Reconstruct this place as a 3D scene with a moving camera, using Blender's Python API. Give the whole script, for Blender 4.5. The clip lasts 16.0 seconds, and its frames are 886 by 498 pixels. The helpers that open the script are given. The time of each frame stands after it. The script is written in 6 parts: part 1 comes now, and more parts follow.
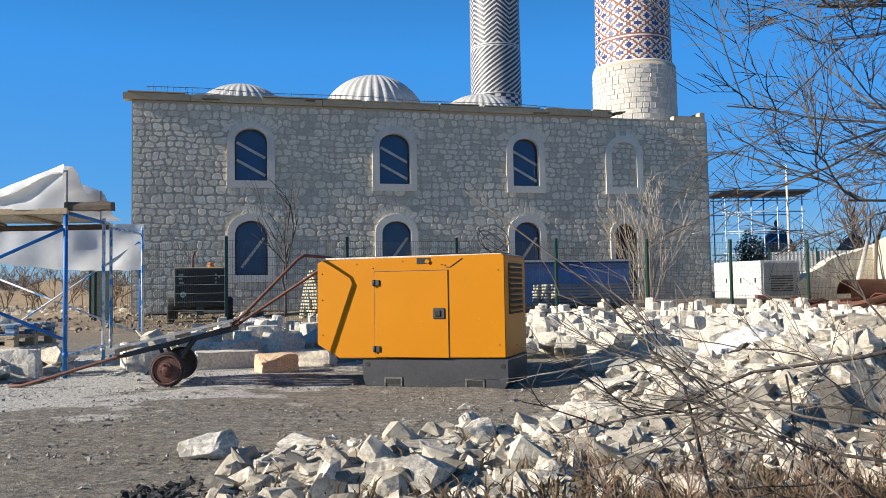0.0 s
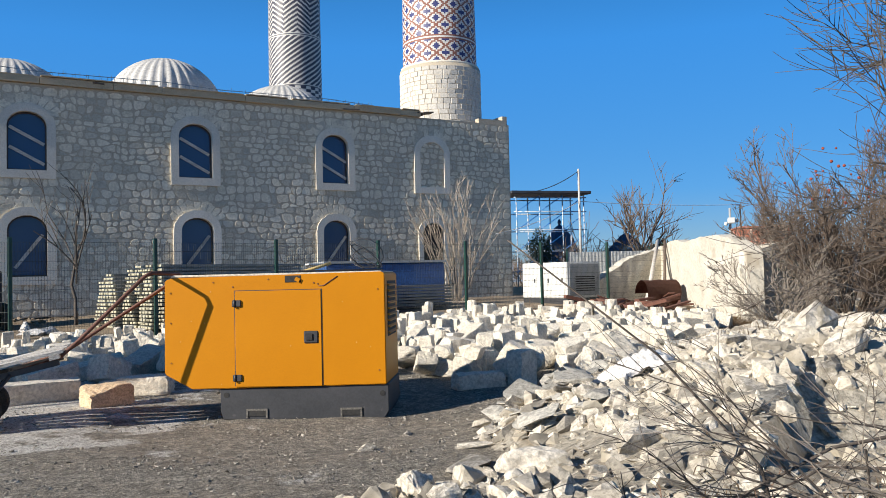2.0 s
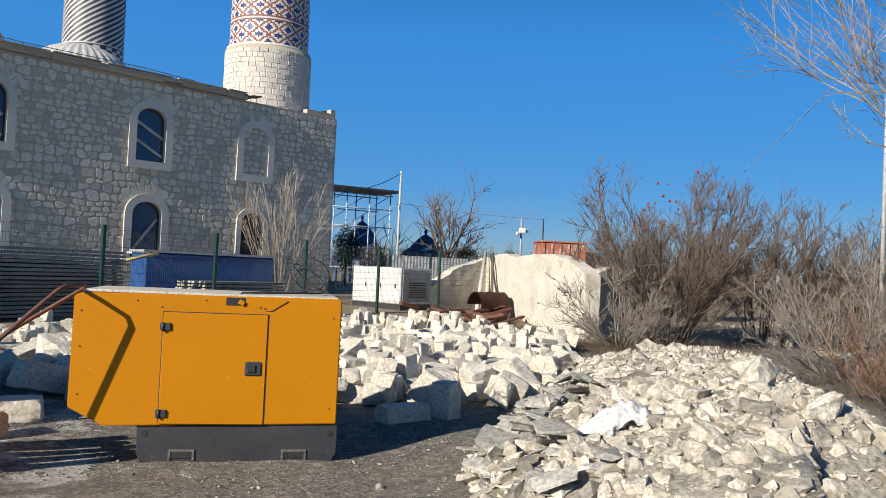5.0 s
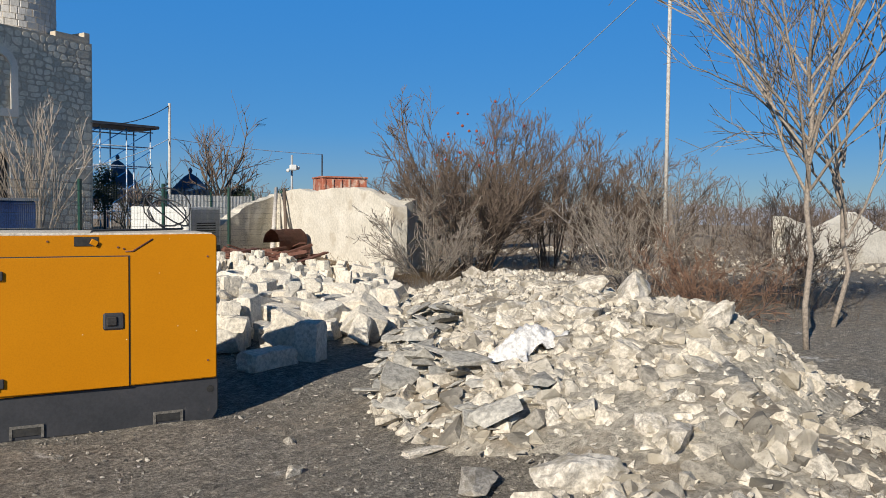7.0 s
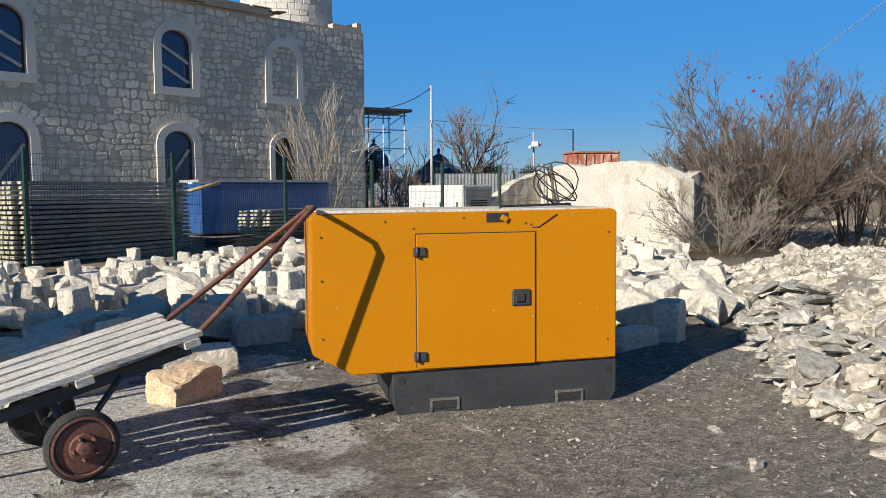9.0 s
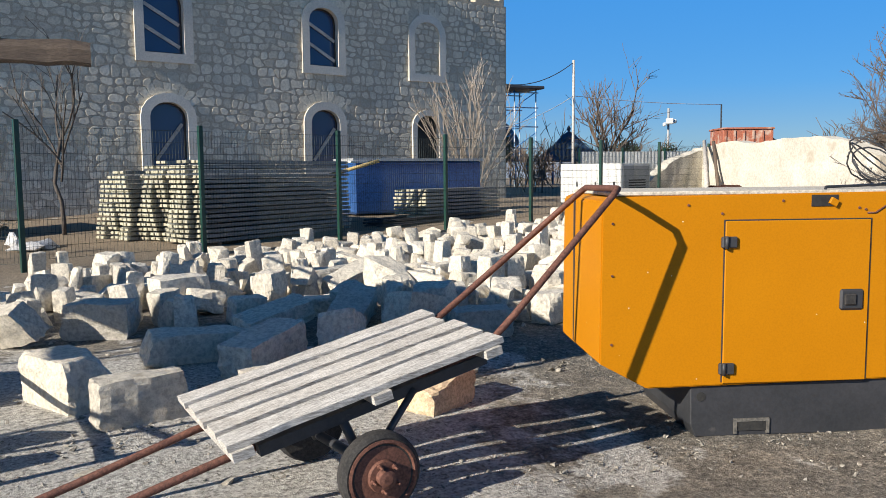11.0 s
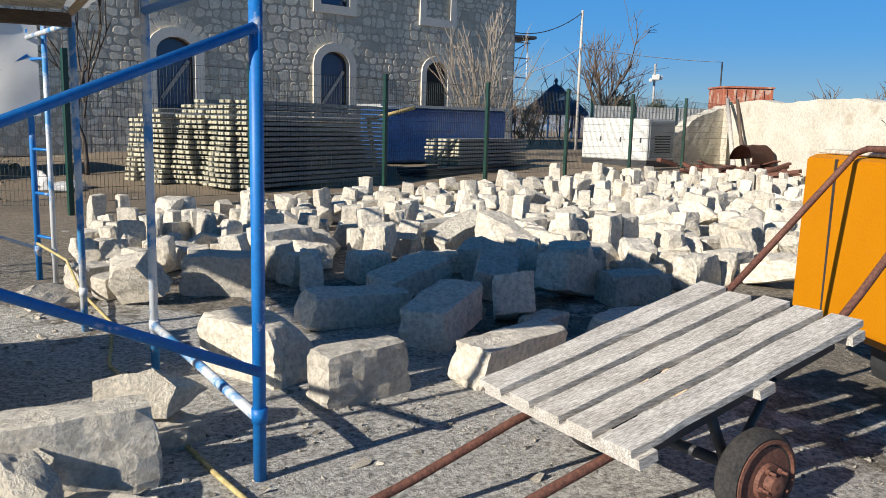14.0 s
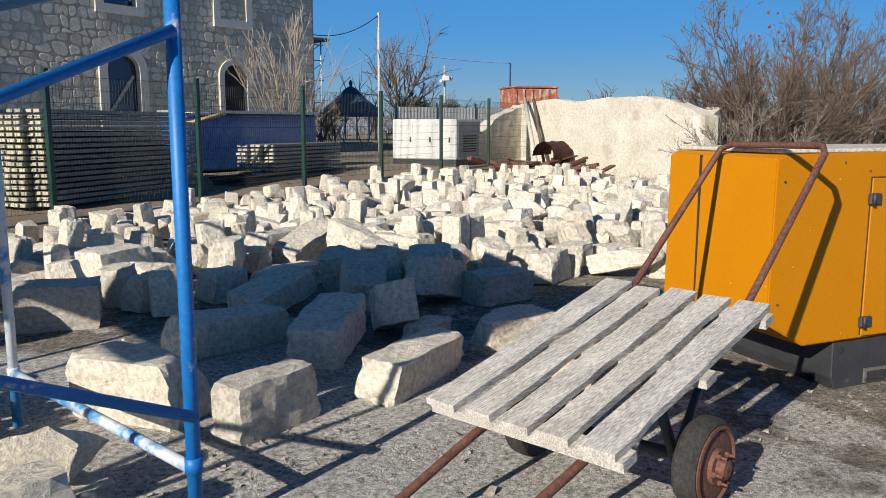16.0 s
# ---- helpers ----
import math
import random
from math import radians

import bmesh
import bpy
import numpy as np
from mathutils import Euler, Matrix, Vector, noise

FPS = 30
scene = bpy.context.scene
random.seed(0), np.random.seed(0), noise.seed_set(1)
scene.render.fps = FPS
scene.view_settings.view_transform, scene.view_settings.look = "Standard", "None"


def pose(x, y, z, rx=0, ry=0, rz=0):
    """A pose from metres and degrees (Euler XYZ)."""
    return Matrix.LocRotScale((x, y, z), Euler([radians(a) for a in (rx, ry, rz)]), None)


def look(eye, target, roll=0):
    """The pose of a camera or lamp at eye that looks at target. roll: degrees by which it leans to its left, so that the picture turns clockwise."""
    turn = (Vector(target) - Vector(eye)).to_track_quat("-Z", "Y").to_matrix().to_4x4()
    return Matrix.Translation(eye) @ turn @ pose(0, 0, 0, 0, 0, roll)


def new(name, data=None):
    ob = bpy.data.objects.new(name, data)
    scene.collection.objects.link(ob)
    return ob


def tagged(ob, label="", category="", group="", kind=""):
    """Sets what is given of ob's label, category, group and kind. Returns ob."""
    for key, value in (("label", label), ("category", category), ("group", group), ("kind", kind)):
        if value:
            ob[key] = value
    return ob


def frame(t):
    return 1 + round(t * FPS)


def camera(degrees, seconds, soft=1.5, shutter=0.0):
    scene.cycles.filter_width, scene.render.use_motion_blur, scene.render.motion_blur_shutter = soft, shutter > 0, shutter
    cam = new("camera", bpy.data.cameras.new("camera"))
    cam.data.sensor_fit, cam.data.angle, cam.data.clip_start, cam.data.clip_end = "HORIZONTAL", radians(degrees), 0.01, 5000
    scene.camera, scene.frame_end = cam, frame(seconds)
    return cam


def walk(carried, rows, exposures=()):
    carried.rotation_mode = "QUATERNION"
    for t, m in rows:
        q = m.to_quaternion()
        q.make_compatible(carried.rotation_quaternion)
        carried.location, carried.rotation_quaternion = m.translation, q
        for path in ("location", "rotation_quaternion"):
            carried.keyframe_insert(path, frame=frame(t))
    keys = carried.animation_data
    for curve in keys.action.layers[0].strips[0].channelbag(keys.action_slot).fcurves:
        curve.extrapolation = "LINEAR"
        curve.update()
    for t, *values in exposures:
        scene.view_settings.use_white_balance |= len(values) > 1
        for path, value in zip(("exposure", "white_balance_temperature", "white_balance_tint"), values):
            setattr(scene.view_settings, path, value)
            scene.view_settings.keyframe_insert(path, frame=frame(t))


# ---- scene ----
cam = camera(58.0, 16.0, soft=0.75)
METRES, EYE, TILT, LEAN, TURN = 9.6, 1.005, 0.0, 0.0, 0.0
ROWS = [
    (0.0, 0.0, 0.0, 0.0, 0.05, 2.86, 0.99),
    (0.5, -0.0214, 0.0228, -0.0, -2.17, 2.36, 0.29),
    (1.0, -0.0397, 0.0428, 0.0171, -3.09, 2.29, -1.22),
    (1.5, -0.0673, 0.0616, 0.0204, -7.86, 2.38, 0.19),
    (2.0, -0.0895, 0.0776, 0.0301, -15.17, 2.06, 1.36),
    (2.5, -0.1088, 0.1073, 0.0368, -17.91, 1.71, -0.31),
    (3.0, -0.125, 0.1278, 0.0403, -18.16, 1.64, -3.31),
    (3.5, -0.1515, 0.1515, 0.0507, -16.68, 1.71, -3.84),
    (4.0, -0.1731, 0.1722, 0.0541, -16.11, 1.36, -3.76),
    (4.5, -0.2055, 0.1903, 0.06, -17.08, 1.46, -5.62),
    (5.0, -0.2357, 0.2014, 0.0692, -30.91, 1.57, -2.69),
    (5.2, -0.2414, 0.2046, 0.0700, -38.88, 0.35, -2.81),
    (7.3, -0.2982, 0.3467, 0.0538, -47.90, -2.40, -0.60),
    (7.5, -0.3084, 0.3594, 0.054, -46.01, -2.42, -0.85),
    (8.0, -0.3352, 0.3874, 0.0525, -41.13, -3.04, -0.39),
    (8.5, -0.352, 0.4071, 0.0512, -34.87, -3.56, -0.04),
    (8.7, -0.3591, 0.4172, 0.0515, -33.29, -3.73, 0.20),
    (10.8, -0.4158, 0.5576, 0.0525, -24.60, -5.50, 0.62),
    (11.0, -0.4253, 0.5681, 0.0517, -23.37, -5.49, 0.52),
    (11.5, -0.4536, 0.5932, 0.0525, -21.48, -5.49, 0.49),
    (12.0, -0.4749, 0.6177, 0.0496, -12.21, -5.48, 1.33),
    (12.5, -0.4953, 0.6409, 0.0492, -5.02, -5.44, 0.39),
    (13.0, -0.5254, 0.6563, 0.0468, -8.9, -8.04, -1.55),
    (13.5, -0.5445, 0.6684, 0.0481, -16.51, -8.92, -2.27),
    (14.0, -0.5567, 0.6934, 0.0502, -25.82, -9.06, -1.49),
    (14.5, -0.5706, 0.7066, 0.0509, -31.81, -8.69, -1.33),
    (15.0, -0.5894, 0.7143, 0.0525, -40.64, -8.76, 0.48),
    (15.5, -0.5987, 0.7226, 0.052, -42.59, -8.62, -0.06),
    (16.0, -0.5981, 0.7389, 0.052, -40.59, -8.73, -0.06),
]
walk(cam, [(t, pose(0, 0, EYE, TILT, LEAN, TURN) @ pose(METRES * x, METRES * y, METRES * z, 90 + pitch, roll, yaw)) for t, x, y, z, yaw, pitch, roll in ROWS],
     exposures=[(0.0, 0.7), (2.0, 0.6), (5.0, 0.42), (7.5, 0.24), (8.5, 0.36), (11.0, 0.6), (12.5, 0.58), (15.0, 0.38), (16.0, 0.33)])

# ---- world, sun ----
world = bpy.data.worlds.new("sky_world")
scene.world = world
world.use_nodes = True
wn = world.node_tree.nodes
wn.clear()
sky = wn.new("ShaderNodeTexSky")
sky.sky_type = "NISHITA"
sky.sun_disc = False
SUN_EL = radians(25.5)
SUN_TO = Vector((-0.962 * math.cos(SUN_EL), -0.273 * math.cos(SUN_EL), math.sin(SUN_EL)))
sky.sun_elevation = SUN_EL
sky.sun_rotation = math.atan2(SUN_TO.x, SUN_TO.y)
sky.altitude = 2200.0
sky.air_density, sky.dust_density, sky.ozone_density = 1.0, 0.0, 1.6
bg = wn.new("ShaderNodeBackground")
bg.inputs[1].default_value = 0.076
wo = wn.new("ShaderNodeOutputWorld")
hs_node = wn.new("ShaderNodeHueSaturation")
hs_node.inputs["Saturation"].default_value = 1.5
world.node_tree.links.new(sky.outputs[0], hs_node.inputs["Color"])
air_tint = wn.new("ShaderNodeMix")
air_tint.data_type, air_tint.blend_type = "RGBA", "MULTIPLY"
air_tint.inputs[0].default_value = 1.0
air_tint.inputs[7].default_value = (0.82, 0.97, 1.1, 1)
world.node_tree.links.new(hs_node.outputs[0], air_tint.inputs[6])
# clear winter air: a nearly even blue with a grey-blue haze low down
up_way = wn.new("ShaderNodeTexCoord")
up_part = wn.new("ShaderNodeSeparateXYZ")
world.node_tree.links.new(up_way.outputs["Generated"], up_part.inputs[0])
air = wn.new("ShaderNodeValToRGB")
el = air.color_ramp.elements
while len(el) < 6:
    el.new(0.5)
for e, (p, c) in zip(el, ((0.0, (0.15, 0.225, 0.33)), (0.035, (0.118, 0.232, 0.38)), (0.1, (0.062, 0.228, 0.5)), (0.28, (0.04, 0.214, 0.56)), (0.48, (0.013, 0.075, 0.2)), (1.0, (0.005, 0.026, 0.08)))):
    e.position, e.color = p, (*c, 1)
world.node_tree.links.new(up_part.outputs["Z"], air.inputs[0])
air_gain = wn.new("ShaderNodeVectorMath")
air_gain.operation = "SCALE"
air_gain.inputs["Scale"].default_value = 13.2
world.node_tree.links.new(air.outputs[0], air_gain.inputs[0])
air_mix = wn.new("ShaderNodeMix")
air_mix.data_type = "RGBA"
air_mix.inputs[0].default_value = 0.8
world.node_tree.links.new(air_tint.outputs[2], air_mix.inputs[6])
world.node_tree.links.new(air_gain.outputs[0], air_mix.inputs[7])
world.node_tree.links.new(air_mix.outputs[2], bg.inputs[0])
world.node_tree.links.new(bg.outputs[0], wo.inputs[0])
sun_data = bpy.data.lights.new("sun", "SUN")
sun_data.energy, sun_data.angle, sun_data.color = 5.0, radians(0.53), (1.0, 0.93, 0.82)
sun_ob = new("sun", sun_data)
sun_ob.matrix_world = look(SUN_TO * 100, (0, 0, 0))

rng = random.Random(7)


# ---- materials ----
def ramp(nt, fac, stops):
    r = nt.nodes.new("ShaderNodeValToRGB")
    el = r.color_ramp.elements
    while len(el) < len(stops):
        el.new(0.5)
    for e, (p, c) in zip(el, stops):
        e.position, e.color = p, (*c, 1)
    nt.links.new(fac, r.inputs[0])
    return r.outputs[0]


def tex(nt, kind, scale, coord, detail=6.0, rough=0.6):
    n = nt.nodes.new(kind)
    n.inputs["Scale"].default_value = scale
    if kind == "ShaderNodeTexNoise":
        n.inputs["Detail"].default_value, n.inputs["Roughness"].default_value = detail, rough
    nt.links.new(coord, n.inputs["Vector"])
    return n


def mixc(nt, fac, a, b, mode="MIX"):
    m = nt.nodes.new("ShaderNodeMix")
    m.data_type, m.blend_type = "RGBA", mode
    for sock, v in ((m.inputs[0], fac), (m.inputs[6], a), (m.inputs[7], b)):
        if isinstance(v, (int, float)):
            sock.default_value = v
        elif isinstance(v, tuple):
            sock.default_value = (*v, 1)
        else:
            nt.links.new(v, sock)
    return m.outputs[2]


def surface(name, dark, light, scale=4.0, fine=60.0, rough=0.85, metal=0.0, bump=0.3, dist=0.01, stain=None,
            stain_scale=1.3, stain_amt=(0.5, 0.62), vary=0.0, island=False, spots=None, stretch=None, spec=0.5, grit=0.55):
    """Two-scale procedural surface: broad tone, fine grain, optional stains and specks, relief."""
    m = bpy.data.materials.new(name)
    m.use_nodes = True
    nt = m.node_tree
    b = nt.nodes["Principled BSDF"]
    co = nt.nodes.new("ShaderNodeTexCoord").outputs["Object"]
    geo = nt.nodes.new("ShaderNodeNewGeometry")
    info = nt.nodes.new("ShaderNodeObjectInfo")
    if stretch:
        mp = nt.nodes.new("ShaderNodeMapping")
        mp.inputs["Scale"].default_value = stretch
        nt.links.new(co, mp.inputs[0])
        co = mp.outputs[0]
    add = nt.nodes.new("ShaderNodeVectorMath")
    add.operation = "ADD"
    sc = nt.nodes.new("ShaderNodeMath")
    sc.operation = "MULTIPLY"
    sc.inputs[1].default_value = 37.0
    nt.links.new(geo.outputs["Random Per Island"] if island else info.outputs["Random"], sc.inputs[0])
    nt.links.new(co, add.inputs[0])
    nt.links.new(sc.outputs[0], add.inputs[1])
    co = add.outputs[0]
    broad = tex(nt, "ShaderNodeTexNoise", scale, co)
    grain = tex(nt, "ShaderNodeTexNoise", fine, co, 8.0, 0.7)
    c = ramp(nt, broad.outputs[0], [(0.3, dark), (0.7, light)])
    c = mixc(nt, grit, c, ramp(nt, grain.outputs[0], [(0.4, tuple(v * 0.45 for v in dark)), (0.52, tuple((p + q) / 2 for p, q in zip(dark, light))), (0.62, tuple(min(1, v * 1.15) for v in light))]))
    if stain:
        s = tex(nt, "ShaderNodeTexNoise", stain_scale, co, 7.0, 0.65)
        c = mixc(nt, ramp(nt, s.outputs[0], [(stain_amt[0], (0, 0, 0)), (stain_amt[1], (1, 1, 1))]), c, stain)
    if spots:
        v = tex(nt, "ShaderNodeTexVoronoi", spots[1], co)
        c = mixc(nt, ramp(nt, v.outputs["Distance"], [(spots[2] * 0.6, (1, 1, 1)), (spots[2], (0, 0, 0))]), c, spots[0])
    if vary:
        lo = tuple(max(0.0, 1 - vary) for _ in range(3))
        tone = ramp(nt, geo.outputs["Random Per Island"] if island else info.outputs["Random"],
                    [(0.0, lo), (0.5, (1, 0.98, 0.95)), (1.0, (1, 1, 1))])
        c = mixc(nt, 1.0, c, tone, "MULTIPLY")
    nt.links.new(c, b.inputs["Base Color"])
    b.inputs["Roughness"].default_value, b.inputs["Metallic"].default_value = rough, metal
    b.inputs["Specular IOR Level"].default_value = spec
    if bump:
        bp = nt.nodes.new("ShaderNodeBump")
        bp.inputs["Strength"].default_value, bp.inputs["Distance"].default_value = bump, dist
        h = mixc(nt, 0.5, broad.outputs[0], grain.outputs[0])
        nt.links.new(h, bp.inputs["Height"])
        nt.links.new(bp.outputs[0], b.inputs["Normal"])
    return m


M_STONE = surface("limestone_rubble", (0.63, 0.565, 0.435), (0.87, 0.8, 0.655), 1.6, 14, vary=0.32, grit=0.3, bump=0.5, dist=0.02)
M_STONE_STUFF = surface("limestone_rubble_joined", (0.63, 0.565, 0.435), (0.87, 0.8, 0.655), 1.6, 14, vary=0.32, grit=0.3, bump=0.5, dist=0.02, island=True)
M_MORTAR = surface("mortar", (0.44, 0.375, 0.28), (0.57, 0.49, 0.375), 0.8, 30, bump=0.4, dist=0.02, grit=0.4)
M_TRIM = surface("cut_limestone", (0.66, 0.61, 0.52), (0.8, 0.75, 0.65), 0.9, 25, bump=0.2, grit=0.25, dist=0.01, vary=0.12)
BLOCK_LOOK = dict(grit=0.42, bump=1.0, dist=0.05, vary=0.22, stain=(0.36, 0.31, 0.235), stain_scale=5.0, stain_amt=(0.6, 0.78))
M_BLOCK = surface("cut_stone_block", (0.62, 0.56, 0.46), (0.82, 0.76, 0.65), 5.0, 26, **BLOCK_LOOK)
M_BLOCK_STUFF = surface("cut_stone_blocks_joined", (0.62, 0.56, 0.46), (0.82, 0.76, 0.65), 5.0, 26, island=True, **BLOCK_LOOK)
M_RUBBLE = surface("broken_stone", (0.4, 0.355, 0.285), (0.84, 0.77, 0.65), 4.0, 24, bump=1.0, dist=0.03, vary=0.66, island=True,
                   stain=(0.36, 0.32, 0.25), stain_scale=3.0)
M_RUBBLE_BIG = surface("broken_stone_large", (0.46, 0.41, 0.335), (0.84, 0.78, 0.68), 4.0, 13, bump=1.0, dist=0.025, vary=0.4,
                       stain=(0.36, 0.32, 0.25), stain_scale=3.0)
M_GLASS = bpy.data.materials.new("window_glass")
M_GLASS.use_nodes = True
gb = M_GLASS.node_tree.nodes["Principled BSDF"]
gb.inputs["Base Color"].default_value = (0.035, 0.065, 0.14, 1)
gb.inputs["Roughness"].default_value = 0.12
# near-black colour painted in for the shade inside openings and hollows
M_HOLLOWSHADE = surface("hollow_shade", (0.02, 0.02, 0.02), (0.035, 0.033, 0.03), 2, 20)
M_FRAME_BROWN = surface("dark_window_frame", (0.05, 0.04, 0.035), (0.08, 0.06, 0.05), 5, 40, rough=0.6)
M_PLANK = surface("formwork_timber", (0.4, 0.31, 0.2), (0.62, 0.5, 0.34), 2, 30, stretch=(0.3, 3, 3), bump=0.3)
M_YELLOW = surface("orange_paint", (0.5, 0.185, 0.001), (0.54, 0.205, 0.0015), 1.5, 90, rough=0.5, spec=0.2, grit=0.12, bump=0.03, dist=0.003,
                   spots=((0.7, 0.6, 0.42), 9.0, 0.045))
M_BLACKSTEEL = surface("black_painted_steel", grit=0.2, *((0.025, 0.027, 0.03), (0.05, 0.05, 0.055), 3, 40), rough=0.55, bump=0.15,
                       stain=(0.2, 0.18, 0.16), stain_scale=3.5, stain_amt=(0.64, 0.84))
M_RUST = surface("rusty_steel", (0.09, 0.035, 0.025), (0.2, 0.085, 0.055), 9, 70, rough=0.75, bump=0.3)
M_BLUE = surface("blue_tube_paint", grit=0.2, *((0.003, 0.13, 0.42), (0.008, 0.18, 0.52), 3, 50), rough=0.5, bump=0.08,
                 stain=(0.5, 0.54, 0.58), stain_scale=5.5, stain_amt=(0.6, 0.68))
M_BLUEWORN = surface("worn_blue_tube_paint", grit=0.2, *((0.02, 0.2, 0.47), (0.09, 0.3, 0.58), 3, 50), rough=0.5, bump=0.1,
                     stain=(0.6, 0.62, 0.63), stain_scale=5.0, stain_amt=(0.42, 0.52))
M_GREEN = surface("green_fence_paint", grit=0.2, *((0.004, 0.032, 0.023), (0.008, 0.055, 0.038), 4, 40), rough=0.45, bump=0.05)
M_WOODGREY = surface("weathered_dusty_boards", (0.3, 0.27, 0.235), (0.76, 0.73, 0.68), 3, 30, stretch=(0.22, 5, 5), bump=0.7,
                     dist=0.008, vary=0.2, stain=(0.3, 0.27, 0.23), stain_scale=5.0, stain_amt=(0.6, 0.75))
M_WOODRAW = surface("raw_timber", (0.36, 0.27, 0.17), (0.52, 0.4, 0.26), 3, 50, stretch=(0.5, 6, 6), bump=0.5, dist=0.006)
M_OLDLOG = surface("old_dark_timber", (0.07, 0.05, 0.04), (0.2, 0.15, 0.11), 4, 50, stretch=(0.5, 9, 9), bump=1.0, dist=0.012)
M_RUBBER = surface("tyre_rubber", (0.02, 0.02, 0.02), (0.05, 0.045, 0.042), 8, 60, rough=0.9, bump=0.4)
M_WHITEPAINT = surface("white_enamel", grit=0.2, *((0.58, 0.58, 0.55), (0.7, 0.7, 0.67), 1.5, 30), rough=0.45, bump=0.05)
M_GREYPAINT = surface("grey_enamel", grit=0.2, *((0.3, 0.31, 0.31), (0.38, 0.39, 0.39), 2, 30), rough=0.5, bump=0.05)
M_WHITEWASH = surface("whitewashed_plaster", (0.54, 0.495, 0.405), (0.73, 0.68, 0.585), 1.1, 16, bump=0.6, dist=0.03, grit=0.3,
                      stain=(0.46, 0.4, 0.31), stain_scale=1.4, stain_amt=(0.56, 0.68))
M_TWIG = surface("grey_twigs", (0.085, 0.061, 0.045), (0.18, 0.132, 0.098), 3, 30, bump=0.2)
M_TWIGPALE = surface("pale_twigs", (0.2, 0.165, 0.13), (0.34, 0.285, 0.23), 3, 30, bump=0.2)
M_TWIGRED = surface("reddish_brown_twigs", (0.12, 0.065, 0.04), (0.23, 0.13, 0.08), 3, 30, bump=0.2)
M_TWIGTAN = surface("grey_tan_twigs", (0.15, 0.125, 0.1), (0.3, 0.255, 0.21), 3, 30, bump=0.2)
M_BARK = surface("bark", (0.05, 0.04, 0.033), (0.13, 0.105, 0.085), 6, 40, bump=0.7, dist=0.01)
M_DRYGRASS = surface("dry_grass", (0.14, 0.09, 0.05), (0.29, 0.205, 0.12), 2, 20, island=True, vary=0.4, bump=0)
M_EVERGREEN = surface("evergreen_leaves", (0.025, 0.04, 0.018), (0.06, 0.08, 0.035), 2, 20, island=True, vary=0.4, bump=0)


# ---- mesh helpers ----
def box(bm, c, s, m=None, bevel=0.0):
    """A box with its middle at c and sides s, turned by m about c."""
    r = bmesh.ops.create_cube(bm, size=1.0)
    vs = r["verts"]
    if bevel:
        for v in vs:
            v.co = Vector((v.co.x * s[0], v.co.y * s[1], v.co.z * s[2]))
        es = list({e for v in vs for e in v.link_edges})
        out = bmesh.ops.bevel(bm, geom=es, offset=bevel, segments=1, affect="EDGES", profile=0.5)
        vs = list({v for f in out["faces"] for v in f.verts})
        lo = set(vs)
        todo = list(vs)
        while todo:
            v = todo.pop()
            for e in v.link_edges:
                o = e.other_vert(v)
                if o not in lo:
                    lo.add(o)
                    todo.append(o)
        vs = list(lo)
        for v in vs:
            p = v.co.copy()
            v.co = (m @ p if m else p) + Vector(c)
        return vs
    for v in vs:
        p = Vector((v.co.x * s[0], v.co.y * s[1], v.co.z * s[2]))
        v.co = (m @ p if m else p) + Vector(c)
    return vs


def rz(deg):
    return Matrix.Rotation(radians(deg), 3, "Z")


def tube(bm, pts, r0, r1=None, seg=8, cap=True):
    """A tube along points, tapering from r0 to r1."""
    r1 = r0 if r1 is None else r1
    pts = [Vector(p) for p in pts]
    rings = []
    up = None
    for i, p in enumerate(pts):
        d = (pts[min(i + 1, len(pts) - 1)] - pts[max(i - 1, 0)]).normalized()
        a = d.orthogonal().normalized() if up is None else (up - d * up.dot(d)).normalized()
        up = a
        b = d.cross(a)
        r = r0 + (r1 - r0) * i / (len(pts) - 1)
        rings.append([bm.verts.new(p + (a * math.cos(k * 2 * math.pi / seg) + b * math.sin(k * 2 * math.pi / seg)) * r) for k in range(seg)])
    for A, B in zip(rings, rings[1:]):
        for k in range(seg):
            f = bm.faces.new((A[k], A[(k + 1) % seg], B[(k + 1) % seg], B[k]))
            f.smooth = seg > 4
    if cap:
        bm.faces.new(rings[0][::-1])
        bm.faces.new(rings[-1])


def disc(bm, c, axis, profile, seg=24):
    """A turned body: profile of (radius, along) about the axis through c."""
    axis = Vector(axis).normalized()
    a = axis.orthogonal().normalized()
    b = axis.cross(a)
    rings = []
    for r, h in profile:
        rings.append([bm.verts.new(Vector(c) + axis * h + (a * math.cos(k * 2 * math.pi / seg) + b * math.sin(k * 2 * math.pi / seg)) * max(r, 1e-4)) for k in range(seg)])
    for A, B in zip(rings, rings[1:]):
        for k in range(seg):
            bm.faces.new((A[k], A[(k + 1) % seg], B[(k + 1) % seg], B[k]))
    bm.faces.new(rings[0][::-1])
    bm.faces.new(rings[-1])


def mesh_of(name, bm, mats):
    bmesh.ops.recalc_face_normals(bm, faces=bm.faces)
    me = bpy.data.meshes.new(name)
    bm.to_mesh(me)
    bm.free()
    for m in mats if isinstance(mats, (list, tuple)) else [mats]:
        me.materials.append(m)
    return me


def part(name, bm, material, parent=None, label=""):
    """Link a bmesh as one mesh object under a thing or a part."""
    ob = new(name, mesh_of(name, bm, material))
    if parent:
        ob.parent = parent
        ob.matrix_parent_inverse = parent_world(parent).inverted()
    return tagged(ob, label)


def parent_world(ob):
    m = ob.matrix_basis.copy()
    if ob.parent:
        m = parent_world(ob.parent) @ ob.matrix_parent_inverse @ m
    return m


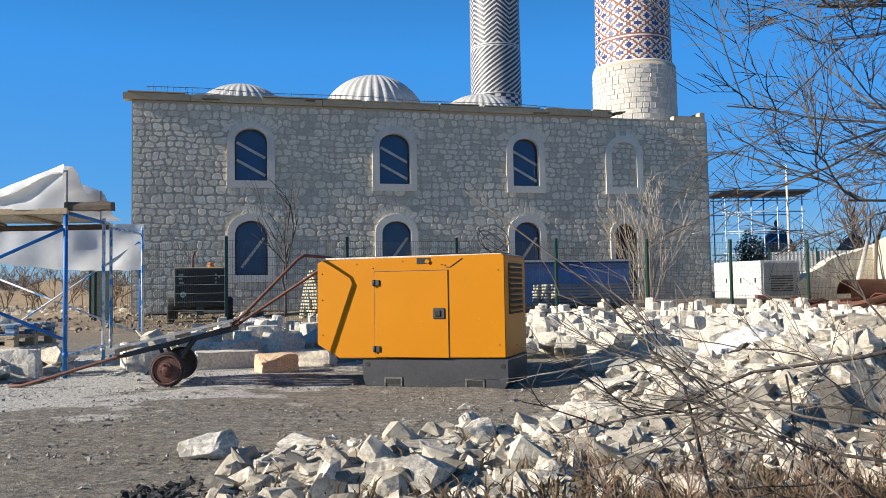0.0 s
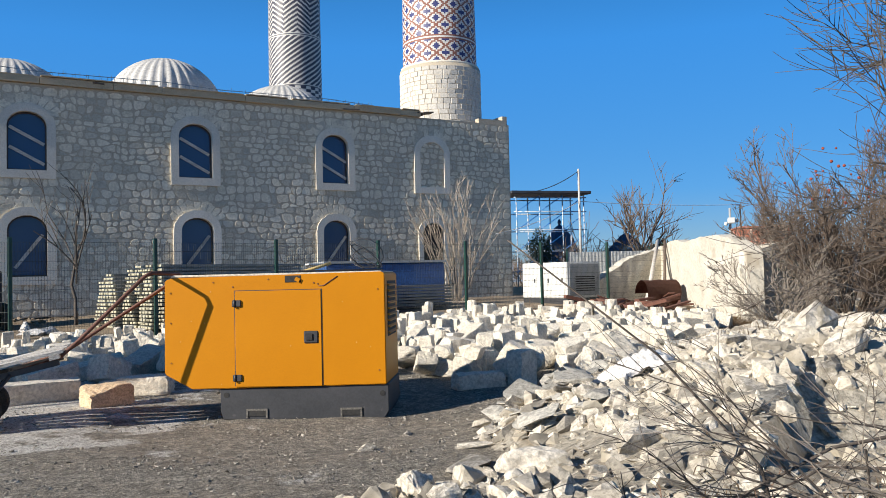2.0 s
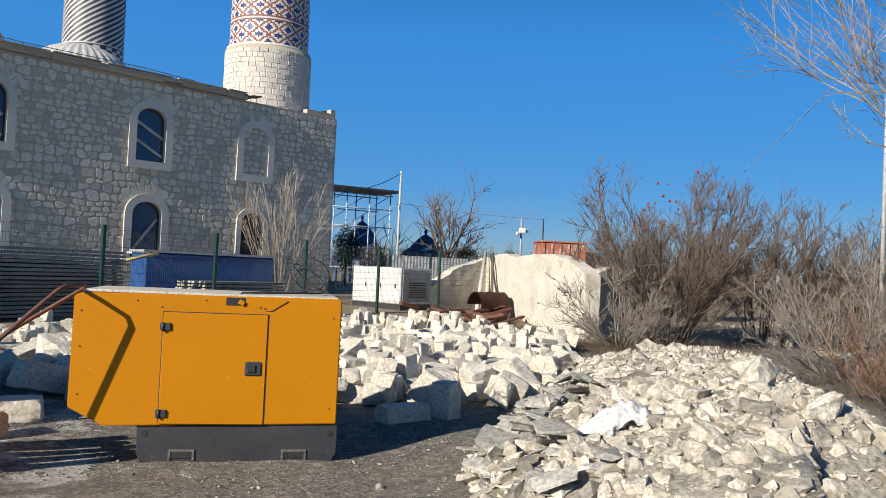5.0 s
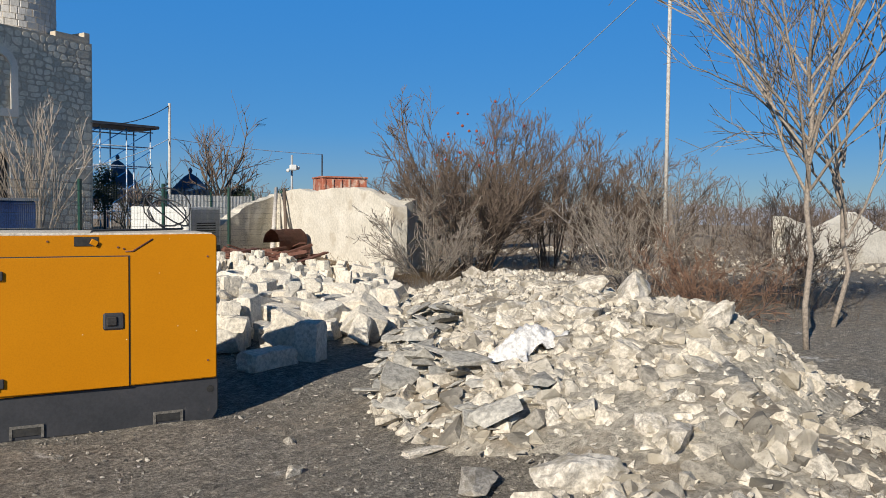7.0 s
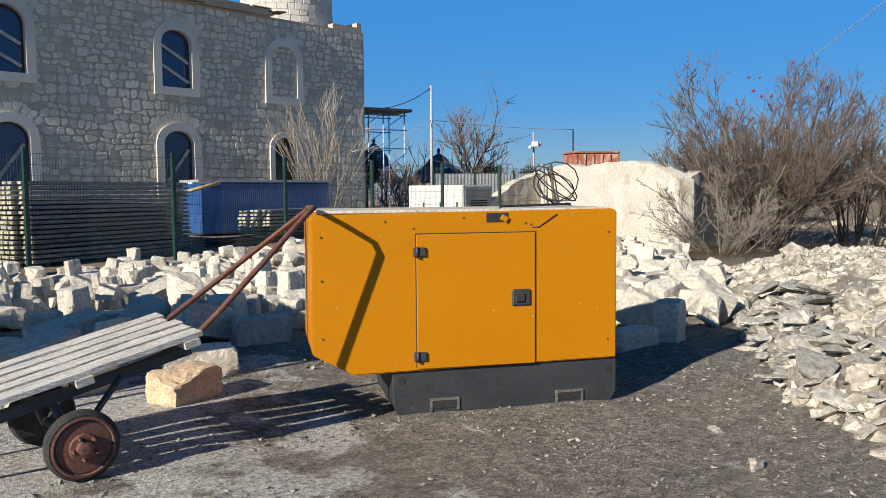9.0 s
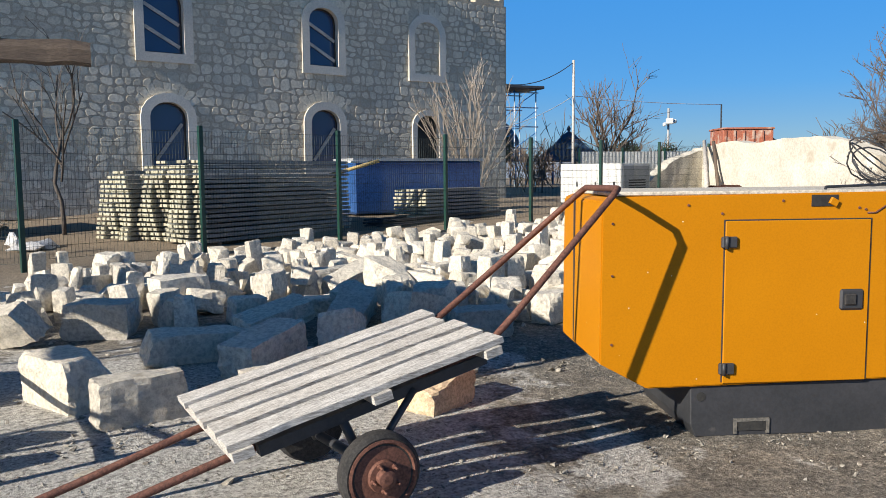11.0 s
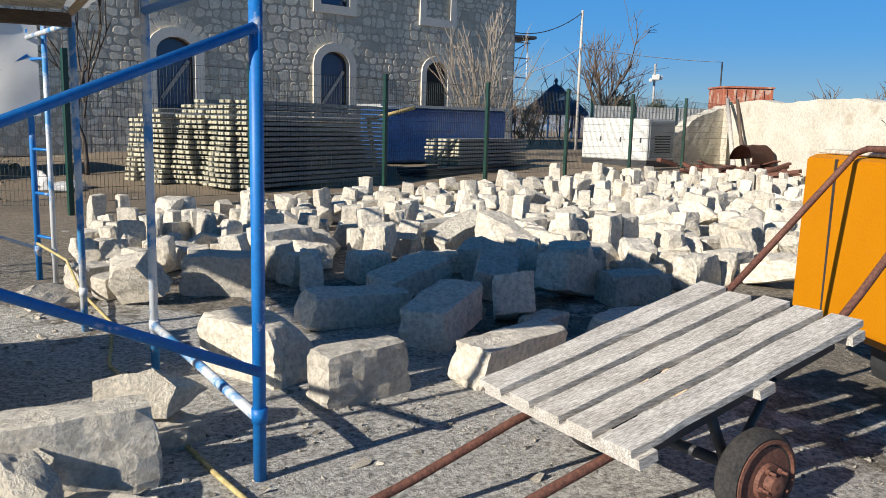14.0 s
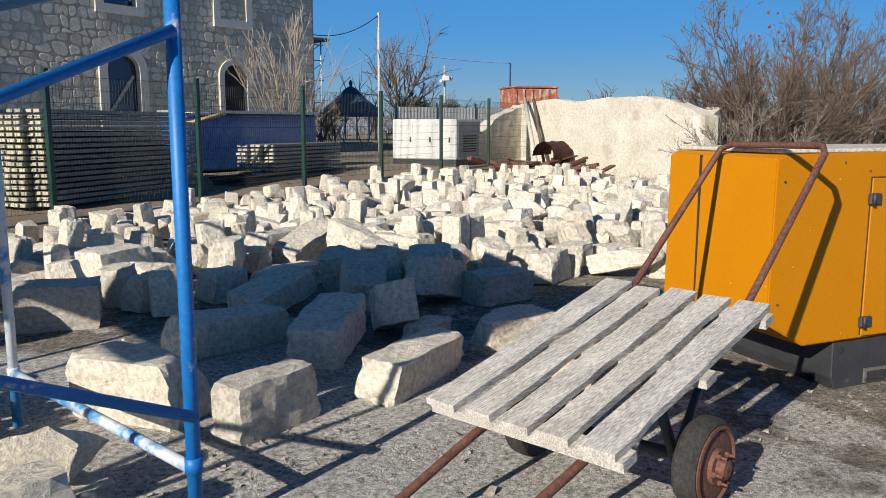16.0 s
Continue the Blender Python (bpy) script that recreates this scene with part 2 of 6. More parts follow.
def thing(name, at, label, category, group="", kind="", turn=0):
    """An Empty at the base of a thing."""
    ob = new(name)
    ob.matrix_basis = pose(*at, 0, 0, turn)
    return tagged(ob, label, category, group, kind)


def raw(name, verts, faces, mats, idx=None, smooth=False):
    me = bpy.data.meshes.new(name)
    me.from_pydata(verts, [], faces)
    for m in mats if isinstance(mats, (list, tuple)) else [mats]:
        me.materials.append(m)
    if idx is not None:
        me.polygons.foreach_set("material_index", idx)
    if smooth:
        me.polygons.foreach_set("use_smooth", [True] * len(faces))
    me.update()
    return me


def sstep(a, b, x):
    t = min(1.0, max(0.0, (x - a) / (b - a)))
    return t * t * (3 - 2 * t)


# ---- ground ----
def seg_d(x, y, a, b):
    p, q = Vector((x, y)) - Vector(a), Vector(b) - Vector(a)
    k = min(1, max(0, p.dot(q) / q.dot(q)))
    return (p - q * k).length


def mound(x, y):
    """The rubble heap's height above the yard."""
    away = (x - 3.7) * 0.69 - (y - 6.2) * 0.72
    h = 0.52 * max(0.0, 1 - (seg_d(x, y, (3.7, 6.2), (8.6, 10.9)) / (1.2 if away > 0 else 2.7)) ** 2)
    h += 0.2 * max(0.0, 1 - (math.hypot(x - 4.1, y - 6.2) / 1.5) ** 2)
    h += 0.12 * max(0.0, 1 - (seg_d(x, y, (-0.3, 4.3), (2.5, 4.95)) / 1.0) ** 2)
    return h


def gz(x, y):
    base = 0.38 * sstep(16, 27, y) * (0.5 + 0.5 * sstep(-7.5, -3.0, x)) - 0.07 * sstep(2.3, 1.3, math.hypot(x + 0.2, y - 8.7)) - 0.35 * sstep(1.6, -1.5, y) * sstep(-6, -1, x)
    base -= 6.0 * sstep(60, 400, math.hypot(x, y))
    return base + mound(x, y)


def axis_steps(lo, hi, fine0, fine1, step):
    out, v = [], fine0
    while v <= fine1:
        out.append(v)
        v += step
    s = step
    v = fine0
    while v > lo:
        s *= 1.35
        v -= s
        out.insert(0, max(v, lo))
    s = step
    v = out[-1]
    while v < hi:
        s *= 1.35
        v += s
        out.append(min(v, hi))
    return out


M_GROUND = bpy.data.materials.new("yard_ground")


def ground_material(m):
    m.use_nodes = True
    nt = m.node_tree
    b = nt.nodes["Principled BSDF"]
    co = nt.nodes.new("ShaderNodeTexCoord").outputs["Object"]
    peb = tex(nt, "ShaderNodeTexVoronoi", 75, co)
    fine = tex(nt, "ShaderNodeTexNoise", 28, co, 10, 0.85)
    broad = tex(nt, "ShaderNodeTexNoise", 0.7, co, 8, 0.65)
    dust = tex(nt, "ShaderNodeTexNoise", 1.1, co, 9, 0.68)
    c = ramp(nt, fine.outputs[0], [(0.4, (0.05, 0.045, 0.036)), (0.5, (0.22, 0.2, 0.162)), (0.6, (0.6, 0.55, 0.46))])
    grit = ramp(nt, peb.outputs["Color"], [(0.15, (0.04, 0.036, 0.03)), (0.85, (0.42, 0.385, 0.335))])
    c = mixc(nt, 0.4, c, grit)
    c = mixc(nt, ramp(nt, broad.outputs[0], [(0.4, (0, 0, 0)), (0.7, (0.55, 0.55, 0.55))]), c, (0.26, 0.21, 0.155))
    mott = tex(nt, "ShaderNodeTexNoise", 9, co, 9, 0.8)
    c = mixc(nt, 0.75, c, ramp(nt, mott.outputs[0], [(0.36, (0.3, 0.29, 0.28)), (0.5, (0.85, 0.84, 0.82)), (0.64, (1.75, 1.7, 1.6))]), "MULTIPLY")
    sp = nt.nodes.new("ShaderNodeSeparateXYZ")
    nt.links.new(co, sp.inputs[0])
    back = nt.nodes.new("ShaderNodeMapRange")
    back.inputs["From Min"].default_value, back.inputs["From Max"].default_value = 15.0, 21.0
    nt.links.new(sp.outputs["Y"], back.inputs["Value"])
    c = mixc(nt, back.outputs[0], c, ramp(nt, fine.outputs[0], [(0.3, (0.12, 0.09, 0.06)), (0.7, (0.4, 0.31, 0.21))]))
    # pale stone dust lies thickest round the cart and the pallets
    dx = nt.nodes.new("ShaderNodeVectorMath")
    dx.operation = "DISTANCE"
    dx.inputs[1].default_value = (-4.9, 9.9, 0)
    nt.links.new(co, dx.inputs[0])
    near = nt.nodes.new("ShaderNodeMapRange")
    near.inputs["From Min"].default_value, near.inputs["From Max"].default_value = 4.6, 1.4
    near.inputs["To Min"].default_value, near.inputs["To Max"].default_value = -0.1, 0.24
    nt.links.new(dx.outputs["Value"], near.inputs["Value"])
    ad = nt.nodes.new("ShaderNodeMath")
    nt.links.new(dust.outputs[0], ad.inputs[0])
    nt.links.new(near.outputs[0], ad.inputs[1])
    c = mixc(nt, ramp(nt, ad.outputs[0], [(0.52, (0, 0, 0)), (0.58, (0.9, 0.9, 0.9))]), c,
             ramp(nt, fine.outputs[0], [(0.4, (0.17, 0.16, 0.14)), (0.48, (0.5, 0.475, 0.43)), (0.58, (0.84, 0.81, 0.75))]))
    nt.links.new(c, b.inputs["Base Color"])
    b.inputs["Roughness"].default_value = 0.95
    bp = nt.nodes.new("ShaderNodeBump")
    bp.inputs["Strength"].default_value, bp.inputs["Distance"].default_value = 1.0, 0.035
    nt.links.new(mixc(nt, 0.25, fine.outputs[0], peb.outputs["Distance"]), bp.inputs["Height"])
    nt.links.new(bp.outputs[0], b.inputs["Normal"])


ground_material(M_GROUND)
gx, gy = axis_steps(-1500, 1500, -9, 13, 0.2), axis_steps(-1500, 1500, -3, 24, 0.2)
gv = [(x, y, gz(x, y) + 0.02 * noise.noise((x * 1.5, y * 1.5, 0)) * (1 if abs(x) < 40 and abs(y) < 60 else 0)) for y in gy for x in gx]
nx = len(gx)
gf = [(j * nx + i, j * nx + i + 1, (j + 1) * nx + i + 1, (j + 1) * nx + i) for j in range(len(gy) - 1) for i in range(nx - 1)]
tagged(new("ground", raw("ground", gv, gf, M_GROUND, smooth=True)), "dark gravelly yard ground with pale stone dust", "ground", kind="structure")

# ---- mosque ----
WO = Vector((0, 33.0, 0))
WU = Vector((1, 0.25, 0)).normalized()
WN = Vector((0.25, -1, 0)).normalized()


def wp(u, z, out=0.0):
    """A point of the front: u along it, z up, out towards the yard."""
    return WO + WU * u + Vector((0, 0, z)) + WN * out


WM = Matrix((WU, -WN, (0, 0, 1))).transposed()
U0, U1, ZB, ZT = -12.1, 12.45, 0.25, 8.4
mosque = thing("mosque", wp(0, ZB), "grey rubble-stone mosque under restoration with arched windows and domes", "mosque", turn=math.degrees(math.atan2(0.25, 1)))
# openings: middle, half width of the glass, sill, top, kind
OPEN = [(-7.7, 0.64, 5.35, 7.45, "w"), (-1.98, 0.65, 5.3, 7.42, "w"), (3.7, 0.6, 5.3, 7.38, "w"), (8.28, 0.62, 5.3, 7.35, "blind"),
        (-7.7, 0.64, 1.65, 3.82, "w"), (-1.94, 0.62, 1.65, 3.82, "w"), (3.7, 0.6, 1.65, 3.8, "w"), (8.28, 0.55, 0.5, 3.75, "door")]


def arch(u, hw, z0, z1, grow=0.0, n=9, flat=0.8):
    """The outline of an arched opening, a flat arc on straight sides."""
    rise = hw * flat
    zs = z1 - rise
    pts = [(u - hw - grow, z0 - (grow if z0 > 0.6 else 0)), (u + hw + grow, z0 - (grow if z0 > 0.6 else 0))]
    for k in range(n + 1):
        a = math.pi * k / n
        pts.append((u + (hw + grow) * math.cos(a), zs + (rise + grow) * math.sin(a)))
    return pts


def panel(name, outer, holes, out, depth, mat, parent, label=""):
    """A slab in the front's plane with holes, from out back by depth."""
    bm = bmesh.new()
    es = []
    for loop in [outer, *holes]:
        vs = [bm.verts.new(wp(u, z, out)) for u, z in loop]
        es += [bm.edges.new((vs[i], vs[(i + 1) % len(vs)])) for i in range(len(vs))]
    bmesh.ops.triangle_fill(bm, use_beauty=True, use_dissolve=False, edges=es)
    r = bmesh.ops.extrude_face_region(bm, geom=bm.faces[:])
    for v in r["geom"]:
        if isinstance(v, bmesh.types.BMVert):
            v.co -= WN * depth
    return part(name, bm, mat, parent, label)


front = panel("wall_front", [(U0, ZB), (U1, ZB), (U1, ZT), (U0, ZT)], [arch(u, w, a, b) for u, w, a, b, k in OPEN if k != "blind"], 0.0, 0.6, M_MORTAR, mosque)
bm = bmesh.new()
box(bm, wp(U0 + 0.3, 4.3, -11.5), (0.6, 21.8, 8.2), WM)
box(bm, wp(U1 - 0.3, 4.3, -11.5), (0.6, 21.8, 8.2), WM)
box(bm, wp((U0 + U1) / 2, 4.3, -22.1), (U1 - U0 - 1.3, 0.6, 8.2), WM)
part("wall_side", bm, M_STONE_STUFF, mosque)
bm = bmesh.new()
box(bm, wp((U0 + U1) / 2, 8.25, -11.4), (U1 - U0 - 1.3, 21.0, 0.25), WM)
part("roof", bm, M_MORTAR, mosque)
# added backing behind the front, its colour standing for the unlit interior
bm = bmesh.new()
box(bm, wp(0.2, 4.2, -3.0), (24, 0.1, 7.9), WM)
part("inner_wall", bm, M_HOLLOWSHADE, mosque)
for u, w, a, b, k in OPEN:
    wdw = panel("door_surround" if k == "door" else "window_surround", arch(u, w, a, b, 0.27 if k != "door" else 0.2),
                [arch(u, w - 0.02, a + 0.02, b - 0.02)], 0.08, 0.23, M_TRIM, mosque, "cut limestone surround")
    if k == "w":
        panel("window_frame", arch(u, w - 0.005, a + 0.005, b - 0.005), [arch(u, w - 0.07, a + 0.08, b - 0.07)], -0.18, 0.08, M_FRAME_BROWN, wdw)
        panel("pane", arch(u, w - 0.06, a + 0.06, b - 0.06), [], -0.21, 0.015, M_GLASS, wdw)
        bm = bmesh.new()
        sl = -1 if a > 4 else 1
        for dz in ((0.55, 1.25) if a > 4 else (0.9,)):
            ang = math.atan2(0.55, 1) if a > 4 else math.atan2(1.35, 1)
            ln = 1.25 if a > 4 else 1.45
            m3 = WM @ Matrix.Rotation(-ang * sl, 3, "Y")
            box(bm, wp(u + (0 if a > 4 else 0.05), a + dz, -0.165), (ln, 0.03, 0.11), m3)
        part("plank", bm, M_WOODGREY, wdw, "diagonal timber plank behind the glass")
    if k == "door":
        # flat panel across the opening; the doorway's shade is in its colour
        panel("door_leaf", arch(u, w - 0.01, a + 0.01, b - 0.01), [], -0.12, 0.05, M_HOLLOWSHADE, wdw, "dark panel painted as the unlit doorway")
FB = random.Random(17)
fu = U0 - 0.3
while fu < 7.6:
    fl = min(FB.uniform(1.6, 3.2), 7.7 - fu)
    fd = FB.uniform(-0.02, 0.03)
    for fz, fo, fw, fh in ((8.53, -0.1, fl - 0.015, 0.24), (8.675, -0.06 + FB.uniform(-0.03, 0.05), fl * FB.uniform(0.8, 0.98), 0.035)):
        bm = bmesh.new()
        box(bm, wp(fu + fl / 2, fz + FB.uniform(-0.012, 0.012), fo + fd), (fw, 0.5, fh), WM)
        part("formwork_board", bm, M_PLANK, mosque, "tan timber formwork board along the roof edge")
    fu += fl
for fu in (-9.2, -5.4, -4.8, 0.6, 4.4, 7.75, 8.1):
    bm = bmesh.new()
    box(bm, wp(fu, 8.6 + FB.uniform(-0.15, 0.1), -0.05), (FB.uniform(0.3, 0.9), 0.5, 0.05), WM @ Matrix.Rotation(FB.uniform(-0.1, 0.1), 3, "Y"))
    part("loose_board", bm, M_OLDLOG, mosque, "dark loose board")
bm = bmesh.new()
box(bm, wp(11.6, 8.5, -0.25), (1.5, 0.35, 0.24), WM)
box(bm, wp(12.3, 8.62, -0.8), (0.25, 1.4, 0.4), WM)
part("parapet", bm, M_MORTAR, mosque)


def inside(u, z, o, grow):
    um, w, a, b, k = o
    if not (um - w - grow < u < um + w + grow and a - grow < z < b + grow):
        return False
    zs = b - w * 0.8
    return z < zs or ((u - um) / (w + grow)) ** 2 + ((z - zs) / (w * 0.8 + grow)) ** 2 < 1


# irregular coursed rubble stones
SR = random.Random(11)


def stone_mesh(poly, depth):
    """A rough stone: an outline at the wall, a smaller raised face. In (u, z), centred."""
    n = len(poly)
    cu, cz = sum(p[0] for p in poly) / n, sum(p[1] for p in poly) / n
    rnd = lambda q, s: (cu + (q[0] - cu) * s, cz + (q[1] - cz) * s)
    verts = []
    for s, d in ((0.985, -0.05), (0.97, depth * 0.3), (0.88, depth * 0.5)):
        for q in poly:
            uu, zz = rnd(q, s)
            verts.append(WU * uu + Vector((0, 0, zz)) + WN * d)
    faces = [tuple(range(2 * n, 3 * n))]
    for L in (0, 1):
        faces += [(L * n + i, L * n + (i + 1) % n, (L + 1) * n + (i + 1) % n, (L + 1) * n + i) for i in range(n)]
    return verts, faces


STONES_NEAR, jv, jf = [], [], []
jit = lambda i, j, s: Vector((noise.noise((i * 3.17 + s, j * 5.31, s)), noise.noise((i * 2.71, j * 4.13 + s, s + 9)))) * 0.15
z, row = ZB + 0.02, 0
rows_z = [z]
while z < ZT - 0.2:
    z += SR.uniform(0.2, 0.33)
    rows_z.append(min(z, ZT))
cuts = []
for r in range(len(rows_z) - 1):
    us, u = [U0 + 0.02], U0
    while u < U1 - 0.3:
        u += SR.uniform(0.2, 0.5)
        us.append(min(u, U1 - 0.02))
    us[-1] = U1 - 0.02
    cuts.append(us)


def node(u, r):
    """A joint's place, shaken so that the courses wander."""
    if r in (0, len(rows_z) - 1) or abs(u - U0) < 0.05 or abs(u - U1) < 0.05:
        return (u, rows_z[r])
    d = jit(u, r, 1.5)
    return (u + d.x, rows_z[r] + d.y)


for r, us in enumerate(cuts):
    below = cuts[r - 1] if r else []
    above = cuts[r + 1] if r + 1 < len(cuts) else []
    for a, b in zip(us, us[1:]):
        poly = [node(a, r)] + [node(q, r) for q in below if a + 0.08 < q < b - 0.08] + [node(b, r)]
        poly += [node(b, r + 1)] + [node(q, r + 1) for q in reversed(above) if a + 0.08 < q < b - 0.08] + [node(a, r + 1)]
        n = len(poly)
        cu, cz = sum(p[0] for p in poly) / n, sum(p[1] for p in poly) / n
        hit = [o for o in OPEN if o[4] != "blind" and any(inside(p[0], p[1], o, 0.16) for p in poly + [(cu, cz)])]
        if hit:
            o = hit[0]
            if inside(cu, cz, o, 0.1):
                continue
            oc = (o[0], (o[2] + o[3]) / 2)
            moved = []
            for p in poly:
                k = 0
                while inside(p[0], p[1], o, 0.16) and k < 30:
                    p = (p[0] + (cu - p[0]) * 0.12, p[1] + (cz - p[1]) * 0.12)
                    k += 1
                moved.append(p)
            poly = moved
        w, h = b - a, rows_z[r + 1] - rows_z[r]
        shr = 1 - 0.04 / min(w, h)
        poly = [(cu + (p[0] - cu) * shr + SR.uniform(-0.012, 0.012), cz + (p[1] - cz) * shr + SR.uniform(-0.012, 0.012)) for p in poly]
        # chamfer corners so that the stones read as rounded
        rounded = []
        for i in range(n):
            p, q, s = poly[i - 1], poly[i], poly[(i + 1) % n]
            rounded += [(q[0] + (p[0] - q[0]) * 0.26, q[1] + (p[1] - q[1]) * 0.26), (q[0] + (s[0] - q[0]) * 0.26, q[1] + (s[1] - q[1]) * 0.26)]
        dep = SR.uniform(0.008, 0.024)
        if -3.2 < cu < 7.0 and 5.6 < cz < 8.3 and len(STONES_NEAR) < 290:
            STONES_NEAR.append((rounded, cu, cz, dep))
        else:
            v, f = stone_mesh(rounded, dep)
            k = len(jv)
            jv += [WO + q for q in v]
            jf += [tuple(i + k for i in q) for q in f]
st = new("rubble_masonry", raw("rubble_masonry", jv, jf, M_STONE_STUFF))
st.parent, st.matrix_parent_inverse = front, parent_world(front).inverted()
tagged(st, kind="stuff")


def facade_stones():
    for poly, cu, cz, dep in STONES_NEAR:
        v, f = stone_mesh([(p[0] - cu, p[1] - cz) for p in poly], dep)
        ob = new("stone", raw("stone", v, f, M_STONE))
        ob.matrix_basis = Matrix.Translation(wp(cu, cz))
        ob.parent, ob.matrix_parent_inverse = front, parent_world(front).inverted()


# voussoirs over the openings
vv, vf = [], []
for u, w, a, b, k in OPEN:
    rise = w * 0.8
    zs, g0 = b - rise, 0.28
    for i in range(9):
        a0, a1 = [math.radians(28 + (124) * (i + e) / 9) for e in (0.06, 0.94)]
        g1 = g0 + SR.uniform(0.28, 0.42)
        poly = [(u + (w + g) * math.cos(t), zs + (rise + g) * math.sin(t)) for g, t in ((g0, a0), (g1, a0), (g1, a1), (g0, a1))]
        v, f = stone_mesh(poly, 0.016)
        kk = len(vv)
        vv += [WO + q for q in v]
        vf += [tuple(x + kk for x in q) for q in f]
vo = new("arch_masonry", raw("arch_masonry", vv, vf, M_STONE_STUFF))
vo.parent, vo.matrix_parent_inverse = front, parent_world(front).inverted()
tagged(vo, kind="stuff")

# domes
M_DOME = surface("dome_sheeting", (0.46, 0.45, 0.42), (0.62, 0.6, 0.57), 0.7, 12, rough=0.6, bump=0.3, dist=0.03)
for x, y, top, R in ((-4.0, 47.2, 13.75, 3.15), (-11.5, 45.8, 13.0, 3.2), (2.35, 47.4, 12.55, 3.2)):
    seg, rings, vs, fs = 144, 14, [], []
    for j in range(rings + 1):
        ph = math.pi / 2 * j / rings
        for i in range(seg):
            th = 2 * math.pi * i / seg
            rr = R * math.sin(ph) * (1 + (0.025 * math.cos(th * 36) if j > 1 else 0))
            vs.append((x + rr * math.cos(th), y + rr * math.sin(th), top - R + R * math.cos(ph)))
    for j in range(rings):
        for i in range(seg):
            fs.append((j * seg + i, j * seg + (i + 1) % seg, (j + 1) * seg + (i + 1) % seg, (j + 1) * seg + i)[::-1])
    d = new("dome", raw("dome", vs, fs, M_DOME, smooth=True))
    d.parent, d.matrix_parent_inverse = mosque, parent_world(mosque).inverted()
    bm = bmesh.new()
    tube(bm, [(x, y, 8.3), (x, y, top - R + 0.02)], R * 1.03, seg=48)
    part("dome_drum", bm, M_TRIM, mosque)

# roof railing of thin bars
bm = bmesh.new()
M_REBAR = surface("blue_grey_bars", (0.1, 0.16, 0.22), (0.16, 0.23, 0.3), 3, 30, rough=0.6)
for i in range(118):
    u = -11.6 + i * 0.15
    tube(bm, [wp(u, 8.3, -0.9), wp(u + 0.05 * math.sin(i * 2.3), 9.2 - 0.0014 * i + 0.05 * math.sin(i * 1.7), -0.9)], 0.009, seg=4)
for zz in (8.95, 9.16):
    tube(bm, [wp(-11.7 + i * 2.2, zz - 0.02 * i + 0.05 * math.sin(i * 2.1), -0.9) for i in range(9)], 0.016, seg=4)
part("roof_railing", bm, M_REBAR, mosque, "thin blue-grey reinforcing bars along the roof")


# ---- minarets ----
M_WHITEBRICK = surface("white_glazed_brick", grit=0.2, *((0.6, 0.58, 0.54), (0.7, 0.68, 0.64), 3, 20), rough=0.6, vary=0.05)
M_REDBRICK = surface("red_brick_tile", (0.22, 0.09, 0.065), (0.3, 0.13, 0.095), 3, 20, rough=0.7)
M_BLUEBRICK = surface("navy_glazed_tile", (0.03, 0.035, 0.13), (0.05, 0.06, 0.2), 3, 20, rough=0.5)
M_BLACKBRICK = surface("dark_glazed_tile", (0.035, 0.035, 0.055), (0.06, 0.06, 0.085), 3, 20, rough=0.5)


def shaft(c, r, z0, z1, cols, rowh, pick, mats, taper=0.0):
    """A shaft of small glazed bricks, each coloured by its place in the pattern."""
    rows, vs, fs, ix = int((z1 - z0) / rowh), [], [], []
    for j in range(rows + 1):
        rr = r - taper * j * rowh
        for i in range(cols):
            t = 2 * math.pi * i / cols
            vs.append((c[0] + rr * math.cos(t), c[1] + rr * math.sin(t), z0 + j * rowh))
    for j in range(rows):
        for i in range(cols):
            fs.append((j * cols + i, j * cols + (i + 1) % cols, (j + 1) * cols + (i + 1) % cols, (j + 1) * cols + i))
            ix.append(pick(i, j))
    fs.append(tuple(range(rows * cols, (rows + 1) * cols)))
    ix.append(0)
    return raw("shaft", vs, fs, mats, ix)


def diamond(i, j):
    """Red lattice, white field and a stepped blue heart."""
    if j in (0, 15, 17):
        return 1
    if j == 16:
        return 0
    x, y = i % 12, (j - 1) % 9
    best = 9
    for cx, cy in ((0, 0), (12, 0), (0, 9), (12, 9), (6, 4.5)):
        best = min(best, abs(x - cx) / 6 + abs(y - cy) / 4.5)
    if best > 0.82:
        return 1
    return 2 if best < 0.46 else 0


def stripes(i, j):
    if j in (54, 55, 105, 106, 107):
        return 1 if j in (54, 106) else 0
    if j < 54:
        return 1 if (i % 8 < 4) == (j % 6 < 3) else 0
    if j < 105:
        return 1 if (j - i) % 5 < 2.5 else 0
    return 1 if (j + abs(i % 20 - 10)) % 5 < 2.5 else 0


BC = (9.25, 37.7)
mina = thing("minaret", (*BC, 0.3), "round minaret of white, red and blue glazed brick in diamond pattern", "minaret")
ob = new("shaft", shaft(BC, 1.78, 11.25, 19.0, 156, 0.073, diamond, [M_WHITEBRICK, M_REDBRICK, M_BLUEBRICK], 0.012))
ob.parent, ob.matrix_parent_inverse = mina, parent_world(mina).inverted()
bm = bmesh.new()
tube(bm, [(*BC, 0.3), (*BC, 11.2)], 1.93, seg=56)
part("drum", bm, M_MORTAR, mina, "pale cut-stone drum")
drum = mina.children[-1]
bm = bmesh.new()
tube(bm, [(*BC, 11.2), (*BC, 11.32)], 1.88, seg=56)
part("cornice", bm, M_TRIM, mina)
ob = None
SC = (4.05, 57.4)
mina2 = thing("minaret", (*SC, 0.3), "round minaret of white and dark glazed brick in spiral stripes", "minaret")
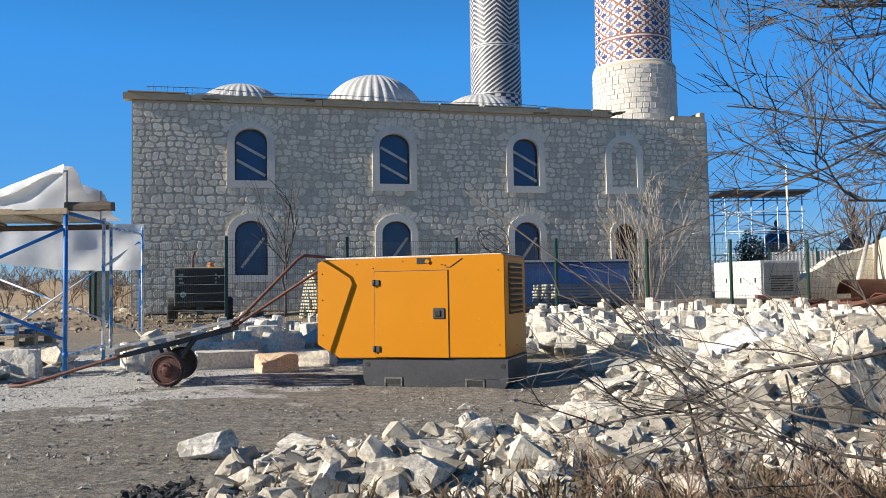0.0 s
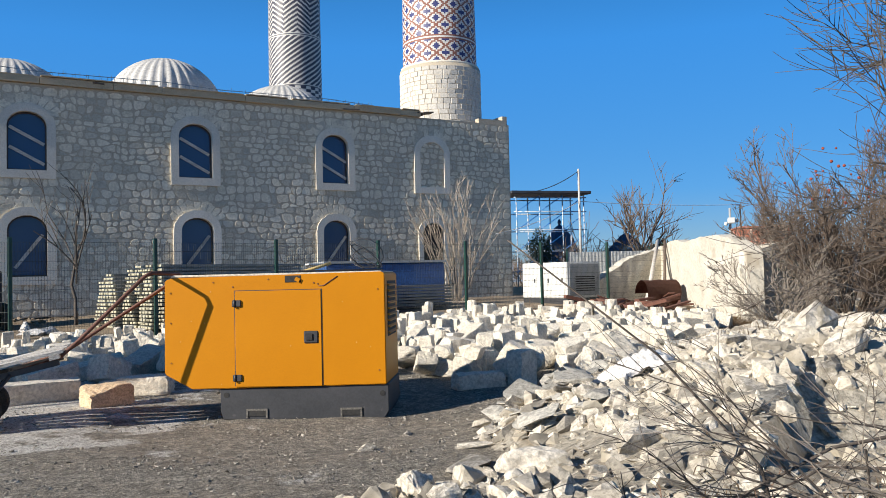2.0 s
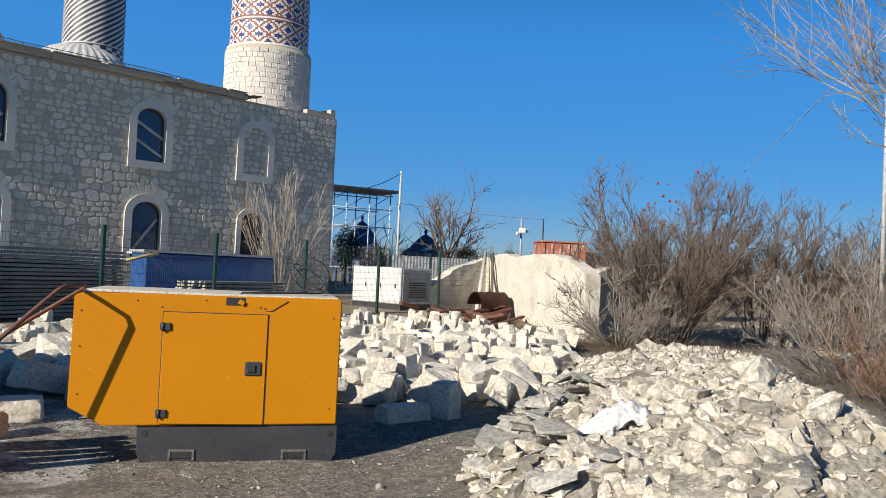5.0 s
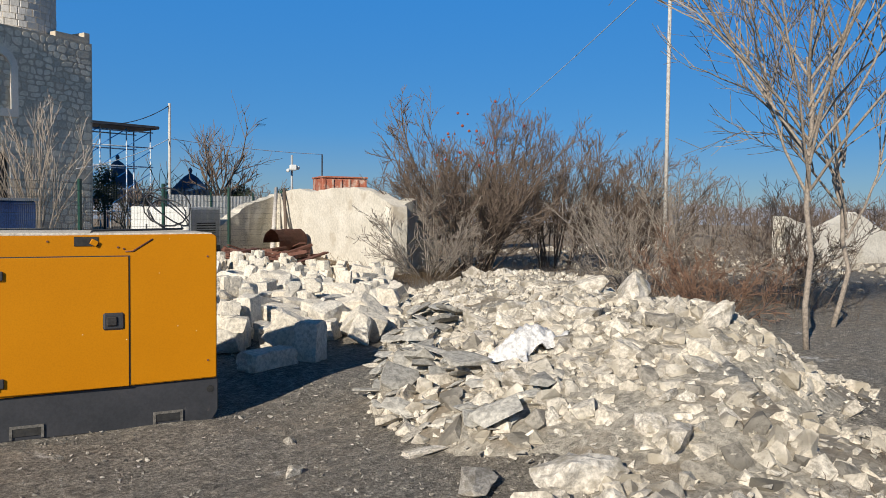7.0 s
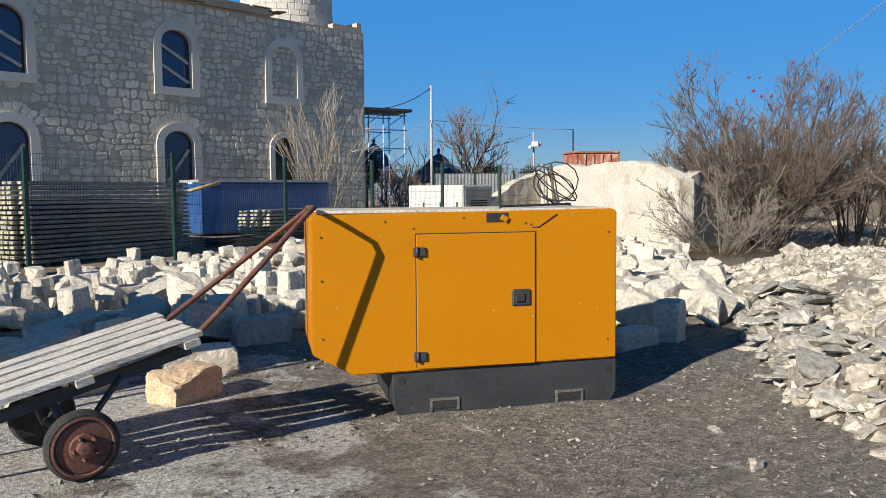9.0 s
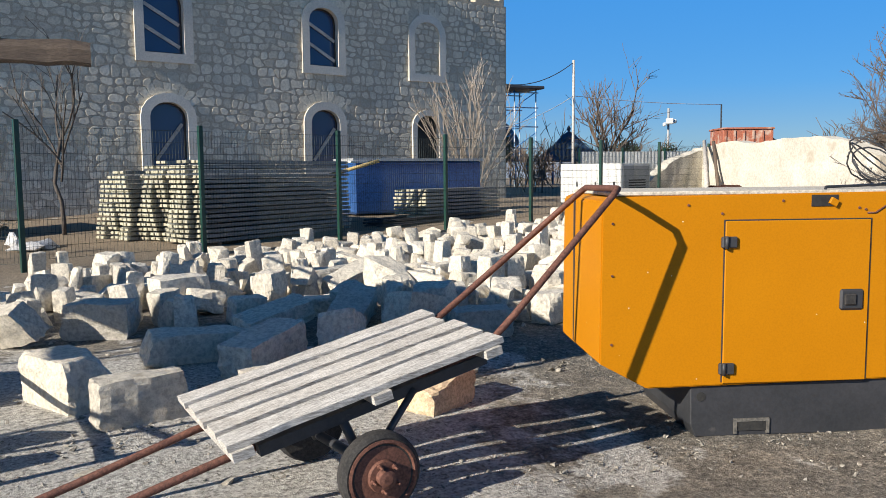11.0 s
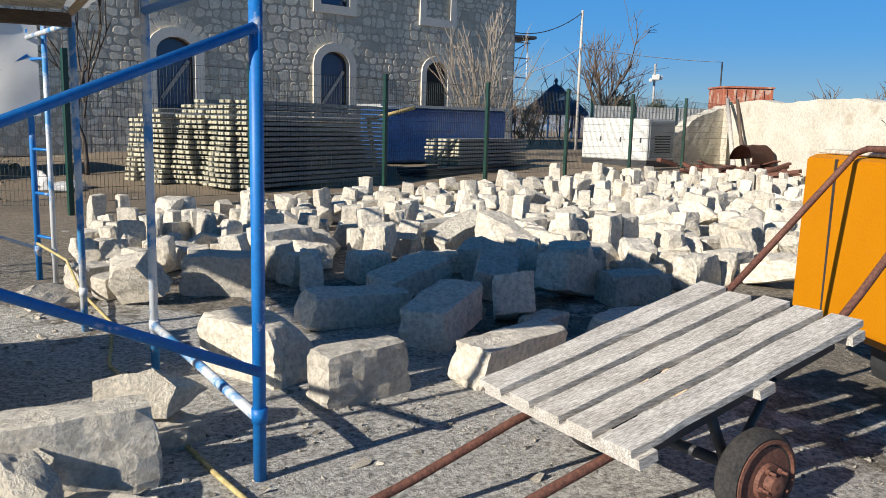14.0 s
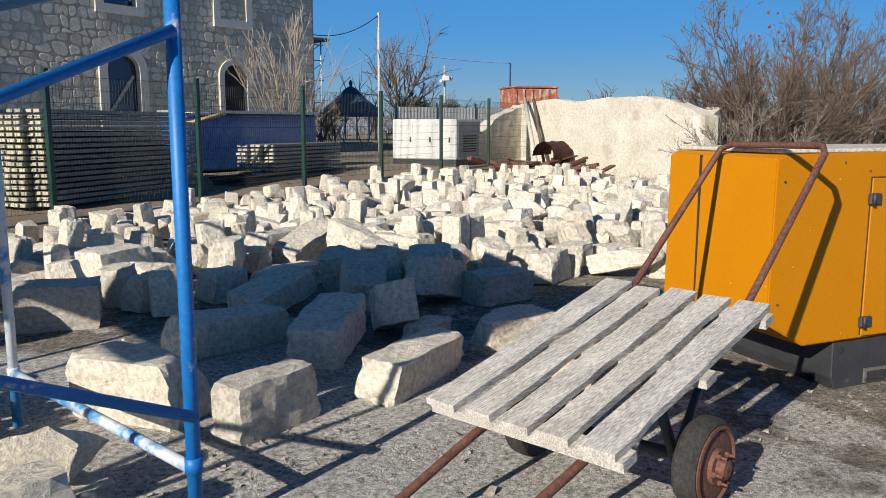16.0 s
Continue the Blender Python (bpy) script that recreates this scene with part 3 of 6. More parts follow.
ob = new("shaft", shaft(SC, 1.86, 11.0, 25.0, 120, 0.068, stripes, [M_WHITEBRICK, M_BLACKBRICK], 0.006))
ob.parent, ob.matrix_parent_inverse = mina2, parent_world(mina2).inverted()
bm = bmesh.new()
tube(bm, [(*SC, 0.3), (*SC, 11.0)], 2.05, seg=48)
part("drum", bm, M_TRIM, mina2)
# blocks of the near drum
dv, df = [], []
zz = 6.0
row = 0
while zz < 11.0:
    h = SR.uniform(0.2, 0.27)
    t = row * 0.13
    while t < 2 * math.pi + row * 0.13 - 0.1:
        w = SR.uniform(0.12, 0.24)
        t1 = min(t + w, 2 * math.pi + row * 0.13)
        r0, r1 = 1.925, 1.94 + SR.uniform(0, 0.018)
        k = len(dv)
        for rr, e in ((r0, 0.006), (r1, 0.014)):
            for (tt, q) in ((t + e, zz + e), (t1 - e, zz + e), (t1 - e, zz + h - e), (t + e, zz + h - e)):
                dv.append((BC[0] + rr * math.cos(tt), BC[1] + rr * math.sin(tt), min(q, 11.19)))
        df += [(k + 4, k + 5, k + 6, k + 7)] + [(k + i, k + (i + 1) % 4, k + 4 + (i + 1) % 4, k + 4 + i) for i in range(4)]
        t = t1
    zz += h
    row += 1
M_DRUMSTONE = surface("pale_drum_stone", (0.56, 0.53, 0.48), (0.7, 0.67, 0.61), 2, 25, island=True, vary=0.15, bump=0.3)
ob = new("drum_masonry", raw("drum_masonry", dv, df, M_DRUMSTONE))
ob.parent, ob.matrix_parent_inverse = drum, (parent_world(drum)).inverted()
tagged(ob, kind="stuff")


def local(m):
    """Turns places in a thing's own frame into the world's."""
    return lambda *p: m @ Vector(p)


def boxl(bm, m, lo, hi, bevel=0.0):
    """A box between two corners of a local frame m."""
    c = [(a + b) / 2 for a, b in zip(lo, hi)]
    return box(bm, m @ Vector(c), [abs(b - a) for a, b in zip(lo, hi)], m.to_3x3(), bevel)


def one_box(name, m, lo, hi, mat, parent, label="", bevel=0.0):
    bm = bmesh.new()
    boxl(bm, m, lo, hi, bevel)
    return part(name, bm, mat, parent, label)


# ---- orange generator ----
GM = Matrix.Translation((0.68, 8.52, 0)) @ Matrix.Rotation(math.atan2(-0.325, 0.9456), 4, "Z")
M_DUSTTOP = surface("dusty_pale_top", (0.5, 0.44, 0.34), (0.68, 0.62, 0.52), 3, 40, rough=0.8)


M_SCUFFED = surface("scuffed_steel", (0.08, 0.075, 0.068), (0.19, 0.175, 0.15), 6, 40)


def orange_generator():
    g = thing("generator", GM @ Vector((-0.85, 0.45, 0)), "orange enclosed diesel generator on a black steel skid", "generator", turn=-19)
    P = local(GM)
    bm = bmesh.new()
    prof = [(-2.27, 0.39), (-1.985, 0.235), (-0.03, 0.262), (-0.03, 1.35), (-0.06, 1.372), (-2.2, 1.352), (-2.262, 1.325)]
    a = [bm.verts.new(P(x, 0, z)) for x, z in prof]
    b = [bm.verts.new(P(x, 0.94, z)) for x, z in prof]
    bm.faces.new(a)
    bm.faces.new(b[::-1])
    for i in range(len(prof)):
        j = (i + 1) % len(prof)
        bm.faces.new((a[i], a[j], b[j], b[i]))
    bmesh.ops.bevel(bm, geom=bm.edges[:], offset=0.008, segments=2, affect="EDGES")
    part("body", bm, M_YELLOW, g)
    bm = bmesh.new()
    boxl(bm, GM, (-2.2, 0.01, 1.356), (-0.06, 0.93, 1.38), 0.006)
    part("top_sheet", bm, M_DUSTTOP, g, "dusty pale top sheet")
    one_box("door_gap", GM, (-1.548, -0.0035, 0.262), (-0.66, 0.01, 1.215), M_BLACKSTEEL, g, "dark gap round the door")
    door = one_box("door", GM, (-1.54, -0.010, 0.255), (-0.668, 0.012, 1.207), M_YELLOW, g, bevel=0.004)
    for z in (1.085, 0.345):
        bm = bmesh.new()
        boxl(bm, GM, (-1.565, -0.028, z - 0.033), (-1.475, 0, z + 0.033), 0.006)
        tube(bm, [P(-1.54, -0.03, z - 0.036), P(-1.54, -0.03, z + 0.036)], 0.011)
        part("hinge", bm, M_BLACKSTEEL, door, "black steel hinge")
    bm = bmesh.new()
    boxl(bm, GM, (-0.845, -0.022, 0.675), (-0.7, 0.0, 0.8), 0.012)
    lt = part("latch", bm, M_BLACKSTEEL, door, "recessed black paddle latch")
    bm = bmesh.new()
    boxl(bm, GM, (-0.825, -0.034, 0.705), (-0.75, -0.02, 0.775), 0.008)
    part("paddle", bm, M_RUBBER, door)
    # seam from the door's corner up to the roof; a plate painted with the cable cut-out's shade
    bm = bmesh.new()
    tube(bm, [P(-0.69, -0.002, 1.245), P(-0.64, -0.002, 1.245), P(-0.5, -0.002, 1.335)], 0.006, seg=5)
    part("seam", bm, M_RUST, g)
    bm = bmesh.new()
    boxl(bm, GM, (-1.03, -0.004, 1.285), (-0.87, 0.05, 1.352))
    cut = part("cable_opening", bm, M_HOLLOWSHADE, g, "dark plate painting the shaded cable opening under the roof")
    bm = bmesh.new()
    box(bm, P(-0.9, -0.01, 1.31), (0.05, 0.02, 0.04), GM.to_3x3() @ Matrix.Rotation(0.5, 3, "Y"), 0.003)
    part("flap", bm, M_YELLOW, g)
    for x, z in ((-1.2, 1.32), (-1.76, 1.3), (-1.56, 1.25), (-0.74, 1.275), (-0.7, 1.265), (-2.2, 0.5), (-2.2, 0.9), (-2.2, 1.2), (-0.1, 0.4), (-0.1, 1.2)):
        bm = bmesh.new()
        disc(bm, P(x, 0, z), GM.to_3x3() @ Vector((0, -1, 0)), [(0.008, 0), (0.007, 0.006)], 8)
        part("bolt", bm, M_RUST, g)
    # seam down the end
    one_box("end_seam", GM, (-2.274, 0.62, 0.4), (-2.26, 0.632, 1.33), M_BLACKSTEEL, g)
    # louvres of the far end, over a plate painted dark for the shade inside
    vent = one_box("vent", GM, (-0.032, 0.16, 0.72), (-0.024, 0.78, 1.28), M_HOLLOWSHADE, g)
    for i in range(9):
        bm = bmesh.new()
        box(bm, P(-0.018, 0.47, 0.76 + i * 0.06), (0.03, 0.6, 0.012), GM.to_3x3() @ Matrix.Rotation(0.6, 3, "Y"))
        part("slat", bm, M_YELLOW, vent)
    # skid
    bm = bmesh.new()
    pr = [(-1.71, -0.0), (-1.68, -0.075), (-0.06, -0.075), (-0.015, 0.0), (-0.015, 0.26), (-1.715, 0.235)]
    a = [bm.verts.new(P(x, 0.03, z)) for x, z in pr]
    b = [bm.verts.new(P(x, 0.91, z)) for x, z in pr]
    bm.faces.new(a)
    bm.faces.new(b[::-1])
    for i in range(len(pr)):
        j = (i + 1) % len(pr)
        bm.faces.new((a[i], a[j], b[j], b[i]))
    bmesh.ops.bevel(bm, geom=bm.edges[:], offset=0.006, segments=1, affect="EDGES")
    skid = part("skid", bm, M_BLACKSTEEL, g, "scuffed black steel skid")
    # near-black plates and discs paint the shade inside pockets and lifting holes
    for x in (-1.34, -0.39):
        one_box("fork_pocket", GM, (x - 0.09, 0.022, -0.042), (x + 0.09, 0.05, 0.014), M_HOLLOWSHADE, skid, "dark plate painting the shaded fork-lift pocket")
        rim = bmesh.new()
        for lo, hi in (((x - 0.108, 0.018, 0.014), (x + 0.108, 0.036, 0.032)), ((x - 0.108, 0.018, -0.06), (x - 0.09, 0.036, 0.013)), ((x + 0.09, 0.018, -0.06), (x + 0.108, 0.036, 0.013))):
            boxl(rim, GM, lo, hi)
        part("fork_pocket_rim", rim, M_SCUFFED, skid, "scuffed dusty pocket rim")
    for x in (-1.65, -0.075):
        bm = bmesh.new()
        disc(bm, P(x, 0.03, 0.17), GM.to_3x3() @ Vector((0, -1, 0)), [(0.028, 0), (0.028, 0.004)], 14)
        part("lifting_hole", bm, M_HOLLOWSHADE, skid)


orange_generator()

# ---- flatbed hand cart ----
CH, CT = radians(7.0), math.asin(0.295 / 1.37)
CM = Matrix.Translation((-3.03, 9.15, 0.54)) @ Matrix.Rotation(CH, 4, "Z") @ Matrix.Rotation(-CT, 4, "Y")


def cart():
    c = thing("hand_cart", (-3.0, 9.05, 0), "two-wheeled hand cart with weathered dusty board deck", "cart", turn=8)
    R = random.Random(3)
    y = -0.425
    for i, w in enumerate((0.145, 0.13, 0.135, 0.13, 0.145)):
        bm = bmesh.new()
        e0, e1 = -0.69 + R.uniform(-0.01, 0.015), 0.68 + R.uniform(-0.04, 0.03)
        n = 10
        tops = []
        for k in range(n + 1):
            x = e0 + (e1 - e0) * k / n
            j0, j1 = R.uniform(-0.006, 0.006), R.uniform(-0.006, 0.006)
            tops.append([bm.verts.new(CM @ Vector((x, y + j0, 0.028 + R.uniform(-0.002, 0.003)))), bm.verts.new(CM @ Vector((x, y + w + j1, 0.028 + R.uniform(-0.002, 0.003)))),
                         bm.verts.new(CM @ Vector((x, y + w + j1, 0))), bm.verts.new(CM @ Vector((x, y + j0, 0)))])
        for A, B in zip(tops, tops[1:]):
            for k in range(4):
                bm.faces.new((A[k], A[(k + 1) % 4], B[(k + 1) % 4], B[k]))
        bm.faces.new(tops[0][::-1])
        bm.faces.new(tops[-1])
        part("board", bm, M_WOODGREY, c)
        y += w + 0.043
    for x in (-0.64, 0.0, 0.6):
        one_box("batten", CM, (x - 0.045, -0.45, -0.042), (x + 0.045, 0.43, -0.002), M_WOODGREY, c, "dusty timber batten")
    for yy in (-0.3, 0.3):
        one_box("frame_rail", CM, (-0.55, yy - 0.03, -0.11), (0.62, yy + 0.03, -0.057), M_BLACKSTEEL, c)
    bm = bmesh.new()
    tube(bm, [(-2.985, 8.70, 0.187), (-3.14, 9.45, 0.187)], 0.025)
    for x, yy in ((-3.02, 8.82), (-3.12, 9.32)):
        tube(bm, [(x, yy, 0.17), (x - 0.12, yy + 0.01, 0.44)], 0.022)
        tube(bm, [(x, yy, 0.17), (x + 0.25, yy + 0.03, 0.5)], 0.018)
    part("axle", bm, M_BLACKSTEEL, c)
    ax = Vector((-0.08, 1.0, 0)).normalized()
    for px_, py_, s in ((-3.0, 8.7, -1), (-3.12, 9.5, 1)):
        bm = bmesh.new()
        prof = [(0.12, -0.045), (0.17, -0.05), (0.186, -0.03), (0.189, 0.0), (0.186, 0.03), (0.17, 0.05), (0.12, 0.045)]
        disc(bm, (px_, py_, 0.187), ax, prof, 36)
        w = part("wheel", bm, M_RUBBER, c, "worn black rubber tyre")
        bm = bmesh.new()
        disc(bm, (px_, py_, 0.187), ax * s, [(0.16, 0.042), (0.163, 0.055), (0.15, 0.058), (0.142, 0.046), (0.075, 0.05), (0.07, 0.066), (0.045, 0.068), (0.04, 0.1), (0.02, 0.106)], 32)
        part("hub", bm, M_RUST, w, "rusty brake-drum hub")
        o = ax.orthogonal().normalized()
        for k in range(5):
            bm = bmesh.new()
            d = Matrix.Rotation(k * 2 * math.pi / 5, 3, ax) @ o
            disc(bm, Vector((px_, py_, 0.187)) + d * 0.06, ax * s, [(0.011, 0.055), (0.011, 0.08), (0.006, 0.082), (0.006, 0.104), (0.004, 0.106)], 6)
            part("wheel_nut", bm, M_RUST, w)
    # handle loop that leans on the generator, and the one on the ground
    bm = bmesh.new()
    tube(bm, [CM @ Vector((0.15, -0.3, -0.08)), CM @ Vector((0.62, -0.3, -0.05)), (-2.2, 8.93, 0.79), (-1.62, 8.93, 1.37), (-1.56, 8.97, 1.405), (-1.5, 9.1, 1.405), (-1.34, 9.6, 1.4),
              (-1.33, 9.68, 1.37), (-2.22, 9.55, 0.78), CM @ Vector((0.62, 0.3, -0.05)), CM @ Vector((0.15, 0.3, -0.08))], 0.0185, seg=10)
    part("handle", bm, M_RUST, c, "rusty bent-tube handle")
    bm = bmesh.new()
    tube(bm, [CM @ Vector((-0.3, -0.25, -0.09)), CM @ Vector((-0.7, -0.25, -0.09)), (-4.15, 8.8, 0.16), (-4.62, 8.78, 0.03), (-4.78, 8.84, 0.022), (-4.83, 8.98, 0.022), (-4.78, 9.14, 0.024), (-4.6, 9.2, 0.04), (-4.2, 9.22, 0.16),
              CM @ Vector((-0.7, 0.22, -0.09)), CM @ Vector((-0.3, 0.22, -0.09))], 0.0185, seg=10)
    part("handle", bm, M_RUST, c, "rusty bent-tube handle")


cart()


# ---- stones ----
def hull_rock(R, sx, sy, sz, n=16):
    bm = bmesh.new()
    for _ in range(n):
        d = Vector((R.gauss(0, 1), R.gauss(0, 1), R.gauss(0, 1))).normalized()
        m = max(abs(d.x), abs(d.y), abs(d.z))
        d = d / (m ** 0.6)
        bm.verts.new(Vector((d.x * sx, d.y * sy, d.z * sz)) * R.uniform(0.8, 1.0) * 0.5)
    out = bmesh.ops.convex_hull(bm, input=bm.verts[:])
    bmesh.ops.delete(bm, geom=[v for v in bm.verts if not v.link_faces], context="VERTS")
    lo = min(v.co.z for v in bm.verts)
    for v in bm.verts:
        v.co.z -= lo
    return bm


def cut_block(R, breaks=(1, 1, 2, 3, 4)):
    """A quarried block of unit size, its base at 0: worn edges, hollows and broken corners."""
    bm = bmesh.new()
    bmesh.ops.create_cube(bm, size=1.0)
    bmesh.ops.subdivide_edges(bm, edges=bm.edges[:], cuts=6, use_grid_fill=True)
    off = R.uniform(0, 90)
    for v in bm.verts:
        p = v.co
        e = sorted((abs(p.x), abs(p.y), abs(p.z)))
        if e[1] > 0.49:
            v.co *= 1 - R.uniform(0.01, 0.05)
        if e[0] > 0.49:
            v.co *= 1 - R.uniform(0.0, 0.07)
        q = p * 2.3 + Vector((off, off, 0))
        v.co += Vector((noise.noise(q), noise.noise(q + Vector((7, 0, 0))), noise.noise(q + Vector((0, 9, 0))))) * 0.03 + Vector((noise.noise(q * 4), noise.noise(q * 4 + Vector((3, 0, 0))), noise.noise(q * 4 + Vector((0, 5, 0))))) * 0.016
    # a broken corner or end
    for _ in range(R.choice(breaks)):
        nrm = Vector((R.choice((-1, 1)) * R.uniform(0.5, 1), R.choice((-1, 1)) * R.uniform(0.3, 1), R.choice((-1, 1)) * R.uniform(0.2, 1))).normalized()
        d = R.uniform(0.4, 0.6)
        for v in bm.verts:
            k = v.co.dot(nrm) - d
            if k > 0:
                v.co -= nrm * k * R.uniform(0.85, 1.05)
    loose = 1.0 if len(breaks) > 3 else 0.3
    sk = (R.uniform(-0.2, 0.2) * loose, R.uniform(-0.2, 0.2) * loose)
    tp = R.uniform(0.0, 0.3) * loose
    for v in bm.verts:
        v.co.x = v.co.x * (1 - tp * (v.co.z + 0.5)) + v.co.z * sk[0]
        v.co.y += v.co.z * sk[1]
    lo = min(v.co.z for v in bm.verts)
    for v in bm.verts:
        v.co.z -= lo
    return mesh_of("stone_block", bm, M_BLOCK)


BR = random.Random(21)
BLOCKS = [cut_block(BR) for _ in range(30)]
SQUARE = [cut_block(BR, (0, 0, 1)) for _ in range(18)]


def block(x, y, l, w, h, turn, tilt=(0, 0), z=None, label="pale quarried limestone block with worn edges", group="salvaged stone blocks in the yard", me=None):
    body = (me or BR.choice(BLOCKS)).copy()
    seat = BR.uniform(0, 60)
    for v in body.vertices:
        v.co = Vector((v.co.x * l, v.co.y * w, v.co.z * h))
        q = v.co * 7 + Vector((seat, 0, 0))
        v.co += Vector((noise.noise(q), noise.noise(q + Vector((0, 7, 0))), noise.noise(q + Vector((0, 0, 9))))) * 0.011 + Vector((noise.noise(q * 3.7), noise.noise(q * 3.7 + Vector((5, 0, 0))), noise.noise(q * 3.7 + Vector((0, 3, 0))))) * 0.008
    ob = new("stone_block", body)
    sink = 0.5 * (abs(math.sin(radians(tilt[0]))) * w + abs(math.sin(radians(tilt[1]))) * l)
    ob.matrix_basis = pose(x, y, (gz(x, y) - 0.012 if z is None else z) + sink * 0.8, tilt[0], tilt[1], turn)
    return tagged(ob, label, "stone block", group)


# blocks round the cart: x, y, length, depth, height, turn
NEAR = [(-4.32, 11.2, 0.68, 0.34, 0.34, -62), (-3.9, 10.6, 0.56, 0.2, 0.3, 15), (-3.4, 12.1, 0.82, 0.3, 0.24, 6), (-2.95, 11.5, 0.66, 0.34, 0.28, 38), (-2.9, 10.68, 0.86, 0.26, 0.24, 22),
        (-1.8, 10.95, 0.62, 0.36, 0.22, -10), (-2.3, 11.62, 0.48, 0.3, 0.3, 60), (-2.2, 11.4, 0.36, 0.22, 0.14, 25), (-2.6, 12.9, 0.72, 0.36, 0.19, 18), (-2.75, 13.55, 0.34, 0.3, 0.28, 8)]
for i, (x, y, l, w, h, a) in enumerate(NEAR):
    block(x, y, l, w, h, a, ((0, 0), (0, 0), (4, 2), (0, -10), (3, 0), (0, 0), (-8, 18), (0, 0), (6, -12), (0, 0))[i], me=SQUARE[i])
NEAR2 = [(-2.0, 13.75, 0.8, 0.3, 0.2, 4), (-1.95, 12.6, 0.6, 0.34, 0.28, 55), (-1.45, 12.2, 0.62, 0.32, 0.32, 28), (-0.9, 12.0, 0.58, 0.34, 0.26, -6), (-4.1, 13.5, 0.62, 0.4, 0.34, -20),
         (-1.3, 14.5, 0.78, 0.34, 0.28, 14), (-3.1, 14.25, 0.36, 0.3, 0.24, 10), (-3.3, 14.6, 0.6, 0.4, 0.4, 20), (0.02, 13.6, 0.24, 0.22, 0.55, 18), (0.35, 13.7, 0.26, 0.2, 0.52, 10),
         (0.95, 12.75, 0.5, 0.3, 0.25, 12), (1.5, 12.6, 0.4, 0.28, 0.2, -14), (-1.3, 15.1, 1.2, 0.36, 0.34, 8), (2.52, 9.72, 0.27, 0.25, 0.42, 24), (1.98, 9.72, 0.62, 0.26, 0.19, 8)]
for i, (x, y, l, w, h, a) in enumerate(NEAR2):
    block(x, y, l, w, h, a, ((0, 0), (10, -20), (-6, 14), (0, 0))[i % 4] if i < 8 else (0, 0), label="pale quarried limestone block with an orange paint mark" if i == 4 else "pale quarried limestone block with worn edges", me=SQUARE[(i + 5) % 18])
bm = bmesh.new()
box(bm, (-4.06, 13.29, 0.19), (0.07, 0.012, 0.07), rz(-20), 0.004)
mk = part("paint_mark", bm, surface("orange_mark", (0.5, 0.16, 0.04), (0.6, 0.2, 0.06), 5, 40), [o for o in bpy.data.objects if o.get("label", "").endswith("paint mark")][0])
M_TAN = surface("tan_sandstone", (0.56, 0.4, 0.25), (0.7, 0.54, 0.36), 4, 50, bump=0.5)
tb = block(-2.12, 10.12, 0.5, 0.28, 0.24, 32, label="tan sandstone block cut square", me=SQUARE[11])
tb.data.materials.clear()
tb.data.materials.append(M_TAN)

FIELD = [(-5.0, 13.0), (-2.3, 13.4), (0.9, 11.4), (2.4, 10.4), (3.6, 9.9), (6.8, 12.8), (10.2, 16.8), (9.2, 21.6), (5.6, 21.5), (0.6, 19.6), (-5.2, 17.6)]


def in_poly(x, y, poly):
    c = False
    for (x0, y0), (x1, y1) in zip(poly, poly[1:] + poly[:1]):
        if (y0 > y) != (y1 > y) and x < (x1 - x0) * (y - y0) / (y1 - y0) + x0:
            c = not c
    return c


spots = [(b[0], b[1], 0.55) for b in NEAR + NEAR2]
FR = random.Random(5)
SEEDS = []
for _ in range(26000):
    x, y = FR.uniform(-5.2, 10.2), FR.uniform(9.8, 21.6)
    if not in_poly(x, y, FIELD):
        continue
    up = FR.random() < 0.25
    near = 1.3 - 0.4 * sstep(13.5, 17.0, y - 0.3 * x)
    if near > 1.1 and FR.random() < 0.6:
        up = False
    l = FR.uniform(0.15, 0.27) if up else FR.uniform(0.2, 0.42) * near if FR.random() < 0.7 else FR.uniform(0.4, 0.72) * near
    w = FR.uniform(0.15, 0.29) * near
    h = FR.uniform(0.26, 0.55) if up else FR.uniform(0.14, 0.29) * near
    own = 0.5 * (l + w) * FR.uniform(0.4, 0.66) + 0.01
    if any((x - a) ** 2 + (y - b) ** 2 < (own + c * 0.62) ** 2 for a, b, c in spots):
        continue
    spots.append((x, y, own))
    SEEDS.append((y - 0.3 * x, x, y, l, w, h, up))
    if len(SEEDS) >= 680:
        break
SEEDS.sort()
far_v, far_f = [], []
for n, (_, x, y, l, w, h, up) in enumerate(SEEDS):
    steep = FR.random() < 0.4
    tilt = (FR.uniform(-25, 25), FR.uniform(-28, 28)) if steep and not up else (FR.uniform(-7, 7), FR.uniform(-7, 7))
    a = FR.uniform(0, 180)
    made = [(x, y, l, w, h, a, tilt, None)]
    if not up and FR.random() < 0.16:
        made.append((x + FR.uniform(-0.06, 0.06), y + FR.uniform(-0.06, 0.06), FR.uniform(0.2, 0.34), 0.22, FR.uniform(0.14, 0.24), FR.uniform(0, 180), (FR.uniform(-8, 8), FR.uniform(-8, 8)), gz(x, y) + h * 0.86))
    for x, y, l, w, h, a, tilt, z in made:
        if n < 235:
            block(x, y, l, w, h, a, tilt, z=z)
            continue
        me = FR.choice(BLOCKS)
        m4 = pose(x, y, (gz(x, y) - 0.012 if z is None else z) + 0.4 * (abs(math.sin(radians(tilt[0]))) * w + abs(math.sin(radians(tilt[1]))) * l), *tilt, a)
        k = len(far_v)
        far_v += [tuple(m4 @ Vector((v.co.x * l, v.co.y * w, v.co.z * h))) for v in me.vertices]
        far_f += [tuple(i + k for i in p.vertices) for p in me.polygons]
tagged(new("stone_blocks", raw("stone_blocks", far_v, far_f, M_BLOCK_STUFF)), "many pale salvaged limestone blocks across the yard", "stone blocks", kind="stuff")

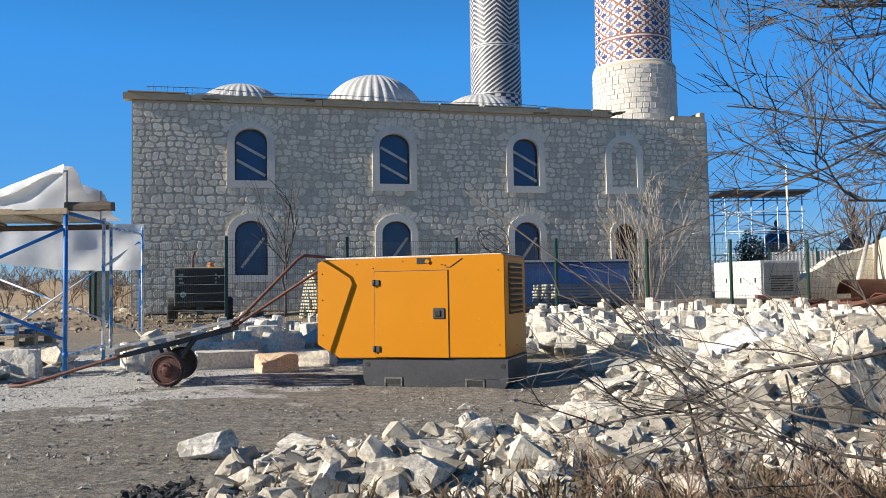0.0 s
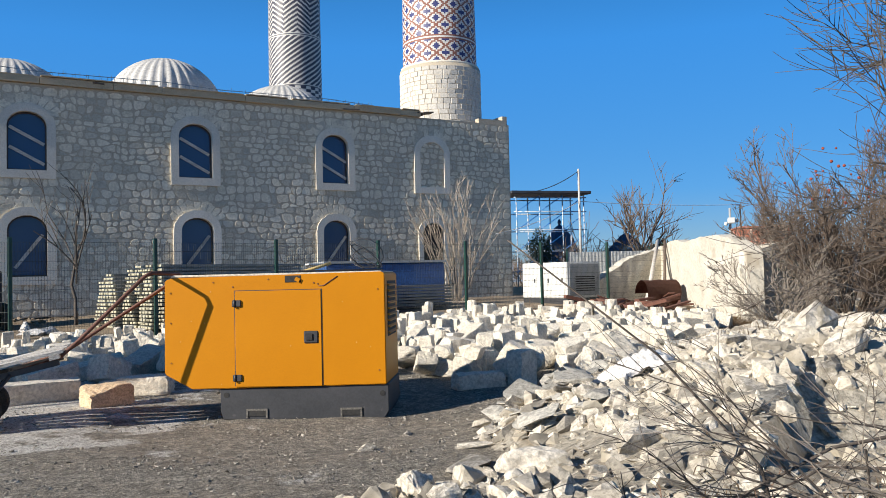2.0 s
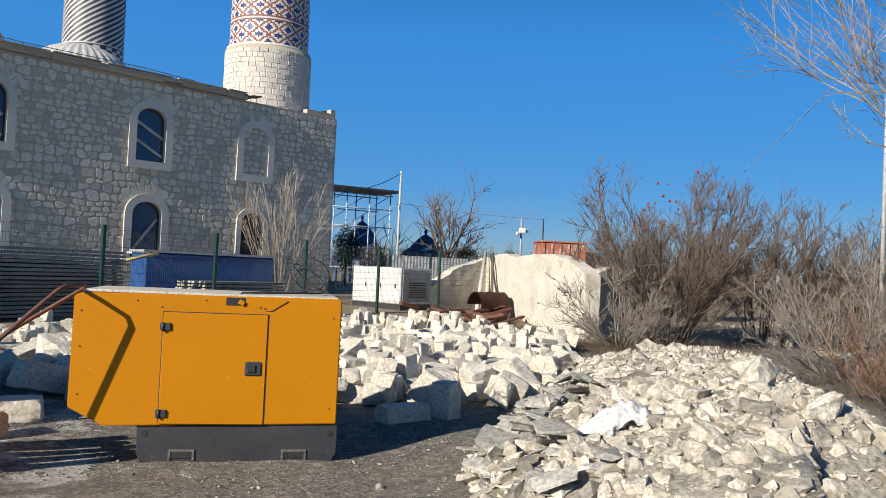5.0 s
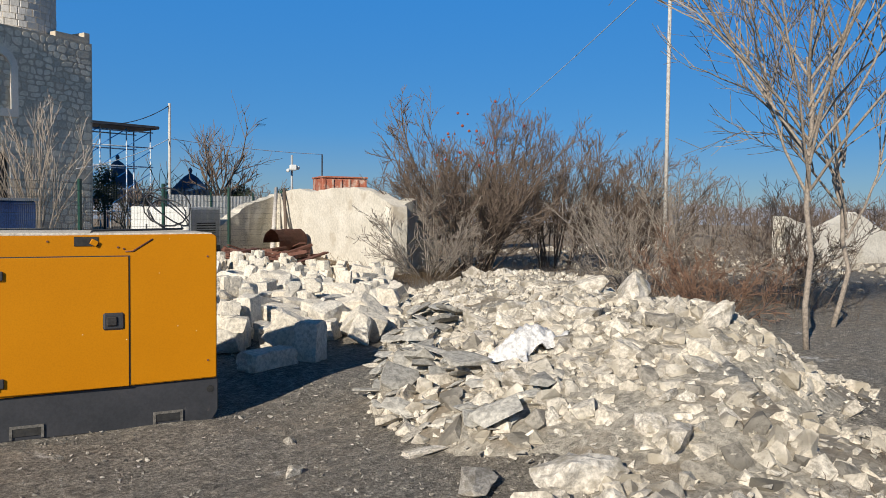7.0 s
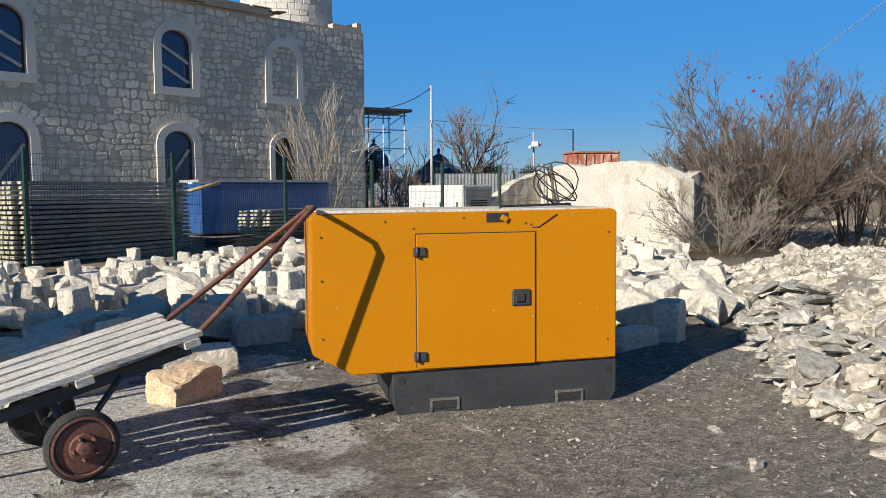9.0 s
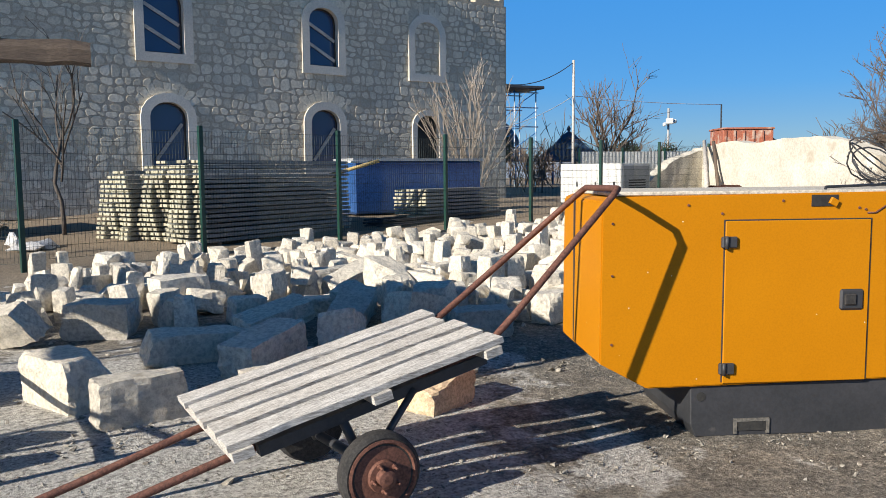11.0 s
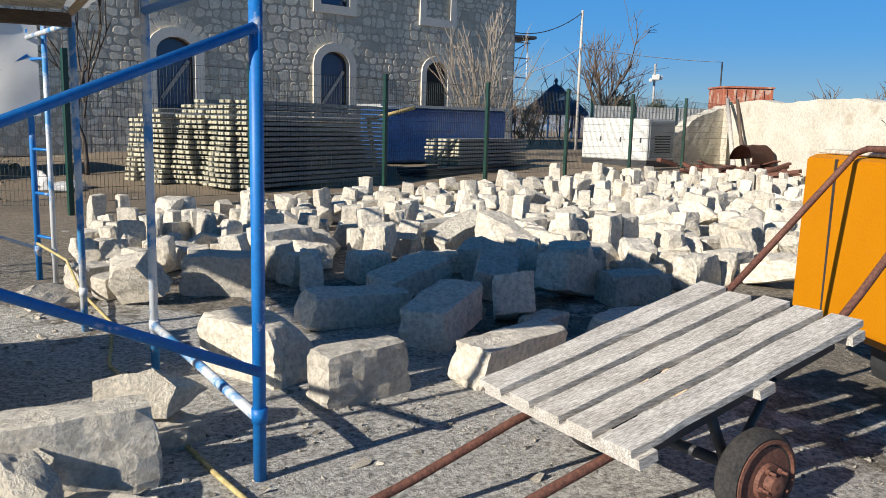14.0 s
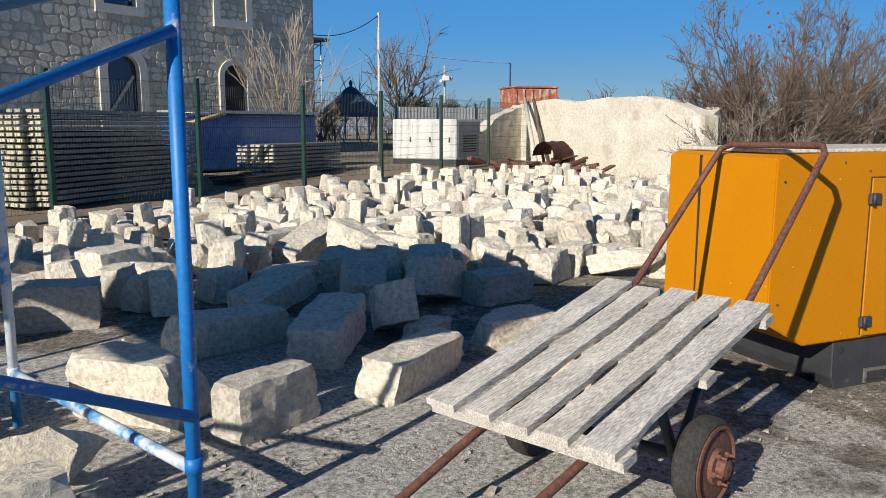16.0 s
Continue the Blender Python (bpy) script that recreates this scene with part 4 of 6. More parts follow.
# broken stones of the heap: the large ones singly, the small ones as one mass
RR = random.Random(31)


def rough_rock(R):
    """A broken stone: a faceted body with a rough skin."""
    bm = hull_rock(R, 1, R.uniform(0.6, 0.95), R.uniform(0.4, 0.8), R.choice((12, 14, 18)))
    bmesh.ops.subdivide_edges(bm, edges=bm.edges[:], cuts=3, use_grid_fill=True)
    bmesh.ops.triangulate(bm, faces=bm.faces[:])
    o = R.uniform(0, 50)
    for v in bm.verts:
        q = v.co * 4 + Vector((o, 0, 0))
        v.co += Vector((noise.noise(q), noise.noise(q + Vector((0, 7, 0))), noise.noise(q + Vector((0, 0, 9))))) * 0.04 + v.co.normalized() * 0.025 * noise.noise(q * 3.3)
    return mesh_of("rubble_stone", bm, M_RUBBLE_BIG)


ROCKS = [rough_rock(RR) for _ in range(14)]


def heap_weight(x, y):
    m = mound(x, y)
    return m


big = 0
taken = []
for _ in range(20000):
    if big >= 295:
        break
    x, y = RR.uniform(-2, 12), RR.uniform(2.5, 14.5)
    if heap_weight(x, y) < 0.03 or RR.random() > 0.35 + heap_weight(x, y):
        continue
    s = (0.14 + 0.46 * RR.random() ** 3.4) * (0.7 if y < 5.2 and x < 3.2 else 1.0)
    if any((x - a) ** 2 + (y - b) ** 2 < (0.36 * (s + c)) ** 2 for a, b, c in taken):
        continue
    taken.append((x, y, s))
    ob = new("rubble_stone", RR.choice(ROCKS))
    ob.matrix_basis = pose(x, y, gz(x, y) - 0.12 * s, RR.uniform(-30, 30), RR.uniform(-30, 30), RR.uniform(0, 360)) @ Matrix.Diagonal((s * RR.uniform(0.9, 1.5), s, s, 1))
    tagged(ob, "pale broken limestone piece on the rubble heap", "stone", "broken stones of the rubble heap")
    big += 1


def scatter(name, n, region, sizes, templates, mat, weight, label, seed, flat=1.0, parent=None, sink=0.15, tumble=0.5):
    """Many small stones in one mesh."""
    R = np.random.RandomState(seed)
    V, Fc, base = [], [], 0
    count = 0
    while count < n:
        x, y = R.uniform(region[0], region[1]), R.uniform(region[2], region[3])
        w = weight(x, y)
        if R.rand() > w:
            continue
        tv, tf = templates[R.randint(len(templates))]
        s = sizes[0] + (sizes[1] - sizes[0]) * R.rand() ** 4.0
        a = Euler((R.uniform(-tumble, tumble), R.uniform(-tumble, tumble), R.uniform(0, 6.28))).to_matrix()
        A = np.array(a)
        P = (tv * np.array([R.uniform(0.8, 1.4), 1, flat])) @ A.T * s + np.array([x, y, gz(x, y) - (sink + (0.35 * R.rand() if tumble > 0.9 else 0)) * s])
        V.append(P)
        Fc += [tuple(i + base for i in f) for f in tf]
        base += len(tv)
        count += 1
    V = np.concatenate(V)
    ob = new(name, raw(name, V.tolist(), Fc, mat))
    return tagged(ob, label, "stones", kind="stuff")


def template(R, n):
    bm = hull_rock(R, 1, R.uniform(0.6, 1), R.uniform(0.35, 0.75), n)
    bm.verts.index_update()
    tv = np.array([v.co[:] for v in bm.verts])
    tf = [tuple(v.index for v in f.verts) for f in bm.faces]
    bm.free()
    return tv, tf


TPL = [template(RR, RR.choice((12, 14, 17))) for _ in range(10)]
PEB = [template(RR, 6) for _ in range(6)]
scatter("rubble", 17000, (-2.4, 12.5, 2.6, 14.8), (0.018, 0.27), TPL, M_RUBBLE, lambda x, y: 0.0 if mound(x, y) <= 0.012 else max(0.03, min(1, 0.4 + mound(x, y) * 2) * min(1, 0.66 + 1.6 * noise.noise((x * 0.9, y * 0.9, 4)))),
        "pale broken limestone rubble heaped beside the yard", 4, sink=0.0, tumble=1.0)
M_CHIPS = surface("pale_stone_chips", (0.4, 0.365, 0.3), (0.82, 0.755, 0.64), 6, 50, island=True, vary=0.5)
scatter("heap_gravel", 16000, (-1.6, 11.0, 3.2, 13.5), (0.014, 0.085), PEB, M_CHIPS, lambda x, y: 0.9 if mound(x, y) > 0.02 else 0.0, "pale fine gravel between the heaped stones", 45, sink=-0.35)
M_GREYSLAB = surface("grey_flaky_stone", (0.33, 0.315, 0.28), (0.6, 0.57, 0.5), 4.0, 24, bump=0.8, dist=0.03, vary=0.45, island=True)
scatter("slab_rubble", 280, (1.2, 5.2, 6.2, 10.2), (0.08, 0.42), TPL, M_GREYSLAB, lambda x, y: 0.9 * sstep(0.0, 0.05, mound(x, y)) * sstep(0.34, 0.2, mound(x, y)) * (y > 6.2), "flat grey broken slabs along the heap's edge", 44, flat=0.32, sink=-0.3, tumble=0.45)
M_GRAVEL = surface("gravel", (0.13, 0.118, 0.098), (0.5, 0.465, 0.4), 6, 60, island=True, vary=0.6)
scatter("gravel", 30000, (-7, 4.0, 1.5, 11.5), (0.01, 0.048), PEB, M_GRAVEL, lambda x, y: 0.9 if mound(x, y) < 0.05 else 0.1, "small loose grey gravel on the yard", 8)
scatter("stone_chips", 420, (-6.5, -3.2, 8.8, 13.5), (0.02, 0.11), TPL, M_RUBBLE, lambda x, y: 0.8 if x < -4.9 else 0.12, "pale stone chips round the pallets", 9, flat=0.7)
scatter("stone_chips", 260, (-3.5, 6.0, 10.5, 17), (0.03, 0.12), TPL, M_RUBBLE, lambda x, y: 0.5, "pale stone chips among the blocks", 10)


PALE = []
for q in ROCKS:
    PALE.append(q.copy())
    PALE[-1].materials.clear()
    PALE[-1].materials.append(M_BLOCK)


def stone(x, y, l, w, h, turn, k, label="pale broken limestone boulder on the yard", z=None, tilt=(0, 0)):
    ob = new("boulder", (PALE if x < -4 else ROCKS)[k])
    ob.matrix_basis = pose(x, y, (gz(x, y) if z is None else z) - 0.015, *tilt, turn) @ Matrix.Diagonal((l, w, h, 1))
    return tagged(ob, label, "boulder")


for k, (x, y, l, w, h, a) in enumerate([(0.17, 6.95, 0.19, 0.15, 0.19, 20), (0.64, 7.6, 0.17, 0.14, 0.16, 70), (-1.46, 4.95, 0.4, 0.34, 0.4, 10), (-0.9, 5.1, 0.46, 0.3, 0.3, -8), (-0.16, 3.75, 0.55, 0.4, 0.4, 30),
                                        (0.32, 3.2, 0.6, 0.4, 0.3, 0), (0.7, 5.95, 0.5, 0.4, 0.22, 35), (0.2, 4.7, 0.3, 0.24, 0.22, 50), (3.1, 7.9, 0.5, 0.34, 0.24, 15), (3.6, 7.2, 0.44, 0.3, 0.28, 60)]):
    stone(x, y, l, w, h, a, k)
for x, y, l, w in ((2.55, 7.35, 0.55, 0.4), (2.9, 7.75, 0.5, 0.36), (1.45, 7.2, 0.34, 0.2), (1.15, 6.9, 0.3, 0.2), (0.95, 6.6, 0.36, 0.22), (2.2, 7.9, 0.42, 0.3), (2.5, 8.3, 0.4, 0.25), (3.2, 8.5, 0.5, 0.34), (1.9, 7.55, 0.28, 0.2), (3.0, 7.1, 0.6, 0.42),
                   (2.1, 6.7, 0.5, 0.34), (1.5, 6.35, 0.4, 0.3), (2.7, 8.9, 0.4, 0.26), (3.7, 8.0, 0.6, 0.4)):
    stone(x, y, l, w, 0.12, RR.uniform(0, 180), RR.randrange(12), "flat grey stone slab lying on the yard", tilt=(RR.uniform(-9, 9), RR.uniform(-9, 9)))
# bed of stone dust under the heap
bx, by = [-2.4 + 0.2 * i for i in range(76)], [2.4 + 0.2 * j for j in range(64)]
keep = [(i, j) for j in range(63) for i in range(75) if max(mound(bx[i] + dx, by[j] + dy) for dx in (0, 0.2) for dy in (0, 0.2)) > 0.015]
use = sorted({(i + a, j + b) for i, j in keep for a in (0, 1) for b in (0, 1)})
at_ = {k: n for n, k in enumerate(use)}
bv = [(bx[i], by[j], gz(bx[i], by[j]) + 0.03 * sstep(0.0, 0.12, mound(bx[i], by[j])) - 0.03 * sstep(0.09, 0.0, mound(bx[i], by[j])) + 0.035 * noise.noise((bx[i] * 2.3, by[j] * 2.3, 5))) for i, j in use]
bf = [(at_[i, j], at_[i + 1, j], at_[i + 1, j + 1], at_[i, j + 1]) for i, j in keep]
M_BED = surface("stone_dust_bed", (0.24, 0.215, 0.17), (0.56, 0.505, 0.41), 2.5, 22, bump=1.0, dist=0.05, stain=(0.24, 0.19, 0.13), stain_scale=0.8)
tagged(new("rubble_bed", raw("rubble_bed", bv, bf, M_BED, smooth=True)), "pale stone dust and grit under the rubble", "rubble", kind="structure")
M_COAL = surface("black_grit", (0.015, 0.015, 0.016), (0.05, 0.048, 0.045), 5, 30, island=True, vary=0.5)
scatter("dark_grit", 700, (-1.9, -0.6, 3.5, 4.6), (0.015, 0.07), TPL, M_COAL, lambda x, y: max(0.0, 1 - ((x + 1.22) / 0.45) ** 2 - ((y - 4.05) / 0.32) ** 2), "small heap of black coal-like grit", 18)
# crumpled plastic sheet on the rubble
M_PLASTIC = surface("crumpled_clear_plastic", (0.6, 0.58, 0.55), (0.78, 0.76, 0.73), 4, 30, rough=0.3, bump=0.2)
vs, fs = [], []
N = 26
for j in range(N):
    for i in range(N):
        u, v = i / (N - 1) - 0.5, j / (N - 1) - 0.5
        x, y = 2.62 + u * 0.75 * (1 + 0.2 * math.sin(7 * v)), 7.02 + v * 0.45 * (1 + 0.25 * math.sin(9 * u))
        h = 0.17 * max(0, 1 - 4 * (u * u + v * v)) + 0.06 * noise.noise((u * 9, v * 9, 3)) + 0.03 * noise.noise((u * 23, v * 23, 1))
        vs.append((x, y, gz(x, y) + 0.05 + max(0, h)))
for j in range(N - 1):
    for i in range(N - 1):
        fs.append((j * N + i, j * N + i + 1, (j + 1) * N + i + 1, (j + 1) * N + i))
tagged(new("plastic_sheet", raw("plastic_sheet", vs, fs, M_PLASTIC, smooth=True)), "crumpled clear plastic sheet lying on rubble", "plastic sheet")


# ---- scaffold shelter ----
M_TARP = bpy.data.materials.new("white_plastic_sheeting")
M_TARP.use_nodes = True
tn = M_TARP.node_tree
tb_ = tn.nodes["Principled BSDF"]
tb_.inputs["Roughness"].default_value = 0.35
tco = tn.nodes.new("ShaderNodeTexCoord").outputs["Object"]
tnz = tex(tn, "ShaderNodeTexNoise", 2.2, tco, 6, 0.6)
tcol = ramp(tn, tnz.outputs[0], [(0.3, (0.62, 0.62, 0.6)), (0.7, (0.8, 0.8, 0.78))])
tn.links.new(tcol, tb_.inputs["Base Color"])
ttr = tn.nodes.new("ShaderNodeBsdfTranslucent")
tn.links.new(tcol, ttr.inputs[0])
tmx = tn.nodes.new("ShaderNodeMixShader")
tmx.inputs[0].default_value = 0.36
tn.links.new(tb_.outputs[0], tmx.inputs[1])
tn.links.new(ttr.outputs[0], tmx.inputs[2])
tn.links.new(tmx.outputs[0], tn.nodes["Material Output"].inputs["Surface"])
M_PANEL = surface("beige_roof_board", (0.5, 0.45, 0.35), (0.62, 0.57, 0.46), 1.5, 25, bump=0.2)


def sheet(name, f, nu, nv, mat, parent, label=""):
    vs = [tuple(f(i / (nu - 1), j / (nv - 1))) for j in range(nv) for i in range(nu)]
    fs = [(j * nu + i, j * nu + i + 1, (j + 1) * nu + i + 1, (j + 1) * nu + i) for j in range(nv - 1) for i in range(nu - 1)]
    ob = new(name, raw(name, vs, fs, mat, smooth=True))
    ob.parent, ob.matrix_parent_inverse = parent, parent_world(parent).inverted()
    return tagged(ob, label)


def shelter():
    s = thing("scaffold_shelter", (-6.2, 12.0, 0), "blue tubular scaffold shelter draped with white plastic sheeting", "scaffold")
    posts = [((-4.63, 9.79), 0.027, M_BLUE, 2.08), ((-4.86, 11.43), 0.024, M_BLUEWORN, 2.1), ((-5.2, 12.5), 0.023, M_BLUEWORN, 2.12), ((-5.5, 14.5), 0.026, M_BLUE, 2.25), ((-5.37, 14.25), 0.022, M_BLUEWORN, 2.2),
             ((-7.75, 9.75), 0.027, M_BLUE, 2.08), ((-7.95, 11.4), 0.024, M_BLUEWORN, 2.1), ((-8.5, 14.5), 0.026, M_BLUE, 2.25)]
    for (x, y), r, m, h in posts:
        bm = bmesh.new()
        tube(bm, [(x, y, -0.01), (x, y, h * 0.5), (x, y, h)], r, seg=14)
        tube(bm, [(x, y, 0.25), (x, y, 0.31)], r + 0.006, seg=14)
        part("post", bm, m, s)
    def bar(name, pts, r, m, label=""):
        bm = bmesh.new()
        tube(bm, pts, r, seg=12)
        return part(name, bm, m, s, label)
    bar("brace", [(-4.64, 9.76, 1.82), (-7.74, 9.72, 0.48)], 0.021, M_BLUE)
    bar("brace", [(-4.64, 9.73, 0.48), (-7.74, 9.69, 1.82)], 0.021, M_BLUE)
    bar("brace", [(-5.5, 14.46, 1.95), (-8.5, 14.46, 0.0)], 0.016, M_BLUEWORN)
    bar("brace", [(-5.5, 14.5, 0.28), (-8.5, 14.5, 1.5)], 0.016, M_BLUEWORN)
    bar("rung", [(-4.63, 9.8, 0.26), (-4.86, 11.42, 0.28)], 0.024, M_BLUEWORN, "chipped blue and white bottom rung")
    bar("rung", [(-4.63, 9.8, 2.02), (-4.86, 11.42, 2.04)], 0.022, M_BLUE)
    bar("rung", [(-5.2, 12.5, 2.05), (-5.5, 14.5, 2.1)], 0.02, M_BLUEWORN)
    for k in range(5):
        bar("rung", [(-5.5, 14.5, 0.4 + k * 0.38), (-5.37, 14.25, 0.4 + k * 0.38)], 0.013, M_BLUE)
    bm = bmesh.new()
    box(bm, (-6.3, 9.77, 2.04), (3.4, 0.06, 0.075), rz(0.4), 0.004)
    part("front_beam", bm, M_WOODRAW, s, "pale raw timber beam")
    bm = bmesh.new()
    box(bm, (-6.7, 12.4, 2.06), (3.0, 0.06, 0.085), rz(0.5), 0.004)
    part("rear_beam", bm, M_OLDLOG, s)
    # roof boards and rafters between the beams
    for k in range(3):
        x = -5.15 - k * 1.0
        bm = bmesh.new()
        v = [Vector((x, 10.0, 2.155)), Vector((x - 0.96, 10.0, 2.155)), Vector((x - 1.06, 12.5, 2.135 + 0.02 * k)), Vector((x - 0.1, 12.5, 2.135))]
        lo = [bm.verts.new(q) for q in v]
        hi = [bm.verts.new(q + Vector((0, 0, 0.012))) for q in v]
        bm.faces.new(lo)
        bm.faces.new(hi[::-1])
        for i in range(4):
            bm.faces.new((lo[i], lo[(i + 1) % 4], hi[(i + 1) % 4], hi[i]))
        part("roof_board", bm, M_PANEL, s)
    for x in (-5.0, -5.75, -6.6, -7.4):
        bm = bmesh.new()
        tube(bm, [(x, 9.8, 2.135), (x - 0.2, 12.4, 2.11)], 0.024, seg=8)
        part("rafter", bm, M_WOODRAW, s)
    bm = bmesh.new()
    n, ring = 9, []
    LR = random.Random(2)
    for k in range(n + 1):
        x = -4.98 + 0.9 * k / n
        ring.append([bm.verts.new((x, 9.86 + q[0] * 0.07 + LR.uniform(-0.006, 0.006), 2.105 + q[1] * 0.055 + LR.uniform(-0.008, 0.008))) for q in ((-1, -1), (1, -1), (1, 0.2), (0.8, 1), (-0.7, 0.9), (-1, 0.1))])
    for A, B in zip(ring, ring[1:]):
        for k in range(6):
            bm.faces.new((A[k], A[(k + 1) % 6], B[(k + 1) % 6], B[k]))
    bm.faces.new(ring[0][::-1])
    bm.faces.new(ring[-1])
    part("log_beam", bm, M_OLDLOG, s, "split dark weathered log end")
    # uprights that carry the sheeting
    for x, y, h in ((-4.65, 9.86, 2.56), (-4.9, 11.42, 2.5)):
        bm = bmesh.new()
        tube(bm, [(x, y, 2.0), (x, y, h)], 0.012, seg=8)
        part("upright", bm, M_GREYPAINT, s)

    def roof(u, v):
        x, y = -4.6 - 3.6 * u, 9.72 + 2.95 * v
        peak = 0.42 * math.exp(-((x + 4.65) ** 2 + (y - 9.95) ** 2) / 0.25) + 0.3 * math.exp(-((x + 4.9) ** 2 + (y - 11.4) ** 2) / 0.3)
        fold = 0.035 * noise.noise((x * 2.2, y * 2.2, 4)) + 0.014 * noise.noise((x * 7, y * 7, 2))
        z = 2.17 + 0.2 * math.sin(math.pi * min(1, v * 1.2)) * (0.6 + 0.4 * u) + peak + fold + 0.1 * u
        return (x - 0.5 * v * (1 - u), y, z)

    sheet("sheeting", roof, 46, 46, M_TARP, s, "draped white plastic roof sheeting")

    def hang(u, v):
        x = -5.42 - 3.3 * u
        z = 2.28 - v * (0.84 - 0.3 * u + 0.1 * math.sin(3.1 * u))
        return (x, 14.42 + 0.09 * noise.noise((x * 2, z * 2, 0)) + 0.05 * math.sin(v * 3), z + 0.02 * noise.noise((x * 5, z * 5, 0)))

    sheet("sheeting", hang, 34, 16, M_TARP, s, "hanging white plastic sheet")

    def skirt(u, v):
        x = -4.64 - 3.2 * u
        z = 2.62 - 0.34 * min(1, u * 3) - v * (0.54 - 0.34 * min(1, u * 3) + 0.02)
        return (x, 9.75 + 0.03 * noise.noise((x * 4, z * 4, 7)) + 0.3 * (1 - v) * min(1, 2 * u), z)

    sheet("sheeting", skirt, 40, 8, M_TARP, s, "white plastic skirt along the front beam")


shelter()


# ---- pallets ----
def pallet(x, y, z, turn, mat, label):
    m = pose(x, y, z, 0, 0, turn)
    p = thing("pallet", (x, y, z), label, "pallet", "stacked pallets", turn=turn)
    for yy in (-0.47, 0, 0.47):
        one_box("bottom_board", m, (-0.64, yy - 0.05, 0.0), (0.64, yy + 0.05, 0.02), mat, p)
        for xx in (-0.58, 0, 0.58):
            one_box("block", m, (xx - 0.07, yy - 0.05, 0.02), (xx + 0.07, yy + 0.05, 0.114), mat, p, bevel=0.004)
    for xx in (-0.58, 0, 0.58):
        one_box("stringer", m, (xx - 0.06, -0.53, 0.114), (xx + 0.06, 0.53, 0.133), mat, p)
    for k in range(7):
        yy = -0.475 + k * 0.158
        one_box("deck_board", m, (-0.66, yy - 0.055, 0.133), (0.66, yy + 0.055, 0.154), mat, p, bevel=0.003)


M_PALBLUE = surface("faded_blue_pallet_paint", (0.03, 0.1, 0.23), (0.08, 0.19, 0.36), 3, 40, stretch=(0.6, 6, 6), bump=0.4, stain=(0.5, 0.49, 0.46), stain_scale=2.5, stain_amt=(0.45, 0.58))
for k, (dx, dy, a) in enumerate(((0, 0, -3), (0.03, 0.02, -2), (-0.02, 0.05, -4), (-0.03, 0.03, -2.5))):
    pallet(-6.46 + dx, 11.46 + dy, gz(-6.46, 11.46) + 0.155 * k, a, M_PALBLUE if k == 3 else M_WOODRAW if k in (0, 2) else M_WOODGREY, "faded blue wooden pallet on top of the stack" if k == 3 else "dusty raw wooden pallet in a stack" if k in (0, 2) else "dusty grey wooden pallet in a stack")
block(-6.32, 11.45, 0.22, 0.14, 0.11, 10, z=0.618, label="small pale stone on top of the pallets", me=SQUARE[7])

# broken stones and cut blocks by the shelter's foot
block(-5.34, 9.92, 0.66, 0.2, 0.36, 4, label="thick sawn limestone slab on edge", me=SQUARE[1])
block(-4.97, 10.33, 0.34, 0.3, 0.12, 15, label="flat pale limestone offcut underneath", me=SQUARE[2])
stone(-5.0, 10.36, 0.6, 0.46, 0.56, 10, 4, "rough pale limestone boulder on an offcut", z=0.12)
block(-5.24, 9.55, 0.6, 0.09, 0.09, -58, (0, -14), label="narrow dusty stone strip leaning on rubble", me=SQUARE[4])
block(-5.45, 13.3, 0.5, 0.3, 0.06, 40, (24, 8), label="thin white curved offcut leaning", me=SQUARE[5])
block(-5.1, 14.0, 0.34, 0.3, 0.22, 20, me=SQUARE[6])
PR = random.Random(77)
for k in range(34):
    x, y = PR.uniform(-6.8, -5.5), PR.uniform(9.15, 10.0)
    s = PR.uniform(0.2, 0.4)
    stone(x, y, s * 1.2, s, s * PR.uniform(0.7, 1.0), PR.uniform(0, 180), PR.randrange(12), "pale broken limestone piece in a pile", z=PR.uniform(0.08, 0.2) * (1 if k > 14 else 0), tilt=(PR.uniform(-20, 20), PR.uniform(-20, 20)))
stone(-6.15, 9.5, 0.56, 0.46, 0.5, 20, 3, "large pale limestone boulder in a pile")
block(-5.9, 9.85, 0.42, 0.22, 0.12, 35, (14, -12), z=0.2, label="pale limestone offcut tilted on the pile", me=SQUARE[9])
stone(-4.2, 9.75, 0.13, 0.11, 0.1, 20, 6)
# yellow hose along the ground
bm = bmesh.new()
tube(bm, [(-4.62, 8.9, 0.012), (-4.66, 9.3, 0.014), (-4.8, 9.9, 0.014), (-4.93, 10.6, 0.013), (-5.1, 11.6, 0.013), (-5.02, 12.6, 0.015), (-5.2, 13.4, 0.1), (-5.28, 14.0, 0.25), (-5.5, 14.3, 0.36)], 0.012, seg=8)
hs = part("hose", bm, surface("faded_yellow_hose", (0.4, 0.31, 0.12), (0.56, 0.46, 0.22), 6, 30))
tagged(hs, "faded yellow hose lying along the shelter", "hose")


# ---- mesh fence ----
FP = [(-7.9 + 2.75 * i, 17.97 + 0.99 * i) for i in range(1, 9)]
FQ = [(-5.15, 18.97), (-8.29, 19.95), (-9.69, 22.74), (-11.1, 25.5), (-12.5, 28.3)]


M_WIRE = surface("dark_green_wire", (0.003, 0.012, 0.009), (0.006, 0.022, 0.016), 4, 40, rough=0.6, bump=0)


